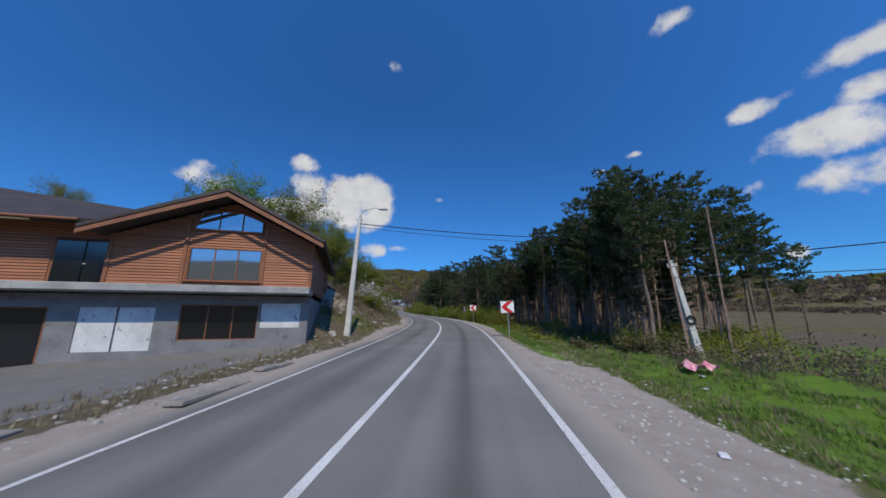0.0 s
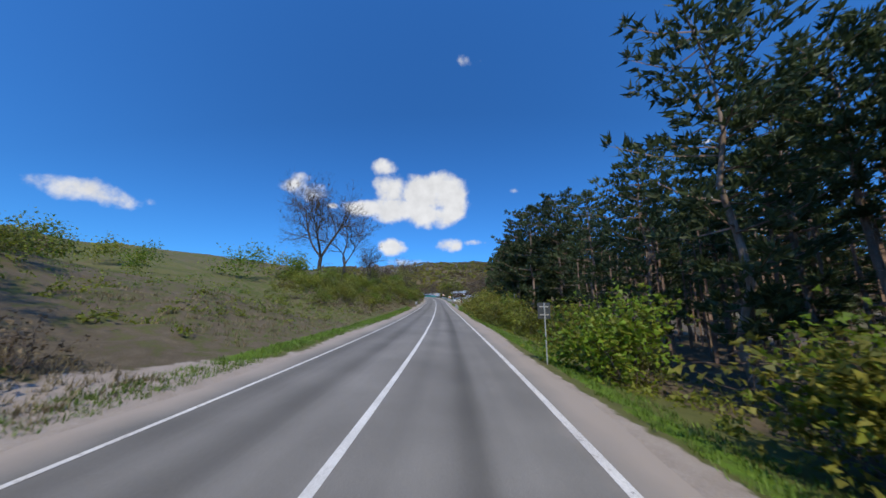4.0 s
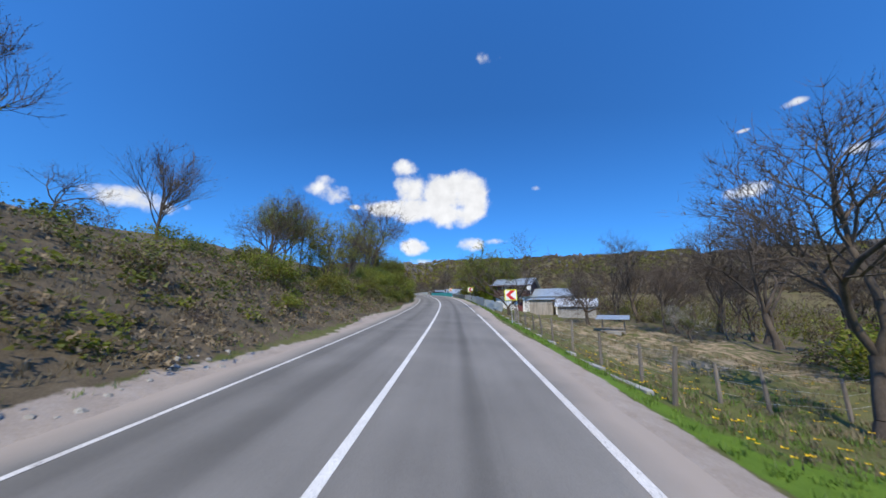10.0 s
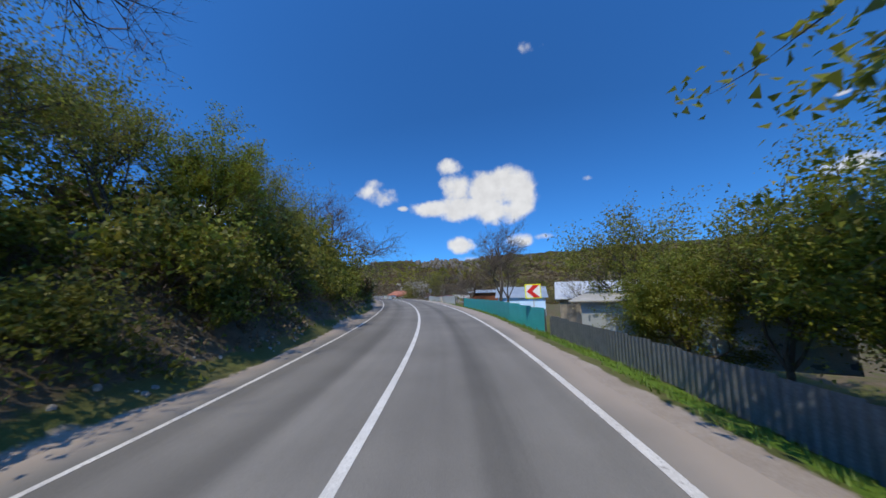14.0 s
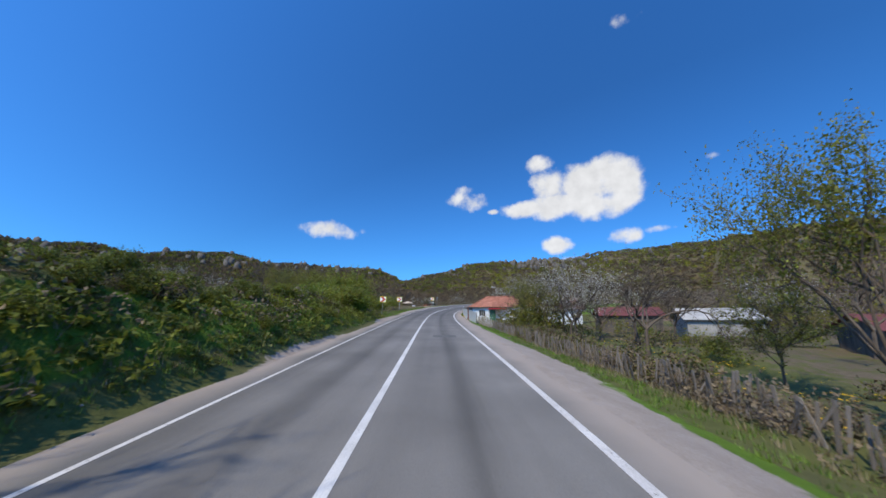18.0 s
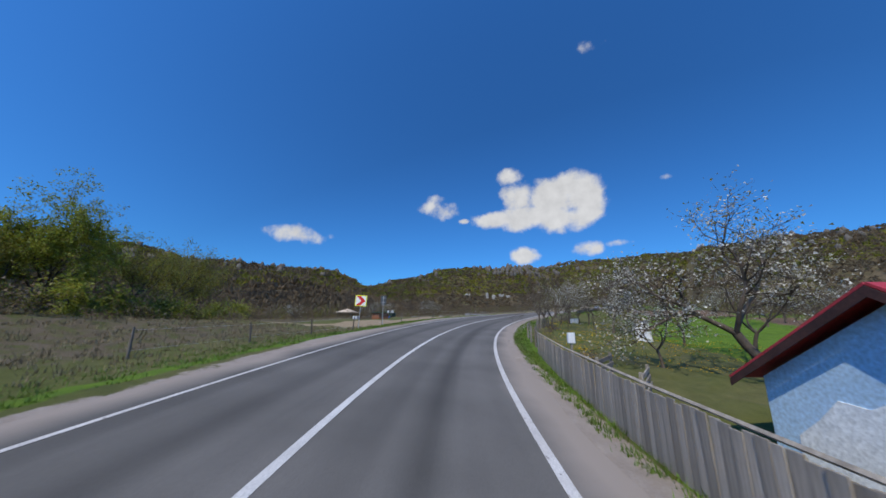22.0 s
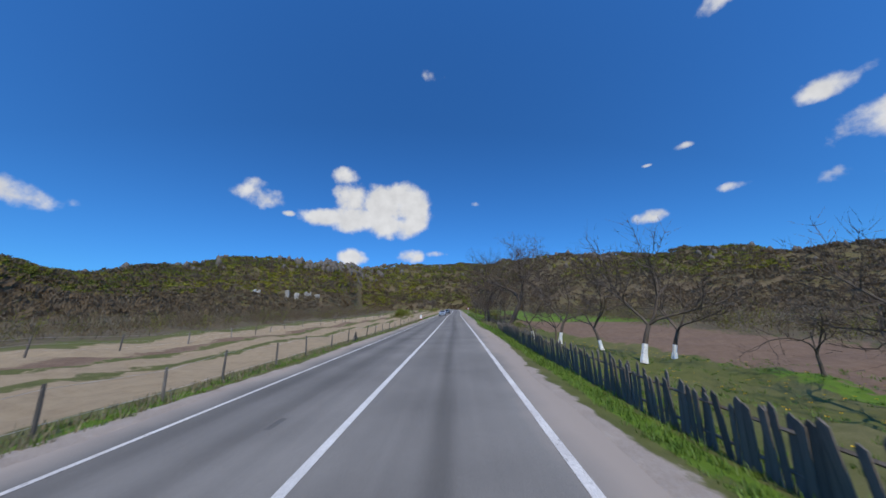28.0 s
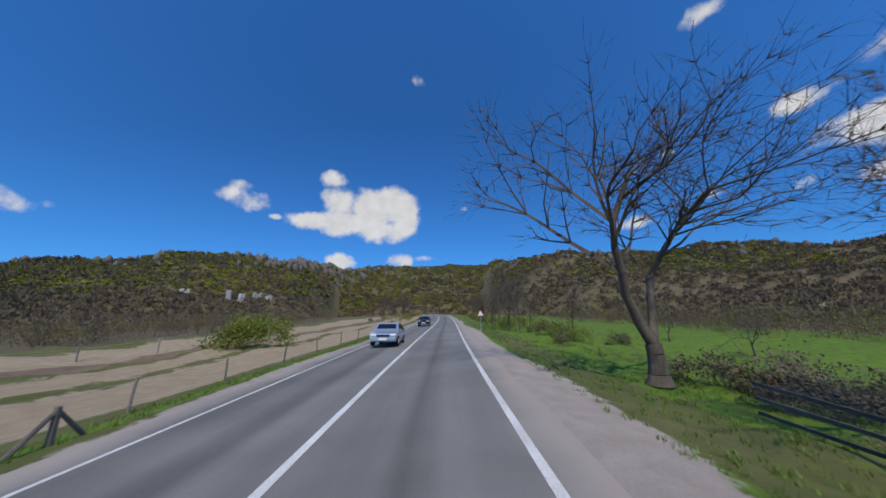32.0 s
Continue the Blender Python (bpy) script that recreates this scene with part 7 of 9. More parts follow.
def pole_thing(m, height, label, lamp=False, lean=0.0):
    ob = thing("utility_pole", label, "pole", "power poles", m @ Matrix.Rotation(radians(lean), 4, "Y"))
    mb = Mesh()
    for z0, z1 in ((-0.4, height * 0.5), (height * 0.5, height)):
        w0, w1 = 0.34 - 0.15 * z0 / height, 0.34 - 0.15 * z1 / height
        v = [(sx * w * 0.5, sy * w * 0.38, z) for w, z in ((w0, z0), (w1, z1)) for sx, sy in ((-1, -1), (1, -1), (1, 1), (-1, 1))]
        mb.add(v, [(0, 1, 5, 4), (1, 2, 6, 5), (2, 3, 7, 6), (3, 0, 4, 7), (4, 5, 6, 7), (3, 2, 1, 0)])
    part("shaft", mb, CONCP, ob, "pale concrete shaft")
    part("crossarm", boxm((0.5, 0.06, 0.06), (0, 0, height - 0.35)), GALV, ob)
    for x in (-0.22, 0.22):
        part("insulator", Mesh().tube((x, 0, height - 0.32), (x, 0, height - 0.16), 0.035, 0.025, 8), SIGNW, ob)
    if lamp:
        part("lamp_arm", chain([(0, 0, height - 0.1), (0.25, 0, height + 0.35), (1.0, 0, height + 0.55), (1.3, 0, height + 0.5)], 0.025, 6), GALV, ob)
        part("lamp_head", boxm((0.6, 0.2, 0.12), (1.55, 0, height + 0.47), 0.04), GALV, ob, "grey street lamp head")
    return ob


def along_road(s, u, turn=0.0):
    return place(s, u, None, turn)


pole_thing(along_road(17.9, -5.6), 8.0, "concrete power pole with a street lamp beside the road", True, 3)
rp = pole_thing(along_road(15.5, 14.0), 5.35, "short leaning concrete pole on waste ground", False, -8)
part("tyre", chain([(0.2 * math.cos(a), -0.19, 2.1 + 0.2 * math.sin(a)) for a in np.linspace(0, 6.283, 13)], 0.055, 6), mat("rubber", (0.02, 0.02, 0.02), None, 0.9), rp, "old black tyre hung on the pole")
pl, pr = at(17.9, -5.2) + Vector((0, 0, 7.45)), at(15.5, 13.2) + Vector((0, 0, 5.25))
WIRE = mat("cable_black", (0.02, 0.02, 0.022), None, 0.7, 5, 20, 0.0)
for a, b, dr, r in ((pl, at(24, 26) + Vector((0, 0, 9.5)), 0.7, 0.03), (pl - Vector((0, 0, 0.25)), at(24.4, 26) + Vector((0, 0, 9.2)), 0.75, 0.016), (pr, at(-6, 40) + Vector((0, 0, 8.3)), 0.5, 0.025),
                    (pr - Vector((0, 0, 0.9)), at(-8, 42) + Vector((0, 0, 6.0)), 0.4, 0.018)):
    tagged(part("overhead_wire", chain(sag(a, b, dr), r, 4), WIRE), "black sagging overhead power cable", "wire", "power cables")

# ---- road signs ----
def sign_post(ob, h, x=0.0, y=0.05):
    part("post", Mesh().tube((x, y, -0.4), (x, y, h), 0.026, 0.026, 8), POLE, ob, "grey steel post")


def chevron(s, u, yellow, right=False, z0=1.62, w=0.86, hh=0.76, turn=0.0, lean=0.0):
    """A square bend marker that faces oncoming traffic from -s; its arrow points left unless right is set."""
    ob = thing("chevron_sign", ("yellow-edged " if yellow else "") + "white bend sign with a red arrow on a steel post", "road sign", "bend signs", place(s, u, None, turn) @ Matrix.Rotation(radians(lean), 4, "Y"))
    sign_post(ob, z0 + hh * 0.9)
    part("back_plate", boxm((w, 0.02, hh), (0, 0.015, z0 + hh / 2), 0.006), SIGNY if yellow else SIGNW, ob)
    e = 0.05 if yellow else 0.005
    part("face", boxm((w - 2 * e, 0.006, hh - 2 * e), (0, 0.001, z0 + hh / 2), 0.002), SIGNW, ob)
    k = 1 if right else -1
    W2, H2, zc = (w - 2 * e) / 2, (hh - 2 * e) / 2, z0 + hh / 2
    y0, y1 = -0.007, -0.002
    pts = [(k * W2 * 0.92, zc), (k * -0.05 * W2, zc + H2), (k * -0.95 * W2, zc + H2), (k * 0.12 * W2, zc), (k * -0.95 * W2, zc - H2), (k * -0.05 * W2, zc - H2)]
    v = [(x, y0, z) for x, z in pts] + [(x, y1, z) for x, z in pts]
    f = [(0, 1, 2, 3), (0, 3, 4, 5)]
    mb = Mesh().add(v, [q[::k] for q in f])
    mb.f.append(np.array([(i, (i + 1) % 6, (i + 1) % 6 + 6, i + 6) for i in range(6)]))
    part("arrow", mb, SIGNR, ob, "red arrow")
    return ob


for s, u, y, r, ln in ((18.9, 4.75, False, False, -2), (42.7, 5.3, False, False, 0), (185.3, 5.5, True, False, -2), (215.8, 5.3, True, False, -2), (243.5, 6.1, True, False, -2), (337.2, -6.2, True, True, 3), (350.4, -6.3, True, True, 0), (374.2, -5.9, True, True, 3)):
    chevron(s, u, y, r, lean=ln)
for s, u, w, h, z0 in ((50.6, 5.6, 0.62, 0.78, 1.5), (74.6, 5.0, 0.5, 0.6, 1.6), (285.1, 5.9, 0.62, 0.68, 1.6), (379.0, -6.2, 0.5, 0.75, 1.75)):
    ob = thing("road_sign_back", "grey back of a road sign on a steel post", "road sign", "signs seen from behind", place(s, u, None, 8))
    sign_post(ob, z0 + h, 0, -0.05)
    part("plate", boxm((w, 0.02, h), (0, 0.0, z0 + h / 2), 0.006), SIGNG, ob)
    for z in (0.25, 0.75):
        part("clamp", boxm((w * 0.7, 0.03, 0.04), (0, -0.02, z0 + h * z)), GALV, ob)
ob = thing("warning_sign", "white triangular warning sign with red edge on a post", "road sign", "", place(551.8, 5.9))
sign_post(ob, 2.2)
for name, k, y, m_ in (("red_border", 0.45, 0.0, SIGNR), ("face", 0.33, -0.012, SIGNW), ("symbol", 0.1, -0.02, WIRE)):
    v = [(math.cos(a) * k, y + d, 1.85 + math.sin(a) * k) for d in (0, 0.012) for a in (math.pi / 2, math.pi * 7 / 6, math.pi * 11 / 6)]
    mb = Mesh().add(v, [(0, 1, 2), (5, 4, 3)])
    mb.f.append(np.array([(0, 3, 4, 1), (1, 4, 5, 2), (2, 5, 3, 0)]))
    part(name, mb, m_, ob)
ob = thing("marker_block", "white concrete marker block with a red foot", "marker", "", place(520.0, -5.7, None, 10))
part("block", boxm((0.42, 0.3, 0.95), (0, 0, 0.55), 0.03), SIGNW, ob)
part("foot", boxm((0.6, 0.46, 0.22), (0, 0, 0.1), 0.03), SIGNR, ob, "red painted foot")

# ---- guard rails on the culvert ----
def guard_rail(s0, s1, u):
    ob = thing("guard_rail", "short steel guard rail on a concrete culvert edge", "guard rail", "culvert guard rails", place(s0, u))
    inv = ob.matrix_basis.inverted()
    side = 1 if u < 0 else -1
    n = 8
    prof = [(0, 0.0), (0.05, 0.04), (0.05, 0.11), (0.0, 0.15), (0.0, 0.17), (0.05, 0.21), (0.05, 0.28), (0, 0.32)]
    pts = []
    for i in range(n + 1):
        p = inv @ at(s0 + (s1 - s0) * i / n, u, 0.42 - u * float(np.interp(s0, SA, BA)) * 1)
        pts.append([(p.x + side * a, p.y, p.z + b) for a, b in prof] + [(p.x + side * (a - 0.008), p.y, p.z + b) for a, b in prof])
    v = np.array(pts)
    k = len(prof)
    idx = np.arange((n + 1) * 2 * k).reshape(n + 1, 2 * k)
    q = [(idx[i, j], idx[i, j + 1], idx[i + 1, j + 1], idx[i + 1, j]) for i in range(n) for j in range(k - 1)]
    q += [(idx[i, j + k + 1], idx[i, j + k], idx[i + 1, j + k], idx[i + 1, j + k + 1]) for i in range(n) for j in range(k - 1)]
    part("beam", Mesh().add(v.reshape(-1, 3), q), GALV, ob, "galvanised corrugated beam")
    for i in (0, 2, 5, 8):
        p = inv @ at(s0 + (s1 - s0) * i / n, u - side * 0.08)
        part("post", boxm((0.12, 0.14, 1.0), (p.x, p.y, p.z + 0.32)), GALV, ob)
    a, b = inv @ at(s0 - 0.4, u - side * 0.1), inv @ at(s1 + 0.4, u - side * 0.1)
    part("parapet", slab([(a.x - 0.2, a.y, a.z + 0.32), (a.x + 0.2, a.y, a.z + 0.32), (b.x + 0.2, b.y, b.z + 0.32), (b.x - 0.2, b.y, b.z + 0.32)], 0.7), CONC, ob, "weathered concrete culvert edge")


guard_rail(140.8, 147.6, -4.95)
guard_rail(139.2, 147.0, 5.15)

# ---- fences ----
def trap_sheet(w=1.0, h=1.0, waves=6, depth=0.017):
    x = np.linspace(0, w, waves * 4 + 1)
    y = np.where((np.arange(len(x)) % 4) < 2, 0, depth)
    v = [(a, b + o, z) for o in (0, 0.006) for z in (0, h) for a, b in zip(x, y)]
    n = len(x)
    q = [(i, i + 1, n + i + 1, n + i) for i in range(n - 1)] + [(2 * n + i + 1, 2 * n + i, 3 * n + i, 3 * n + i + 1) for i in range(n - 1)] + [(n + i, n + i + 1, 3 * n + i + 1, 3 * n + i) for i in range(n - 1)]
    return Mesh().add(v, q)


SHEETS = {}


def sheet_fence(label, path, h, material, flat=False, step=1.0, post=True, group="", tilt=1.0):
    """A fence of profiled sheets along s, u points."""
    pts = []
    for (s0, u0), (s1, u1) in zip(path, path[1:]):
        n = max(1, round(math.hypot(s1 - s0, u1 - u0) / step))
        pts += [at(s0 + (s1 - s0) * i / n, u0 + (u1 - u0) * i / n) for i in range(n)]
    pts.append(at(*path[-1]))
    ob = thing("sheet_metal_fence", label, "fence", group, Matrix.Translation(pts[0]))
    inv = ob.matrix_basis.inverted()
    key = (material.name, flat)
    if key not in SHEETS:
        SHEETS[key] = (boxm((1, 0.012, 1), (0.5, 0, 0.5), 0.002) if flat else trap_sheet()).data("sheet", material)
    rng = random.Random(len(pts))
    for a, b in zip(pts, pts[1:]):
        d = (b.xy - a.xy).length
        sh = (b.z - a.z) / d
        m = inv @ span(a, b, 0.03) @ Matrix(((d, 0, 0, 0), (0, 1, 0, 0), (sh * d, 0, h + rng.uniform(-0.02, 0.02), 0), (0, 0, 0, 1)))
        part("sheet", SHEETS[key], material, ob, m=m)
    if post:
        for p in pts[::2]:
            part("fence_post", boxm((0.07, 0.07, h + 0.1), (0, -0.07, (h + 0.1) / 2 - 0.14)), SIGNG, ob, m=inv @ span(p, pts[-1]))
    a, b = inv @ pts[0], inv @ pts[-1]
    return ob


sheet_fence("flat grey sheet fence with dark peeling paint blotches", [(203.0, 7.8), (204.6, 5.7), (209.8, 5.3)], 1.15, STEELD, True, 1.1, True, "sheet fences")
sheet_fence("corrugated blue-grey sheet metal fence", [(209.8, 5.4), (215.8, 5.6), (226, 5.75)], 1.02, STEEL, False, 1.0, True, "sheet fences")
sheet_fence("corrugated grey sheet metal fence coloured as dark as tree shade", [(226, 5.75), (234, 6.1), (241.8, 6.2)], 0.85, SHEETSH, False, 1.0, True, "sheet fences")
sheet_fence("turquoise painted sheet metal fence", [(242.4, 6.1), (247, 5.7), (256, 6.3), (267, 6.8)], 1.15, TURQ, True, 1.6, True, "sheet fences")
sheet_fence("corrugated blue-grey sheet metal fence", [(268, 5.9), (273.5, 5.7), (279, 6.6), (286, 7.3), (290.6, 7.0)], 1.08, STEEL, False, 1.0, True, "sheet fences")
sheet_fence("corrugated galvanised sheet gate and fence", [(330.8, 5.75), (336.0, 5.35), (344, 4.95), (352.0, 5.0)], 1.25, STEEL, False, 1.0, True, "sheet fences")


def picket_fence(label, path, h, material, gap=0.14, w=0.09, rails=True, wild=0.1, group="", pointed=False, miss=0.05):
    pts = []
    for (s0, u0), (s1, u1) in zip(path, path[1:]):
        n = max(1, round(math.hypot(s1 - s0, u1 - u0) / gap))
        pts += [at(s0 + (s1 - s0) * i / n, u0 + (u1 - u0) * i / n) for i in range(n)]
    ob = thing("picket_fence", label, "fence", group, Matrix.Translation(pts[0]))
    inv = ob.matrix_basis.inverted()
    key = (material.name, pointed)
    if key not in SHEETS:
        mb = boxm((1, 0.022, 1.0), (0, 0, 0.5), 0.004)
        if pointed:
            mb.add([(-0.5, -0.011, 0.99), (0.5, -0.011, 0.99), (0.15, -0.011, 1.07), (-0.5, 0.011, 0.99), (0.5, 0.011, 0.99), (0.15, 0.011, 1.07)], [(0, 3, 5, 2), (1, 2, 5, 4)])
            k = mb.n - 6
            mb.f.append(np.array([(0, 2, 1), (3, 4, 5)]) + k)
        SHEETS[key] = mb.data("picket", material)
    rng = random.Random(len(pts) + 3)
    for a, b in zip(pts, pts[1:]):
        if rng.random() < miss:
            continue
        m = inv @ span(a, b, -0.05) @ Matrix.Rotation(rng.gauss(0, wild), 4, "Y") @ Matrix.Rotation(rng.gauss(0, wild * 0.7), 4, "X") @ Matrix.Diagonal((w * (rng.uniform(0.7, 1.2) if wild > 0.02 else rng.uniform(0.92, 1.06)), 1, h * (rng.uniform(0.82, 1.08) if wild > 0.02 else rng.uniform(0.975, 1.02)), 1))
        part("picket", SHEETS[key], material, ob, m=m)
    if rails:
        for z in (0.25, 0.75) if wild > 0.02 else (0.25, 0.75, 1.0):
            q = [inv @ (p + Vector((0, 0, h * z))) + Vector((0.03, 0.03, 0)) for p in pts[:: max(1, int(2 / gap))]] + [inv @ (pts[-1] + Vector((0, 0, h * z)))]
            part("rail", chain(q, 0.03, 4), material, ob)
    return ob


picket_fence("broken grey stick fence overgrown with dry stems", [(291, 7.2), (299, 8.0), (312, 7.7), (326, 6.8)], 0.9, WOODM, 0.14, 0.07, False, 0.2, "old wooden fences", False, 0.08)
picket_fence("weathered grey picket fence with uneven boards", [(326, 6.9), (330.6, 5.9)], 0.98, WOODG, 0.17, 0.1, True, 0.05, "old wooden fences", True)
picket_fence("weathered picket fence across a yard", [(330.0, 7.0), (331.2, 14.0)], 1.0, WOODG, 0.19, 0.09, True, 0.05, "old wooden fences", True)
picket_fence("weathered close-boarded plank fence", [(352.2, 5.05), (358, 5.25), (366, 5.6), (371, 5.7)], 1.08, WOODG, 0.165, 0.165, True, 0.012, "old wooden fences", False, 0.0)
picket_fence("dark uneven picket fence leaning along a meadow", [(437, 7.3), (445.6, 6.5), (455, 6.2), (463, 6.1), (479, 6.6)], 1.0, WOODD, 0.145, 0.12, True, 0.06, "old wooden fences", True, 0.03)
picket_fence("dark broken picket fence", [(479, 6.6), (487, 7.2)], 0.85, WOODD, 0.16, 0.1, True, 0.22, "old wooden fences", True, 0.2)


def post_fence(label, spots, h, material, wires=3, group="", r=0.055, thick=0.004, lean=0.07):
    p = [at(*v) for v in spots]
    ob = thing("post_and_wire_fence", label, "fence", group, Matrix.Translation(p[0]))
    inv = ob.matrix_basis.inverted()
    rng = random.Random(int(spots[0][0] * 10))
    tops = []
    for q in p:
        hh = h * rng.uniform(0.85, 1.12)
        foot = inv @ q
        top = foot + Vector((rng.gauss(0, lean) * hh, rng.gauss(0, lean) * hh, hh))
        mb = Mesh().tube(foot - Vector((0, 0, 0.3)), foot.lerp(top, 0.6), r * 1.1, r, 7, False).tube(foot.lerp(top, 0.6), top, r, r * 0.85, 7)
        part("post", mb, material, ob)
        tops.append((foot, top))
    for k in range(wires):
        f = 0.25 + 0.65 * k / max(1, wires - 1)
        part("wire", chain([a.lerp(b, f) for a, b in tops], thick, 3), GALV, ob)
    return ob


post_fence("grey wooden posts with wire round a garden", [(170.5, 6.4), (172.8, 7.0), (175, 6.8), (177.5, 6.7), (180, 6.6), (182.3, 6.7), (184.6, 6.8), (186.6, 6.7), (188.6, 6.6), (191, 6.9), (193.2, 7.3), (195.4, 7.4)], 1.25, WOODM, 4, "wire fences")
post_fence("grey wooden posts with wire across a garden", [(172.4, 8.9), (172.6, 10.4), (173, 13), (174, 16), (175, 19), (176, 22), (178, 26)], 1.2, WOODM, 3, "wire fences")
post_fence("row of grey posts with rusty wire along the orchard", [(371.6, 5.9), (373.8, 5.9), (376.4, 5.8), (379, 5.7), (381.8, 5.7), (384.5, 5.9), (386.8, 6.4), (388.6, 6.6), (390.9, 6.7), (393.2, 6.9), (395, 7.0), (396.8, 7.2), (399.4, 7.2), (402, 7.4), (405, 7.6), (408.3, 7.6), (411.6, 7.5), (415, 7.5), (419.5, 7.8), (424, 8)], 1.15, WOODM, 4, "wire fences")
post_fence("thin posts with wire across the meadow", [(389, 12), (391, 15.5), (393.5, 19), (396, 23), (399, 28)], 1.1, WOODM, 2, "wire fences", 0.04)
post_fence("dark tilted posts with wire beside the tilled field", [(362, -7.8), (366, -7.0), (370, -6.6), (374.8, -6.6), (379.8, -6.6), (383.6, -6.5), (388.2, -6.4), (391.6, -6.1), (395.0, -6.0), (398.6, -6.1), (402.4, -6.4), (406.3, -7.2), (410, -7.4), (414, -7.6), (418, -7.4)], 0.95, WOODD, 2, "wire fences", 0.042, 0.004, 0.1)
post_fence("short tilted posts with wire beside the tilled field", [(437.5, -5.6), (440.6, -5.5), (443.4, -5.4), (446.0, -5.5), (449.4, -5.3), (452.5, -5.4), (455.0, -5.4), (457.2, -5.5), (460.3, -5.5), (463, -5.5), (466, -5.4), (469, -5.4), (473.3, -5.4), (475.8, -5.3), (479.5, -5.4),
                                                                   (483, -5.4), (486.6, -5.5), (490.2, -5.4), (494.5, -5.5), (498.4, -5.5), (502, -5.6), (505.3, -5.7), (509, -5.7), (512, -5.8), (516, -5.9), (525, -6.0), (529, -6.2), (533.4, -6.2), (538, -6.3), (543, -6.4), (548, -6.5)], 0.92, WOODD, 2, "wire fences", 0.036, 0.004, 0.1)
post_fence("far row of pale posts along the field's back edge", [(425 + 5.2 * k, -24 - 1.2 * math.sin(k)) for k in range(28)], 1.3, WOODM, 3, "wire fences", 0.06, 0.005, 0.08)
for s, u in ((470.6, -5.4), (351.5, -7.6), (522.6, -5.1)):
    ob = thing("braced_post", "old fence post with two slanting braces", "fence post", "braced posts", place(s, u))
    part("post", boxm((0.09, 0.09, 0.85), (0, 0, 0.26)), WOODD, ob)
    for k in (-1, 1):
        part("brace", Mesh().tube((0, k * 0.72, -0.1), (0, 0, 0.62), 0.045, 0.04, 6), WOODD, ob)
for s in (486, 490.5, 495, 500, 505.2, 510, 514.8, 519.4):
    a, b = at(s, 8.3 + 0.03 * max(0, s - 500)), at(s + 4.4, 8.5 + 0.03 * max(0, s - 496))
    ob = thing("broken_rail_fence", "dark broken wooden rail fence beside a tilled field", "fence", "broken rail fences", Matrix.Translation(a))
    inv = ob.matrix_basis.inverted()
    rr = random.Random(int(s))
    part("post", Mesh().tube((0, 0, -0.3), (rr.gauss(0, 0.12), rr.gauss(0, 0.1), 1.0), 0.06, 0.05, 6), WOODD, ob)
    for z in (0.3, 0.55, 0.8):
        q = inv @ b + Vector((0, 0, z + rr.gauss(0, 0.08)))
        part("rail", boxm((1, 0.03, 0.075), (0.5, 0, 0)), WOODD, ob, m=Matrix.Translation((0, 0, z)) @ (q - Vector((0, 0, z))).to_track_quat("X", "Z").to_matrix().to_4x4() @ Matrix.Diagonal(((q - Vector((0, 0, z))).length, 1, 1, 1)))

# ---- white pebble-fronted house with a timber balcony ----
zb = float(np.interp(219, SA, ZA))
b0, b1 = at(220.4, 10.6, 0), at(217.3, 15.9, 0)
HB = span(b0, b1)
HB.translation.z = zb
hb = thing("house", "white pebble-fronted house with dark timber balcony and tin roof", "house", "", HB)
LB, DB = (b1.xy - b0.xy).length, 6.5
hole_w, hole_d = (0.9, 2.5, -0.75, 0.3), (3.9, 4.9, -1.9, 0.25)
wall(hb, "ground_floor_wall", (0, 0, 0), (LB, 0, 0), -2.4, 0.85, 0.3, PEBBLE, [hole_w, hole_d])
wall(hb, "ground_floor_wall", (LB, 0.3, 0), (LB, DB, 0), -2.4, 0.85, 0.3, PEBBLE)
wall(hb, "ground_floor_wall", (0, DB, 0), (0, 0.3, 0), -2.4, 0.85, 0.3, RUST)
wall(hb, "ground_floor_wall", (LB, DB, 0), (0, DB, 0), -2.4, 0.85, 0.3, PEBBLE)
rng = np.random.default_rng(9)
px, pz = rng.uniform(0.1, LB - 0.1, 1500), rng.uniform(-1.9, 0.75, 1500)
keep = ~(((px > hole_w[0] - 0.3) & (px < hole_w[1] + 0.3) & (pz > hole_w[2] - 0.3) & (pz < hole_w[3] + 0.3)) | ((px > hole_d[0] - 0.3) & (px < hole_d[1] + 0.3) & (pz < hole_d[3] + 0.3)))
mb = Mesh()
for x, z in zip(px[keep], pz[keep]):
    r = rng.uniform(0.04, 0.075)
    mb.add([(x - r, -0.012, z), (x, -0.012, z - r * 0.7), (x + r, -0.012, z), (x, -0.012, z + r * 0.7), (x, -0.03, z), (x - r, 0.01, z), (x + r, 0.01, z)], [(0, 1, 4), (1, 2, 4), (2, 3, 4), (3, 0, 4)])
tagged(part("pebble_facing", mb, PEBD, hb, "dark pebbles set in white mortar"), kind="stuff")
window(hb, Matrix.Translation((1.7, 0.02, -0.22)), 1.55, 1.0, 4, WFRAME, GLASSN, 0.08)
part("door", boxm((0.96, 0.08, 2.1), (4.4, 0.12, -0.82)), REDBR, hb, "dark red front door")
part("door_canopy", slab([(3.6, -0.9, 0.25), (4.4, -0.9, 0.62), (4.4, 0.0, 0.75), (3.6, 0.0, 0.4)], 0.05), TIN, hb)
part("door_canopy", slab([(4.4, -0.9, 0.62), (5.2, -0.9, 0.25), (5.2, 0.0, 0.4), (4.4, 0.0, 0.75)], 0.05), TIN, hb)
part("balcony_floor", boxm((LB + 0.5, 1.3, 0.16), (LB / 2 - 0.1, -0.05, 0.92)), DARKW, hb)
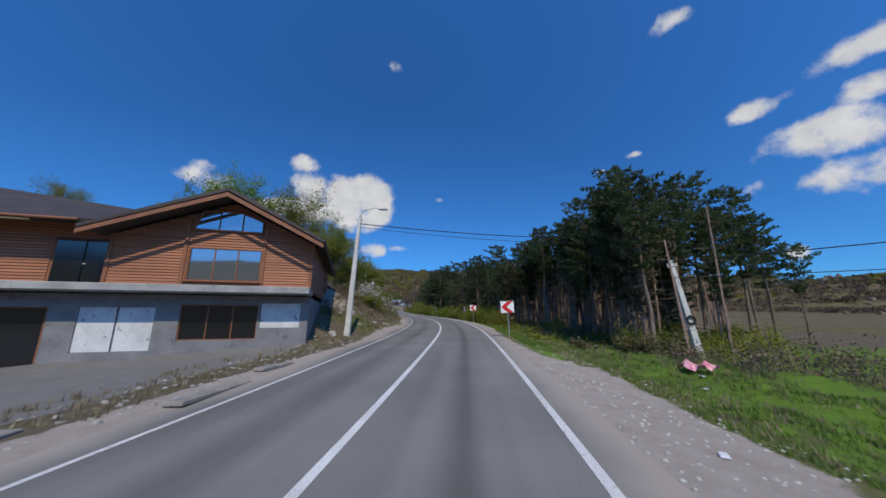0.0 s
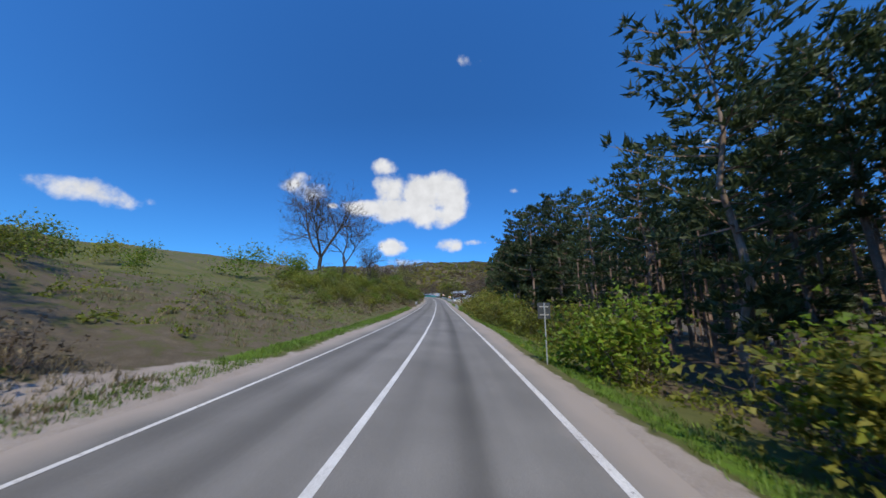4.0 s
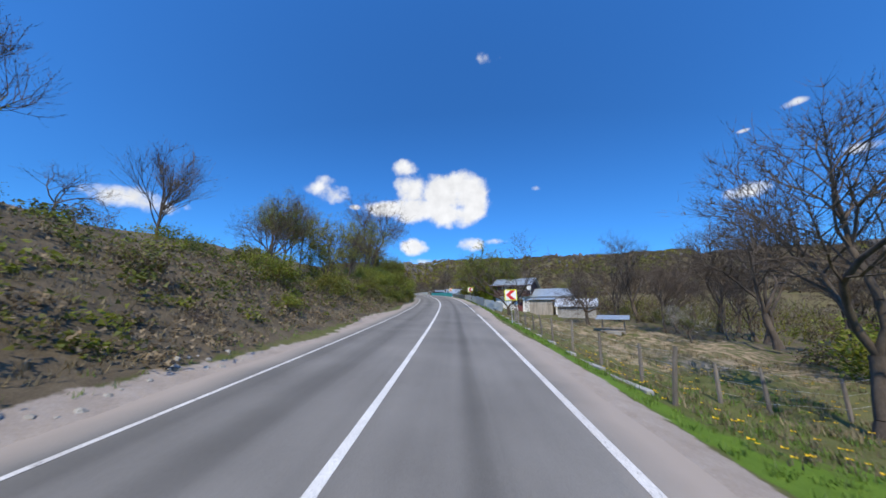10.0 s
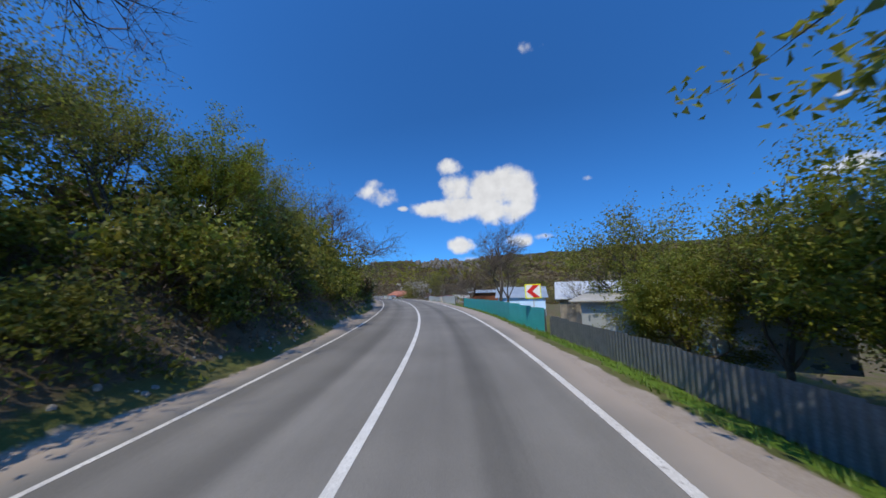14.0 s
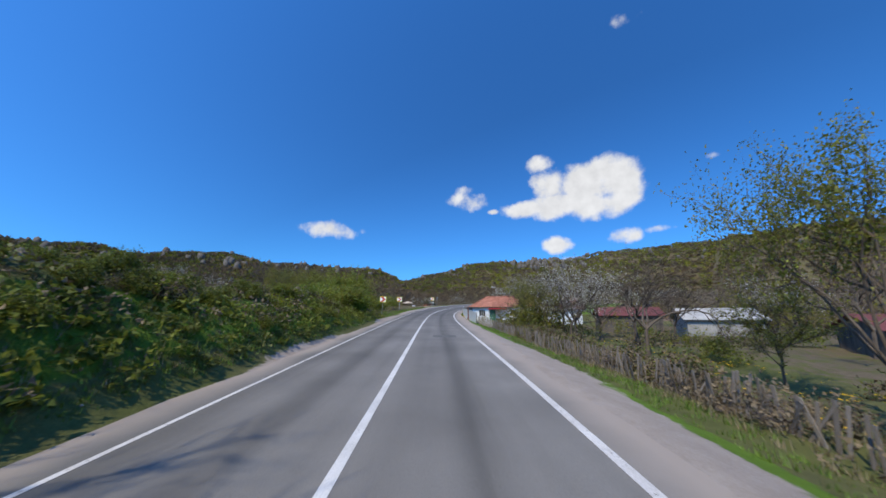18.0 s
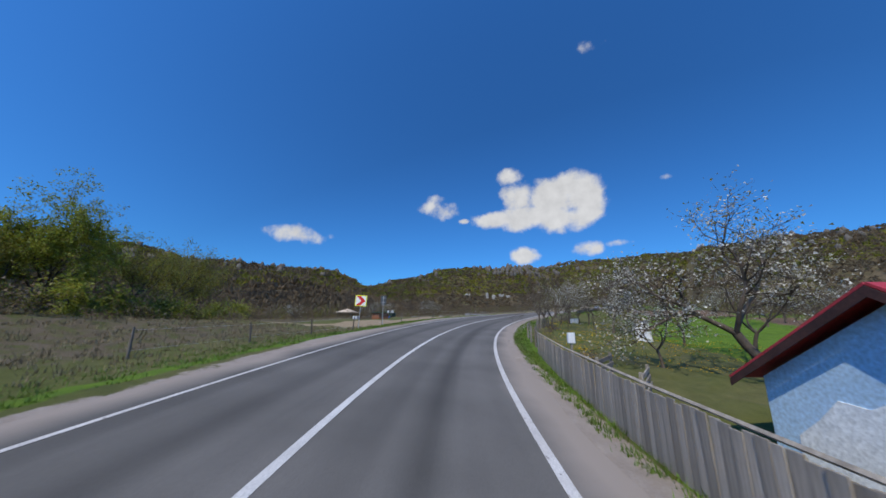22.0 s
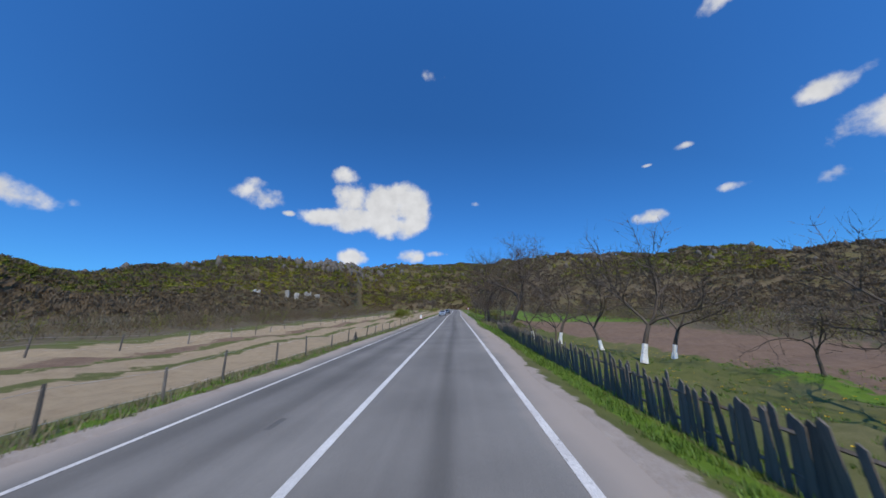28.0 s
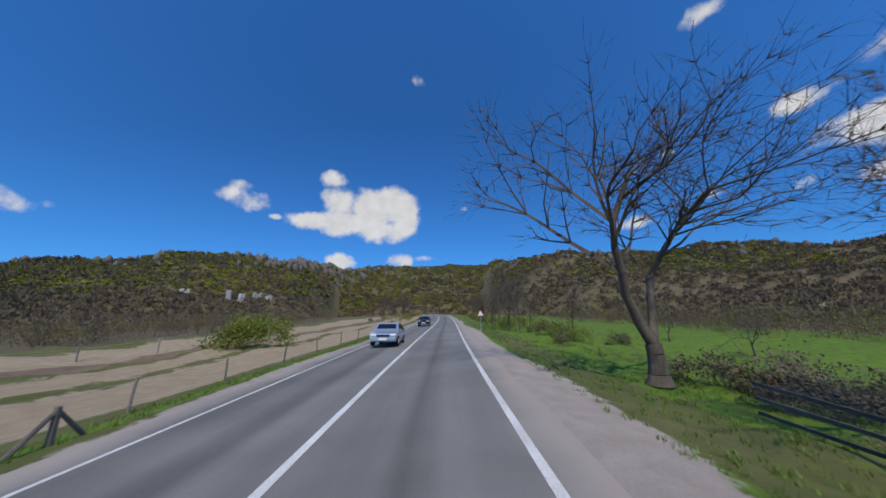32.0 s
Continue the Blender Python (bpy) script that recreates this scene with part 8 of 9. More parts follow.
wall(hb, "upper_wall", (0, 0.9, 0), (LB, 0.9, 0), 1.0, 2.85, 0.2, DARKW, [(0.8, 2.0, 1.75, 2.55), (2.7, 3.9, 1.75, 2.55), (4.5, 5.6, 1.75, 2.55)])
for x in (1.4, 3.3, 5.05):
    window(hb, Matrix.Translation((x, 0.9, 2.15)), 1.05, 0.7, 2, DARKW, GLASS, 0.06, False)
wall(hb, "upper_wall", (0, DB, 0), (0, 0.9, 0), 1.0, 2.85, 0.2, DARKW, top=((DB - 0.9) / 2, 4.1))
wall(hb, "upper_wall", (LB, 0.9, 0), (LB, DB, 0), 1.0, 2.85, 0.2, DARKW, top=((DB - 0.9) / 2, 4.1))
for k in range(7):
    part("balcony_post", boxm((0.1, 0.1, 1.9), (0.05 + k * (LB - 0.1) / 6, -0.6, 1.95)), DARKW, hb)
for z in (1.15, 1.36, 1.57, 1.78):
    part("balustrade_rail", boxm((LB, 0.07, 0.13), (LB / 2, -0.62, z)), DARKW, hb)
for k in range(9):
    part("balcony_board", boxm((0.12, 0.03, 0.85), (-0.05, -0.6 + k * 0.15, 1.45)), DARKW, hb)
part("roof", slab([(-0.7, -1.05, 2.75), (LB + 0.5, -1.05, 2.75), (LB + 0.5, 2.9, 4.25), (-0.7, 2.9, 4.25)], 0.07), TIN, hb)
part("roof", slab([(-0.7, 2.9, 4.25), (LB + 0.5, 2.9, 4.25), (LB + 0.5, DB + 0.6, 2.75), (-0.7, DB + 0.6, 2.75)], 0.07), TIN, hb)
for k in range(11):
    part("roof_seam", boxm((0.03, 4.2, 0.03), (-0.55 + k * 0.7, 0.92, 3.53)), TIN, hb, m=None)
for o in [c for c in hb.children if c.name.startswith("roof_seam")]:
    o.matrix_basis = Matrix.Translation((0, 0.92, 3.55)) @ Matrix.Rotation(math.atan2(1.5, 3.95), 4, "X") @ Matrix.Translation((0, -0.92, -3.53))
part("fascia", boxm((LB + 1.2, 0.05, 0.14), (LB / 2 - 0.1, -1.05, 2.68)), DARKW, hb)
for x in (0.6, 2.4, 4.2, 5.4):
    part("snow_guard", boxm((0.55, 0.05, 0.08), (x, 1.6, 3.82)), DARKW, hb)
wall(hb, "wing_wall", (LB + 0.3, 1.0, 0), (LB + 6.8, 1.0, 0), -2.6, 0.85, 0.3, PEBBLE, [(0.5, 2.2, -0.6, 0.35), (3.4, 4.6, -0.6, 0.35)])
wall(hb, "wing_wall", (LB + 6.8, 1.3, 0), (LB + 6.8, DB, 0), -2.6, 0.85, 0.3, PEBBLE)
window(hb, Matrix.Translation((LB + 1.65, 1.02, -0.12)), 1.6, 0.9, 3, WFRAME, GLASS, 0.07)
window(hb, Matrix.Translation((LB + 4.3, 1.02, -0.12)), 1.1, 0.9, 2, WFRAME, GLASS, 0.07)
part("wing_roof", slab([(LB + 0.1, 0.3, 0.75), (LB + 7.2, 0.3, 0.75), (LB + 7.2, 3.6, 2.3), (LB + 0.1, 3.6, 2.3)], 0.07), TIN, hb)
part("wing_roof", slab([(LB + 0.1, 3.6, 2.3), (LB + 7.2, 3.6, 2.3), (LB + 7.2, DB + 0.4, 0.75), (LB + 0.1, DB + 0.4, 0.75)], 0.07), TIN, hb)
part("downpipe", chain([(LB + 0.12, -0.1, 2.7), (LB + 0.12, -0.1, -2.2)], 0.045, 6), WFRAME, hb)


def dish(m, parent=None):
    mb = Mesh()
    n = 14
    rings = [(0.0, 0.0), (0.2, 0.03), (0.36, 0.1)]
    v = [(0, 0, 0)]
    for r, d in rings[1:]:
        v += [(r * math.cos(a), -d, r * 1.1 * math.sin(a)) for a in np.arange(n) * 2 * math.pi / n]
    mb.add(v, [(0, 1 + i, 1 + (i + 1) % n) for i in range(n)])
    mb.f.append(np.array([(1 + i, 1 + n + i, 1 + n + (i + 1) % n, 1 + (i + 1) % n) for i in range(n)]))
    ob = thing("satellite_dish", "white satellite dish on a bracket", "satellite dish", "satellite dishes", m)
    part("reflector", mb, SIGNW, ob)
    part("bracket", chain([(0, 0.25, -0.3), (0, 0.02, 0)], 0.025, 6), GALV, ob)
    part("feed_arm", chain([(0, -0.05, -0.36), (0, -0.4, -0.1)], 0.012, 5), GALV, ob)
    return ob


dish(HB @ Matrix.Translation((LB + 0.1, -1.1, 2.2)))

# ---- long low cottage with a clay tile roof ----
zc = float(np.interp(346, SA, ZA))
c0, c1 = at(346.5, 6.5, 0), at(344.2, 15.4, 0)
HCM = span(c0, c1)
HCM.translation.z = zc
hc = thing("house", "low whitewashed cottage with a hipped clay tile roof", "house", "", HCM)
LC, DC = (c1.xy - c0.xy).length, 5.4
hw, hd, hw2 = (1.0, 2.05, -0.35, 0.6), (3.0, 4.5, -1.5, 0.75), (5.9, 7.0, -0.35, 0.6)
wall(hc, "wall", (0, 0, 0), (LC, 0, 0), -2.0, 1.0, 0.35, WHITEW, [hw, hd, hw2])
# this end's bluish eaves shade is put into its wall colour
wall(hc, "wall", (0, DC, 0), (0, 0.35, 0), -2.0, 1.0, 0.35, BLUEW)
wall(hc, "wall", (LC, 0.35, 0), (LC, DC, 0), -2.0, 1.0, 0.35, WHITEW)
wall(hc, "wall", (LC, DC + 0.35, 0), (0, DC + 0.35, 0), -2.0, 1.0, 0.35, WHITEW)
for h0 in (hw, hw2):
    window(hc, Matrix.Translation(((h0[0] + h0[1]) / 2, 0.03, 0.12)), 0.95, 0.9, 3, WFRAME, GLASSB, 0.08)
part("door", boxm((0.95, 0.07, 2.1), (3.2, -0.25, -0.4)), GREEN, hc, "green door standing open", m=None)
part("door", boxm((0.2, 0.07, 2.1), (4.55, 0.1, -0.4)), GREEN, hc, "green door post")
part("door", boxm((0.9, 0.06, 2.0), (3.95, 0.25, -0.45)), WFRAME, hc, "white inner door")
part("door_canopy", slab([(2.6, -1.0, 0.72), (5.6, -1.0, 0.72), (5.6, 0.0, 0.95), (2.6, 0.0, 0.95)], 0.03), REDT, hc, "red tin door canopy")
part("eaves_board", boxm((LC + 0.7, 0.05, 0.12), (LC / 2, -0.42, 1.02)), GREEN, hc)
part("eaves_board", boxm((0.05, DC + 1.1, 0.12), (-0.42, DC / 2, 1.02)), GREEN, hc)
zr, ze = 2.75, 1.02
e0, e1, f0, f1 = -0.48, LC + 0.48, -0.48, DC + 0.85
ra, rb, rm = 1.9, LC - 0.9, DC / 2 + 0.18
planes = [((e0, f0), (e1, f0), (rb, rm), (ra, rm)), ((e0, f1), (e0, f0), (ra, rm), (ra, rm)), ((e1, f1), (e0, f1), (ra, rm), (rb, rm)), ((e1, f0), (e1, f1), (rb, rm), (rb, rm))]
rng = random.Random(4)
for k, pl_ in enumerate(planes):
    cs = [Vector((x, y, z)) for (x, y), z in zip(pl_, (ze, ze, zr, zr))]
    base = Mesh().add([tuple(v - Vector((0, 0, 0.05))) for v in cs], [(0, 1, 2, 3)])
    part("roof_deck", base, DARKW, hc)
    rows_n = 8
    for r in range(rows_n):
        t0, t1 = r / rows_n, (r + 1.12) / rows_n
        a0, b0_ = cs[0].lerp(cs[3], t0), cs[1].lerp(cs[2], t0)
        a1, b1_ = cs[0].lerp(cs[3], min(1, t1)), cs[1].lerp(cs[2], min(1, t1))
        n = max(1, round((b0_ - a0).length / (0.36 if k == 0 else 0.5)))
        nrm = (cs[1] - cs[0]).cross(cs[3] - cs[0]).normalized()
        for i in range(n):
            j = rng.uniform(-0.008, 0.012)
            q = [a0.lerp(b0_, i / n) + nrm * (0.05 + j), a0.lerp(b0_, (i + 0.98) / n) + nrm * (0.05 + j), a1.lerp(b1_, (i + 0.98) / n) + nrm * (0.012 + j), a1.lerp(b1_, i / n) + nrm * (0.012 + j)]
            part("roof_tile", slab(q, 0.022), TILE, hc)
for a, b in (((ra, rm, zr), (rb, rm, zr)), ((e0, f0, ze), (ra, rm, zr)), ((e0, f1, ze), (ra, rm, zr)), ((e1, f0, ze), (rb, rm, zr))):
    a, b = Vector(a) + Vector((0, 0, 0.06)), Vector(b) + Vector((0, 0, 0.06))
    n = max(2, round((b - a).length / 0.38))
    for i in range(n):
        part("ridge_tile", Mesh().tube(a.lerp(b, i / n), a.lerp(b, (i + 1.05) / n) + Vector((0, 0, 0.02)), 0.10, 0.085, 7), TILE, hc)
part("roof_pipe", chain([(4.1, 1.0, 1.6), (4.1, 1.0, 2.9)], 0.03, 6), RUST, hc, "thin rusty roof pipe")
dish(HCM @ Matrix.Translation((8.3, -0.7, 0.75)) @ Matrix.Rotation(radians(25), 4, "Z"))
hx = thing("lean_to", "dark-roofed outbuilding behind a cottage", "shed", "", HCM @ Matrix.Translation((LC + 0.8, 1.5, 0)))
wall(hx, "wall", (0.3, 0, 0), (6.5, 0, 0), -2.0, 0.6, 0.25, WHITEW, [(1.2, 2.2, -0.2, 0.3)])
wall(hx, "wall", (6.5, 0.25, 0), (6.5, 4, 0), -2.0, 0.6, 0.25, WHITEW)
part("roof", slab([(-1.2, -0.5, 0.65), (7, -0.5, 0.65), (7, 3.2, 2.6), (-1.2, 3.2, 2.6)], 0.06), REDBR, hx, "oxide red tin roof")
part("roof", slab([(-1.2, 3.2, 2.6), (7, 3.2, 2.6), (7, 5.5, 1.2), (-1.2, 5.5, 1.2)], 0.06), REDBR, hx)

# ---- pale blue house with a red tin roof ----
zd = float(np.interp(358.5, SA, ZA))
d0, d1 = at(361.8, 9.8, 0), at(355.8, 10.1, 0)
HD = span(d0, d1)
HD.translation.z = zd
hd_ = thing("house", "pale blue plastered house with a red tin roof", "house", "", HD)
LD, DD = (d1.xy - d0.xy).length, 9.0
wall(hd_, "gable_wall", (0, 0, 0), (LD, 0, 0), -2.0, 0.35, 0.3, BLUEW, top=(LD / 2, 2.05))
wall(hd_, "wall", (LD, 0.3, 0), (LD, DD, 0), -2.0, 0.35, 0.3, BLUEW)
wall(hd_, "wall", (0, DD, 0), (0, 0.3, 0), -2.0, 0.35, 0.3, BLUEW)
wall(hd_, "gable_wall", (LD, DD + 0.3, 0), (0, DD + 0.3, 0), -2.0, 0.35, 0.3, BLUEW, top=(LD / 2, 2.05))
for k in (0, 1):
    xe = -0.45 if k == 0 else LD + 0.45
    cs = [(LD / 2, -0.45, 2.32), (xe, -0.45, 0.25), (xe, DD + 0.6, 0.25), (LD / 2, DD + 0.6, 2.32)]
    part("roof", slab(cs if k == 0 else cs[::-1], 0.05), REDT, hd_, "bright red tin roof")
    part("barge_board", slab([(LD / 2, -0.47, 2.3), (xe, -0.47, 0.23), (xe, -0.47, 0.05), (LD / 2, -0.47, 2.1)][::1 if k == 0 else -1], 0.03), DARKW, hd_)
# white area with a jagged upper edge over the lower gable
bare = [(0.5, -1.9), (0.6, -0.8), (1.1, -0.35), (1.5, 0.1), (2.0, 0.05), (2.6, 0.4), (3.3, 0.5), (4.0, 0.25), (4.8, 0.45), (LD - 0.05, 0.3), (LD - 0.05, -1.9)]
pv = [(x, y, z) for y in (-0.03, 0.0) for x, z in bare]
nb = len(bare)
mb = Mesh().add(pv, [(i, (i + 1) % nb, nb + (i + 1) % nb, nb + i) for i in range(nb)])
mb.f.append(np.array([list(range(nb))]))
part("plaster_patch", mb, mat("patch_white", (0.86, 0.87, 0.88), (0.76, 0.78, 0.80), 0.85, 1.6, 14, 0.6), hd_, "jagged white patch on the gable wall")
part("plinth", boxm((LD + 0.1, 0.1, 0.5), (LD / 2, -0.03, -1.7)), TURQ, hd_, "turquoise painted plinth")

# ---- sheds and far houses ----
def shed(name, label, m, L, Dp, hgt, rise, wall_m, roof_m, over=0.35, mono=False, group="sheds and outbuildings"):
    ob = thing(name, label, "shed", group, m)
    for a, b, g in (((0, 0, 0), (L, 0, 0), 0), ((L, 0.12, 0), (L, Dp, 0), 1), ((L, Dp, 0), (0, Dp, 0), 0), ((0, Dp, 0), (0, 0.12, 0), 1)):
        wall(ob, "wall", a, b, -0.5, hgt, 0.12, wall_m, (), top=((Dp - 0.12) / 2, hgt + rise) if g and not mono else None)
    if mono:
        part("roof", slab([(-over, -over, hgt + 0.05), (L + over, -over, hgt + 0.05), (L + over, Dp + over, hgt + rise), (-over, Dp + over, hgt + rise)], 0.05), roof_m, ob)
    else:
        part("roof", slab([(-over, -over, hgt - 0.08), (L + over, -over, hgt - 0.08), (L + over, Dp / 2, hgt + rise + 0.06), (-over, Dp / 2, hgt + rise + 0.06)], 0.05), roof_m, ob)
        part("roof", slab([(-over, Dp / 2, hgt + rise + 0.06), (L + over, Dp / 2, hgt + rise + 0.06), (L + over, Dp + over, hgt - 0.08), (-over, Dp + over, hgt - 0.08)], 0.05), roof_m, ob)
    return ob


def at_wall(sa, ua, sb, ub, sink=0.0):
    return span(at(sa, ua), at(sb, ub), -sink)


shed("shed", "white rendered shed with a pale tin roof", at_wall(210.0, 17.4, 207.6, 22.6), 5.2, 4.2, 1.75, 1.1, CONC, TINW)
shed("shed", "grey lean-to shed beside a white shed", at_wall(212.2, 14.0, 210.6, 17.2), 3.4, 3.5, 1.9, 0.5, WOODG, TIN, 0.3, True)
shed("shed", "low shed with corrugated fibre-cement roof behind the fence", at_wall(240.4, 7.0, 235.8, 14.5), 7.5, 4.5, 1.75, 0.7, STEELD, ASB, 0.4, True)
shed("shed", "long outbuilding with a bright tin roof", at_wall(252, 11.5, 247.5, 22), 11, 5.5, 2.1, 1.5, WOODG, TINW)
shed("shed", "outbuilding with a grey tin roof", at_wall(246, 15.5, 243, 23), 8, 5, 2.0, 1.4, WHITEW, TIN)
shed("house", "small pale blue house with tin roof behind trees", at_wall(271, 13, 268.5, 19), 6.5, 6, 2.1, 1.6, BLUEW, TIN, 0.4, False, "")
shed("shed", "open shed with a pale blue tin roof and rusty sheets", at_wall(283.6, 13.0, 279.0, 19.5), 8, 5, 2.0, 0.9, RUST, TIN, 0.5, True)
shed("shed", "dark shed with an oxide red roof in a garden", at_wall(333, 21, 331, 27.5), 6.5, 4, 1.9, 0.9, WOODD, REDBR)
shed("shed", "dark garden shed among fruit trees", at_wall(312, 27, 310.5, 31), 4, 3.5, 1.8, 0.8, WOODD, REDBR)
shed("shed", "pale stone outbuilding in a garden", at_wall(323, 24, 321, 29), 5.5, 4, 1.7, 0.9, CONC, ASB)
shed("shed", "red-brown boarded shed at the field's edge", at_wall(417.2, -36.2, 416.0, -33.0), 3.4, 2.6, 1.7, 0.35, CLADT, GREEN, 0.4, True)
shed("outhouse", "white tilted outhouse of corrugated sheets in the meadow", at_wall(385.2, 14.6, 384.8, 15.7, -0.05) @ Matrix.Rotation(radians(-6), 4, "Y"), 1.1, 1.1, 1.3, 0.12, SIGNW, TINW, 0.08, True, "")
shed("hive_box", "small white wooden box hut with a weathered lid", at_wall(409.8, 9.3, 409.0, 10.2), 0.95, 0.8, 0.62, 0.06, SIGNW, WOODG, 0.1, True, "")
# tented gazebo
ob = thing("gazebo", "cream tent-roofed gazebo on dark posts", "gazebo", "", place(417.4, -44.5, None, 20))
for x in (-1.7, 1.7):
    for y in (-1.7, 1.7):
        part("post", boxm((0.12, 0.12, 1.9), (x, y, 0.9)), WOODD, ob)
CREAM = mat("canvas", (0.62, 0.50, 0.38), (0.5, 0.4, 0.3), 0.8, 2, 20, 0.1)
mb = Mesh().add([(-2.1, -2.1, 1.85), (2.1, -2.1, 1.85), (2.1, 2.1, 1.85), (-2.1, 2.1, 1.85), (0, 0, 2.75)], [(0, 1, 4), (1, 2, 4), (2, 3, 4), (3, 0, 4)])
part("canopy", mb, CREAM, ob, "cream canvas canopy")
part("valance", chain([(-2.1, -2.1, 1.8), (2.1, -2.1, 1.8), (2.1, 2.1, 1.8), (-2.1, 2.1, 1.8), (-2.1, -2.1, 1.8)], 0.09, 4), CREAM, ob)
tagged(part("water_tank", boxm((1.3, 0.9, 1.0), (0, 0, 0.5), 0.06), FOAM, m=place(416, -40, None, 10)), "white plastic water tank by the shed", "tank")
BLUE = mat("blue_plastic", (0.02, 0.16, 0.52), (0.016, 0.12, 0.4), 0.5, 2, 20, 0.05)
tagged(part("crate", boxm((2.2, 1.2, 0.55), (0, 0, 0.27), 0.05), BLUE, m=place(422.6, -37.0, None, 12)), "blue plastic crate on the field's edge", "crate")
ob = thing("container", "dark green container with white balusters on top", "container", "", place(428.5, -41.0, None, -5))
part("body", boxm((2.9, 1.6, 1.1), (0, 0, 0.5), 0.05), mat("green_dark", (0.03, 0.05, 0.035), None, 0.7), ob)
for x in (-1.0, -0.55, 0.45, 0.9, 1.2):
    part("baluster", Mesh().tube((x, 0, 1.05), (x, 0, 1.35), 0.13, 0.1, 8).tube((x, 0, 1.35), (x, 0, 1.75), 0.06, 0.12, 8), SIGNW, ob, "white cast baluster")
for a, b in (((424, -30), (432, -27)), ((432, -27), (440, -21)), ((436, -14), (428, -17))):
    p, q = at(*a), at(*b)
    d = (q.xy - p.xy).length
    tagged(part("low_wall", boxm((1, 0.25, 0.55), (0.5, 0, 0.2), 0.02), CONC, m=span(p, q) @ Matrix.Diagonal((d, 1, 1, 1))), "low pale concrete wall round a yard", "wall", "yard walls")
# roofed garden table
ob = thing("garden_shelter", "garden table under a small tin roof", "shelter", "", at_wall(192.6, 14.8, 191.6, 16.5))
for x in (0.25, 2.0):
    part("post", boxm((0.12, 0.12, 1.5), (x, 0.1, 0.7)), WOODG, ob)
part("roof", slab([(-0.2, -0.7, 1.4), (2.45, -0.7, 1.4), (2.45, 0.9, 1.75), (-0.2, 0.9, 1.75)], 0.04), TIN, ob, "pale tin roof")
part("table_top", boxm((1.8, 0.8, 0.07), (1.1, 0, 0.62)), WOODG, ob)
part("bench", boxm((1.9, 0.3, 0.06), (1.1, -0.75, 0.38)), WOODG, ob)
part("bench", boxm((1.9, 0.3, 0.06), (1.1, 0.75, 0.38)), WOODG, ob)
part("base", boxm((1.2, 0.5, 0.55), (1.1, 0, 0.25)), CONC, ob)

# ---- two cars in the oncoming lane ----
def car(m, paint, label):
    ob = thing("car", label, "car", "oncoming cars", m)
    L, Wd = 4.2, 1.72
    prof = [(-2.1, 0.28), (-2.1, 0.62), (-1.95, 0.78), (-1.15, 0.92), (-0.55, 1.36), (0.2, 1.47), (1.2, 1.42), (1.85, 1.02), (2.08, 0.95), (2.1, 0.3)]
    wd = [0.78, 0.84, 0.86, 0.86, 0.70, 0.66, 0.66, 0.8, 0.82, 0.8]
    n = len(prof)
    v = [(sx * w, y, z) for sx in (-1, 1) for (y, z), w in zip(prof, wd)]
    mb = Mesh().add(v, [(i, i + 1, n + i + 1, n + i) for i in range(n - 1)])
    for k in (0, n):
        o = [k + i for i in range(n)]
        mb.f.append(np.array([o if k else o[::-1]]))
    part("body", mb, paint, ob)
    DK = GLASSB
    part("windscreen", slab([(-0.66, -1.1, 0.95), (0.66, -1.1, 0.95), (0.58, -0.56, 1.37), (-0.58, -0.56, 1.37)], 0.015), DK, ob)
    part("rear_window", slab([(0.58, 1.24, 1.40), (-0.58, 1.24, 1.40), (-0.66, 1.84, 1.05), (0.66, 1.84, 1.05)][::-1], 0.015), DK, ob)
    for sx in (-1, 1):
        part("side_window", slab([(sx * 0.84, -0.95, 0.96), (sx * 0.71, -0.5, 1.33), (sx * 0.68, 1.15, 1.36), (sx * 0.83, 1.6, 0.98)][::sx], 0.01), DK, ob)
        part("headlight", boxm((0.36, 0.1, 0.16), (sx * 0.6, -2.02, 0.66), 0.03), SIGNW, ob)
        part("mirror", boxm((0.16, 0.1, 0.12), (sx * 0.93, -0.85, 0.98), 0.03), paint, ob)
        for y in (-1.3, 1.3):
            w = part("wheel", Mesh().tube((sx * 0.70, y, 0.31), (sx * 0.88, y, 0.31), 0.31, 0.31, 18), MATS["rubber"], ob)
            part("rim", Mesh().tube((sx * 0.86, y, 0.31), (sx * 0.892, y, 0.31), 0.2, 0.18, 14), GALV, w)
    part("bumper", boxm((1.6, 0.16, 0.24), (0, -2.08, 0.42), 0.05), paint, ob)
    part("grille", boxm((0.8, 0.05, 0.12), (0, -2.1, 0.62), 0.02), DK, ob)
    part("number_plate", boxm((0.5, 0.02, 0.11), (0, -2.17, 0.42), 0.004), SIGNW, ob)
    return ob


SILVER = mat("car_silver", (0.42, 0.47, 0.52), (0.38, 0.43, 0.48), 0.3, 1, 20, 0.0, metal=0.6, coat=0.6)
BLACKP = mat("car_black", (0.02, 0.022, 0.025), None, 0.3, 1, 20, 0.0, coat=0.6)
for s, u, p_, lb in ((538.5, -1.65, SILVER, "silver hatchback driving in the oncoming lane"), (566, -1.4, BLACKP, "black hatchback driving in the oncoming lane")):
    bank = -u * float(np.interp(s, SA, BA))
    car(place(s, u, bank, 0), p_, lb)

# ---- small things ----
R = random.Random(11)


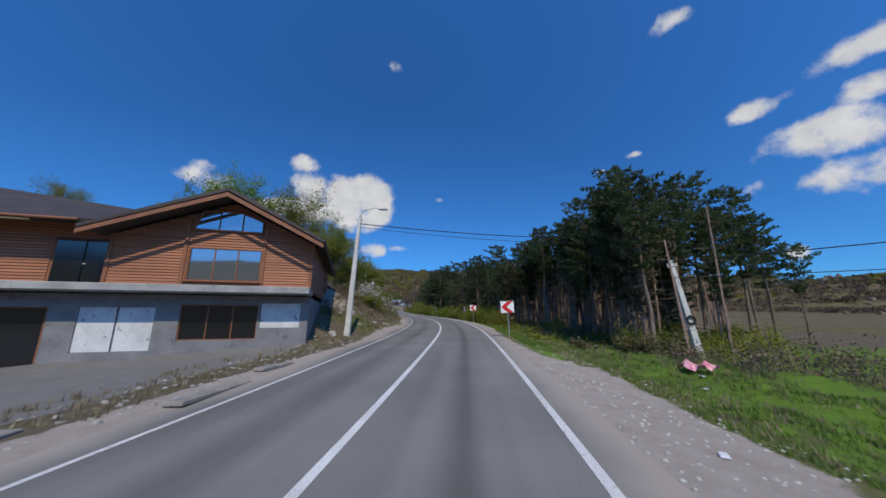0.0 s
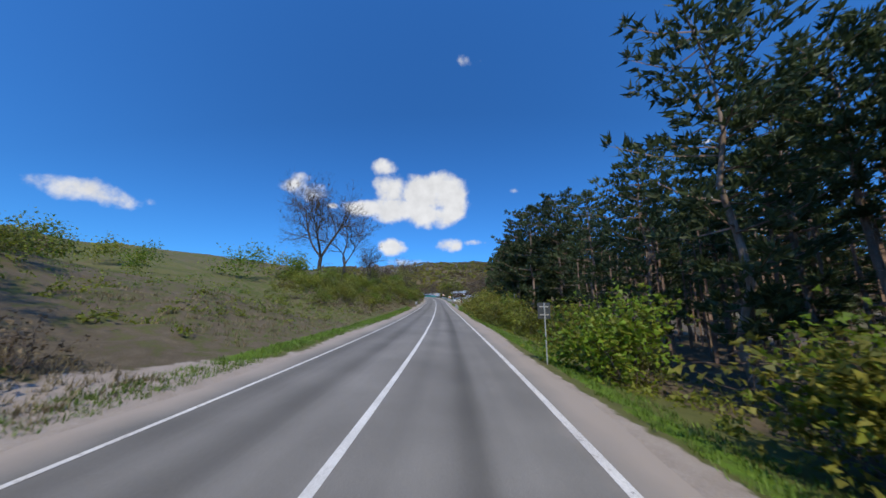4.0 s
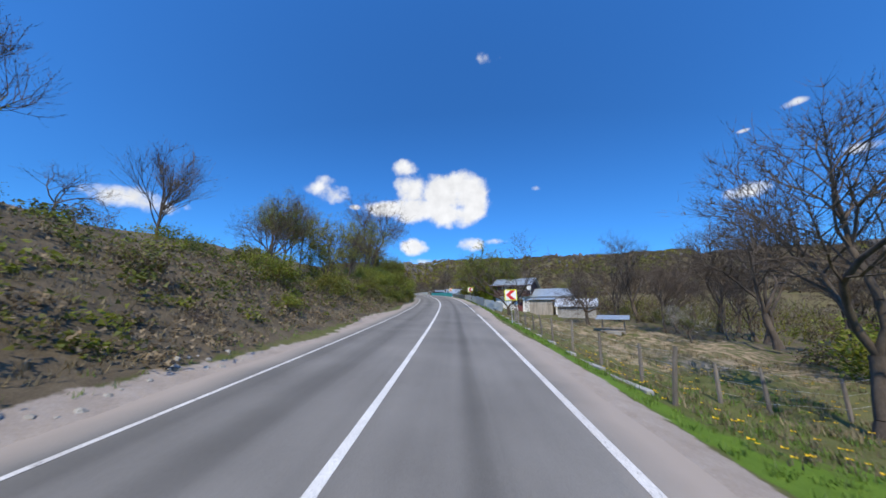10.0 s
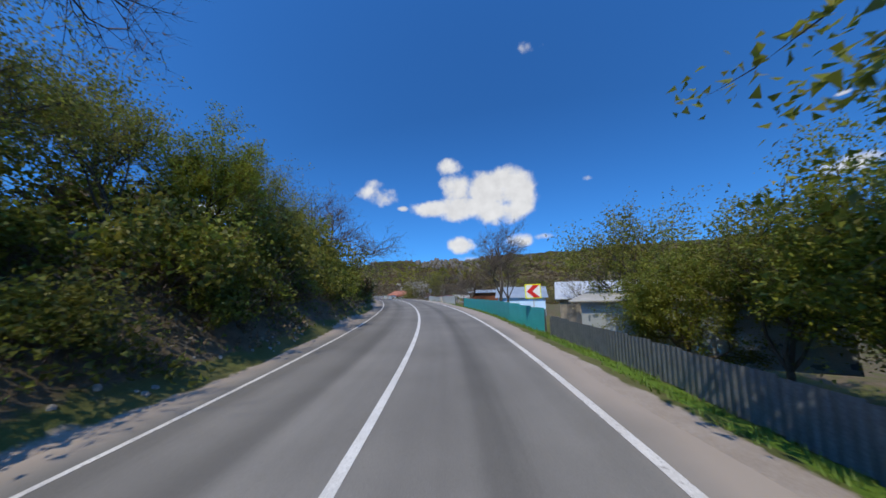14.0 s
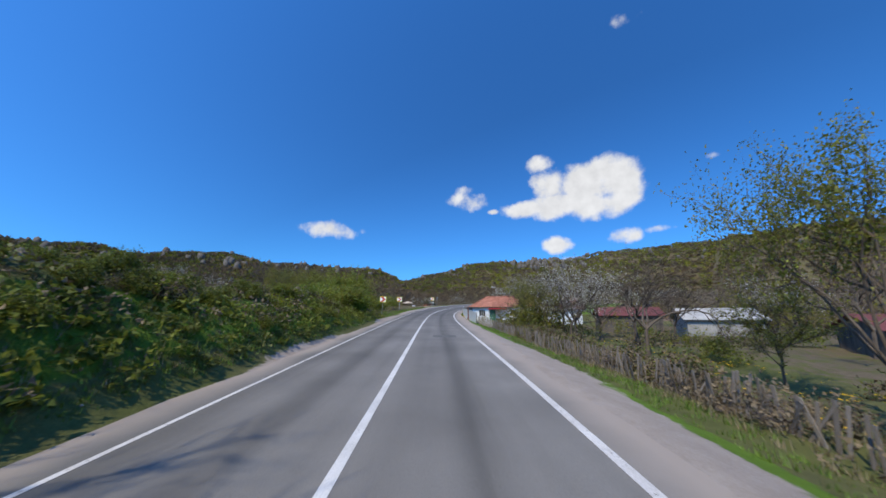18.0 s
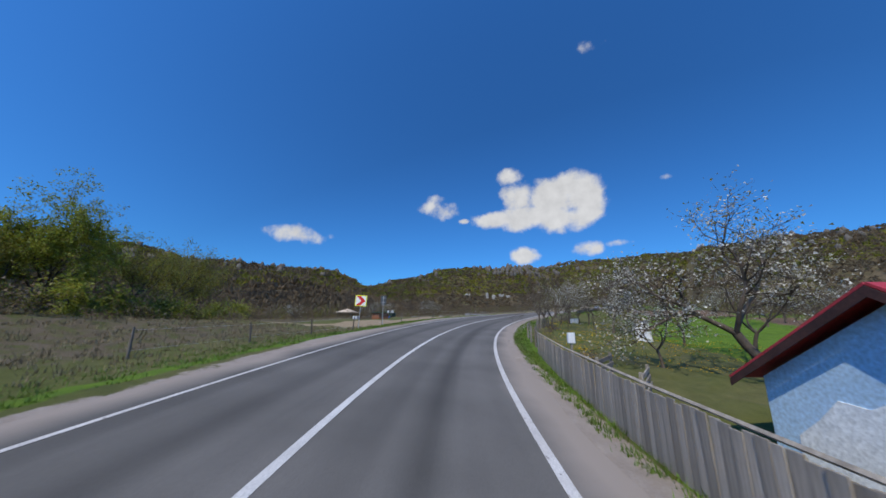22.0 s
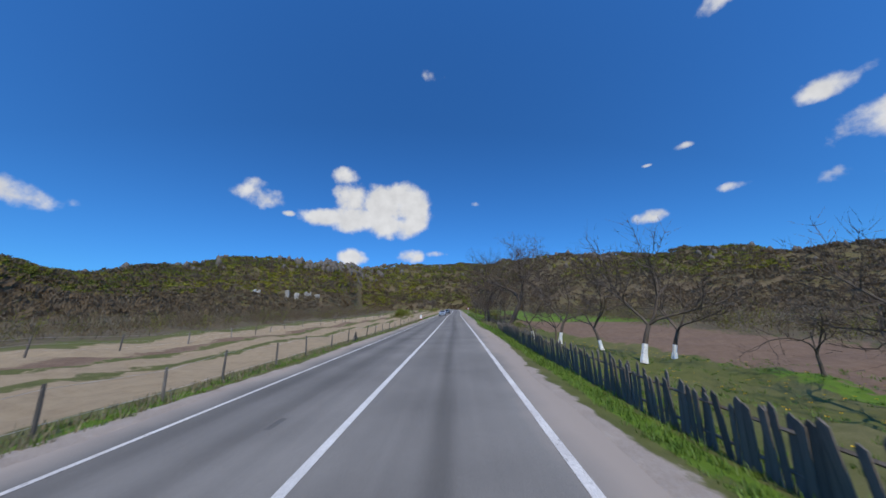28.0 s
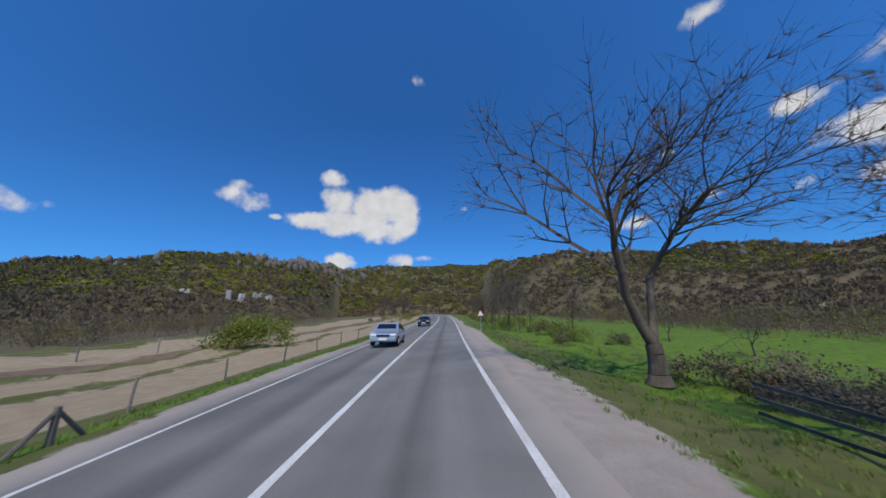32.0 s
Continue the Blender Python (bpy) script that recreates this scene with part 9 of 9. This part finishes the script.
def stone(mb, c, r, rng):
    k = 7
    v, f = [], []
    for i, z in enumerate((-0.5, 0.05, 0.45)):
        for j in range(k):
            a = 2 * math.pi * j / k
            q = r * (1, 1.05, 0.6)[i] * rng.uniform(0.75, 1.2)
            v.append((c[0] + math.cos(a) * q, c[1] + math.sin(a) * q * 0.8, c[2] + z * r))
    v.append((c[0], c[1], c[2] + r * 0.6))
    base = mb.n
    mb.add(v, [(i * k + j, i * k + (j + 1) % k, (i + 1) * k + (j + 1) % k, (i + 1) * k + j) for i in range(2) for j in range(k)])
    mb.f.append(np.array([(2 * k + j, 2 * k + (j + 1) % k, 3 * k) for j in range(k)]) + base)


for s, u, r in ((28.4, -5.4, 0.24), (26.4, -5.9, 0.22), (29.5, -5.2, 0.16), (24, -7.2, 0.2), (17.2, -6.3, 0.3), (22.5, -6.2, 0.18), (31, -6.1, 0.2), (38.6, -5.2, 0.16), (284.5, 6.0, 0.16), (285.2, 5.7, 0.1), (286, 5.8, 0.12), (204.5, 5.0, 0.14), (199.5, 6.1, 0.12)):
    mb = Mesh()
    stone(mb, (0, 0, r * 0.3), r, R)
    tagged(part("stone", mb, ROCK, m=place(s, u, None, R.uniform(0, 360))), "pale broken limestone lump on the verge", "stone", "stones by the road")
# stones and rubble along the left edge of the asphalt, and grit on the gravel
mb = Mesh()
for k in range(420):
    s = R.choice([R.uniform(145, 172), R.uniform(205, 300), R.uniform(205, 300), R.uniform(20, 60)])
    stone(mb, tuple(at(s, -4.55 - abs(R.gauss(0, 0.35)))), R.uniform(0.03, 0.11), R)
for k in range(260):
    stone(mb, tuple(at(R.uniform(-3, 19), R.uniform(-7.5, -4.4))), R.uniform(0.02, 0.09), R)
tagged(part("rubble", mb, ROCK), "small stones along the road's edge", "rubble", kind="stuff")
mb = Mesh()
for k in range(700):
    stone(mb, tuple(at(R.uniform(-2, 16), R.uniform(4.3, 7.6))), R.uniform(0.012, 0.045), R)
tagged(part("grit", mb, ROCK), "loose grit and stones on the gravel", "gravel", kind="stuff")
# concrete slabs beside the forecourt
for s, u, l, w, t in ((5.0, -4.05, 2.3, 0.42, 4), (8.2, -4.5, 1.6, 0.35, -6), (2.0, -5.4, 1.4, 0.35, 20), (-1.2, -5.0, 1.6, 0.4, 10)):
    tagged(part("kerb_slab", boxm((w, l, 0.1), (0, 0, 0.03), 0.02), mat("dusty_concrete", (0.30, 0.27, 0.235), (0.21, 0.19, 0.165), 0.95, 2, 20, 0.5), m=place(s, u, None, t)), "broken pale concrete kerb slab", "kerb", "loose kerb slabs")
for a, b in ((171 + 2.5 * k, 6.2) for k in range(10)):
    p, q = at(a, b), at(a + 2.48, b)
    tagged(part("kerb_strip", boxm((1, 0.2, 0.3), (0.5, 0, -0.04), 0.02), CONC, m=span(p, q) @ Matrix.Diagonal(((q.xy - p.xy).length, 1, 1, 1))), "concrete strip under a garden fence", "kerb", "fence footings")
PINK = mat("pink_cloth", (0.62, 0.16, 0.24), (0.75, 0.5, 0.52), 0.8, 5, 20, 0.1)
rng = np.random.default_rng(3)
v = [(x * 0.14 + rng.normal(0, 0.03), y * 0.14 + rng.normal(0, 0.03), 0.25 + 0.16 * math.sin(x * 1.3) * math.cos(y) + rng.normal(0, 0.05)) for x in range(-4, 5) for y in range(-3, 4)]
tagged(part("rag", Mesh().add(v, [(i * 7 + j, i * 7 + j + 1, (i + 1) * 7 + j + 1, (i + 1) * 7 + j) for i in range(8) for j in range(6)]), PINK, m=place(10.5, 10.4)), "pink and white torn cloth on the brush", "rag")
for s, u in ((9.8, 10.0), (8.6, 9.2), (6.5, 14.5), (3.0, 5.6), (287, 5.4)):
    tagged(part("litter_scrap", boxm((0.22, 0.12, 0.03), (0, 0, 0.03), 0.01), SIGNW, m=place(s, u, None, R.uniform(0, 180))), "white scrap of litter on the verge", "litter", "scraps of litter")
# corrugated fibre-cement panel leaning on the sheet fence
x = np.linspace(0, 1.5, 31)
v = [(a, 0.05 * math.sin(a * 2 * math.pi / 0.3) + o, z) for o in (0, 0.012) for z in (0, 0.8) for a in x]
n = len(x)
q = [(i, i + 1, n + i + 1, n + i) for i in range(n - 1)] + [(2 * n + i + 1, 2 * n + i, 3 * n + i, 3 * n + i + 1) for i in range(n - 1)]
pa, pb = at(273.2, 5.3), at(275.4, 5.5)
tagged(part("corrugated_panel", Mesh().add(v, q), mat("fibre_pale", (0.62, 0.61, 0.57), (0.46, 0.45, 0.42), 0.9, 2, 20, 0.3), m=span(pa, pb) @ Matrix.Rotation(radians(-14), 4, "X")), "pale wavy roofing panel leaning on the fence", "panel")
tagged(part("bright_sheet", slab([(0, 0, 0), (1.6, 0, 0), (1.6, 0.05, 0.75), (0, 0.05, 0.75)], 0.01), mat("aluminium", (0.7, 0.72, 0.75), (0.5, 0.52, 0.55), 0.3, 3, 20, 0.3, metal=0.9), m=span(at(277.8, 6.15), at(279.4, 6.45), 0.45)), "crumpled shiny metal sheet on the fence", "panel")
tagged(part("number_board", boxm((0.3, 0.01, 0.2), (0, 0, 0), 0.002), BLUE, m=span(at(271.8, 5.62), at(270, 5.7), 0.95)), "small blue plate on the sheet fence", "plate")
tagged(part("number_board", boxm((0.26, 0.01, 0.18), (0, 0, 0), 0.002), BLUE, m=span(at(335.2, 5.32), at(334, 5.4), 1.35)), "small blue plate on the sheet gate", "plate")
tagged(part("gate_post", boxm((0.12, 0.12, 1.8), (0, 0, 0.8), 0.01), RUST, m=place(335.9, 5.25)), "rusty steel gate post", "post")
ob = thing("mail_box", "small white box on a fence post", "box", "", place(366.8, 6.5))
part("box", boxm((0.28, 0.2, 0.42), (0, 0, 1.35), 0.02), SIGNW, ob)
part("post", boxm((0.08, 0.08, 1.3), (0, 0, 0.5)), WOODG, ob)
put("brush", 371.5, 8.4, 0.6)
for s, u in ((364.6, 8.3), (365.6, 7.4)):
    ob = thing("rail_barrier", "old grey wooden rail barrier in the yard", "barrier", "rail barriers", place(s, u, None, 60))
    for k in (0, 1, 2):
        part("rail", boxm((2.6, 0.05, 0.14), (0, 0.02 * k, 0.45 + 0.25 * k)), WOODG, ob)
    for xx in (-1.2, 1.2):
        part("post", boxm((0.1, 0.1, 1.2), (xx, 0.08, 0.5)), WOODG, ob)
# logs and posts in the wood's edge
tagged(part("leaning_post", Mesh().tube((0, 0, -0.3), (0.1, 0.2, 4.2), 0.14, 0.11, 8), WOODG, m=place(108.3, 11.4)), "tall broken wooden trunk in the wood's edge", "post")


# ---- grass: tufts of blades, and dandelions ----
def tufts(name, label, spots, material, hgt, blades, seed, width=0.02):
    rng = np.random.default_rng(seed)
    s, u = np.array(spots).T
    t = np.interp(s, SA, TA)
    c = np.stack([np.interp(s, SA, XA) + u * np.cos(t), np.interp(s, SA, YA) + u * np.sin(t), np.interp(s, SA, ZA) + lie(s, u) - 0.02], 1)
    n = len(c)
    base = c[:, None] + rng.normal(0, 0.07, (n, blades, 3)) * (1, 1, 0)
    a = rng.uniform(0, 6.283, (n, blades))
    out = np.stack([np.cos(a), np.sin(a), 0 * a], -1)
    side = np.stack([-np.sin(a), np.cos(a), 0 * a], -1) * width * rng.uniform(0.6, 1.5, (n, blades, 1))
    h = hgt * rng.uniform(0.5, 1.25, (n, blades, 1)) * rng.uniform(0.6, 1.3, (n, 1, 1))
    tip = base + out * h * rng.uniform(0.15, 0.8, (n, blades, 1)) + np.array((0, 0, 1.0)) * h
    v = np.stack([base - side, base + side, tip], 2).reshape(-1, 3)
    return tagged(part(name, Mesh().add(v, np.arange(len(v)).reshape(-1, 3)), material), label, "grass", kind="stuff")


GRASS = mat("grass_blade", (0.14, 0.22, 0.028), (0.095, 0.16, 0.02), 0.6, 0.6, 4, 0.0, per_island=0.35, translucent=0.3)
GRASSD = mat("grass_dry", (0.26, 0.215, 0.125), (0.17, 0.14, 0.08), 0.8, 0.6, 4, 0.0, per_island=0.3, translucent=0.2)
rg = np.random.default_rng(21)


def scatter(n, s0, s1, u0, u1):
    return list(zip(rg.uniform(s0, s1, n), rg.uniform(u0, u1, n)))


green, dry = [], []
green += scatter(5200, 14, 130, 5.1, 6.6) + scatter(3600, 130, 176, 5.2, 13) + scatter(1500, 176, 268, 5.0, 6.0) + scatter(1700, 268, 335, 5.9, 7.4) + scatter(1500, 345, 400, 4.7, 5.6) + scatter(5200, 376, 470, 5.6, 24)
green += scatter(3400, 430, 490, 5.0, 7.4) + scatter(4200, 486, 575, 5.6, 13) + scatter(2600, 0, 18, 6.8, 13)
green += scatter(2800, 60, 126, -5.6, -4.6) + scatter(500, 126, 280, -5.9, -4.9) + scatter(3000, 293, 322, -7.0, -4.7) + scatter(1500, 322, 350, -7.4, -4.9) + scatter(2400, 345, 440, -6.8, -4.9) + scatter(2200, 436, 560, -5.9, -4.8) + scatter(2600, 74, 112, -24, -6)
dry += scatter(3000, 20, 70, -9, -4.9) + scatter(3600, 74, 140, -14, -6) + scatter(4200, 150, 214, -13, -5.4) + scatter(1200, 126, 150, -8, -4.8) + scatter(1600, 262, 345, -9, -5.0) + scatter(4200, 168, 206, 6.5, 20) + scatter(1600, 286, 335, 7, 10) + scatter(1200, 380, 440, 5.6, 8) + scatter(1800, 0, 20, 7, 24) + scatter(350, -4, 18, -8.6, -4.9)
dry += scatter(3200, 345, 378, -20, -6.2) + scatter(1600, 430, 520, -6.3, -4.8) + scatter(1100, 484, 512, 6.4, 11)
tufts("grass", "fresh green grass tufts on the verges", green, GRASS, 0.13, 11, 31, 0.011)
tufts("dry_grass", "dry straw-coloured grass on the banks", dry, GRASSD, 0.2, 9, 32, 0.012)
YELLOW = mat("dandelion", (0.75, 0.50, 0.01), (0.65, 0.4, 0.01), 0.6, 2, 10, 0.0)
sp = scatter(9000, 371, 412, 6.6, 24) + scatter(500, 168, 178, 6, 16) + scatter(260, 336, 352, 4.75, 5.1) + scatter(1500, 296, 330, 9, 16) + scatter(60, 95, 130, 5.2, 6) + scatter(700, 446, 475, 8, 20) + scatter(40, 284, 290, 5.6, 6.2)
s, u = np.array(sp).T
keep = 0.6 * np.sin(s * 0.7 + u * 0.35) + 0.6 * np.sin(u * 0.9 - s * 0.2) + rg.normal(0, 1.0, len(s)) > 0.1
s, u = s[keep], u[keep]
t = np.interp(s, SA, TA)
c = np.stack([np.interp(s, SA, XA) + u * np.cos(t), np.interp(s, SA, YA) + u * np.sin(t), np.interp(s, SA, ZA) + lie(s, u) + 0.17], 1)
k = rg.uniform(0.03, 0.06, (len(c), 1, 1))
ang = np.arange(6) * math.pi / 3
hexa = np.stack([np.cos(ang), np.sin(ang), 0.25 * np.cos(ang * 3)], -1)
v = c[:, None] + hexa[None] * k
mb = Mesh().add(v.reshape(-1, 3), np.arange(len(c) * 6).reshape(-1, 6))
tagged(part("dandelion_flowers", mb, YELLOW), "yellow dandelions scattered in the grass", "flowers", kind="stuff")
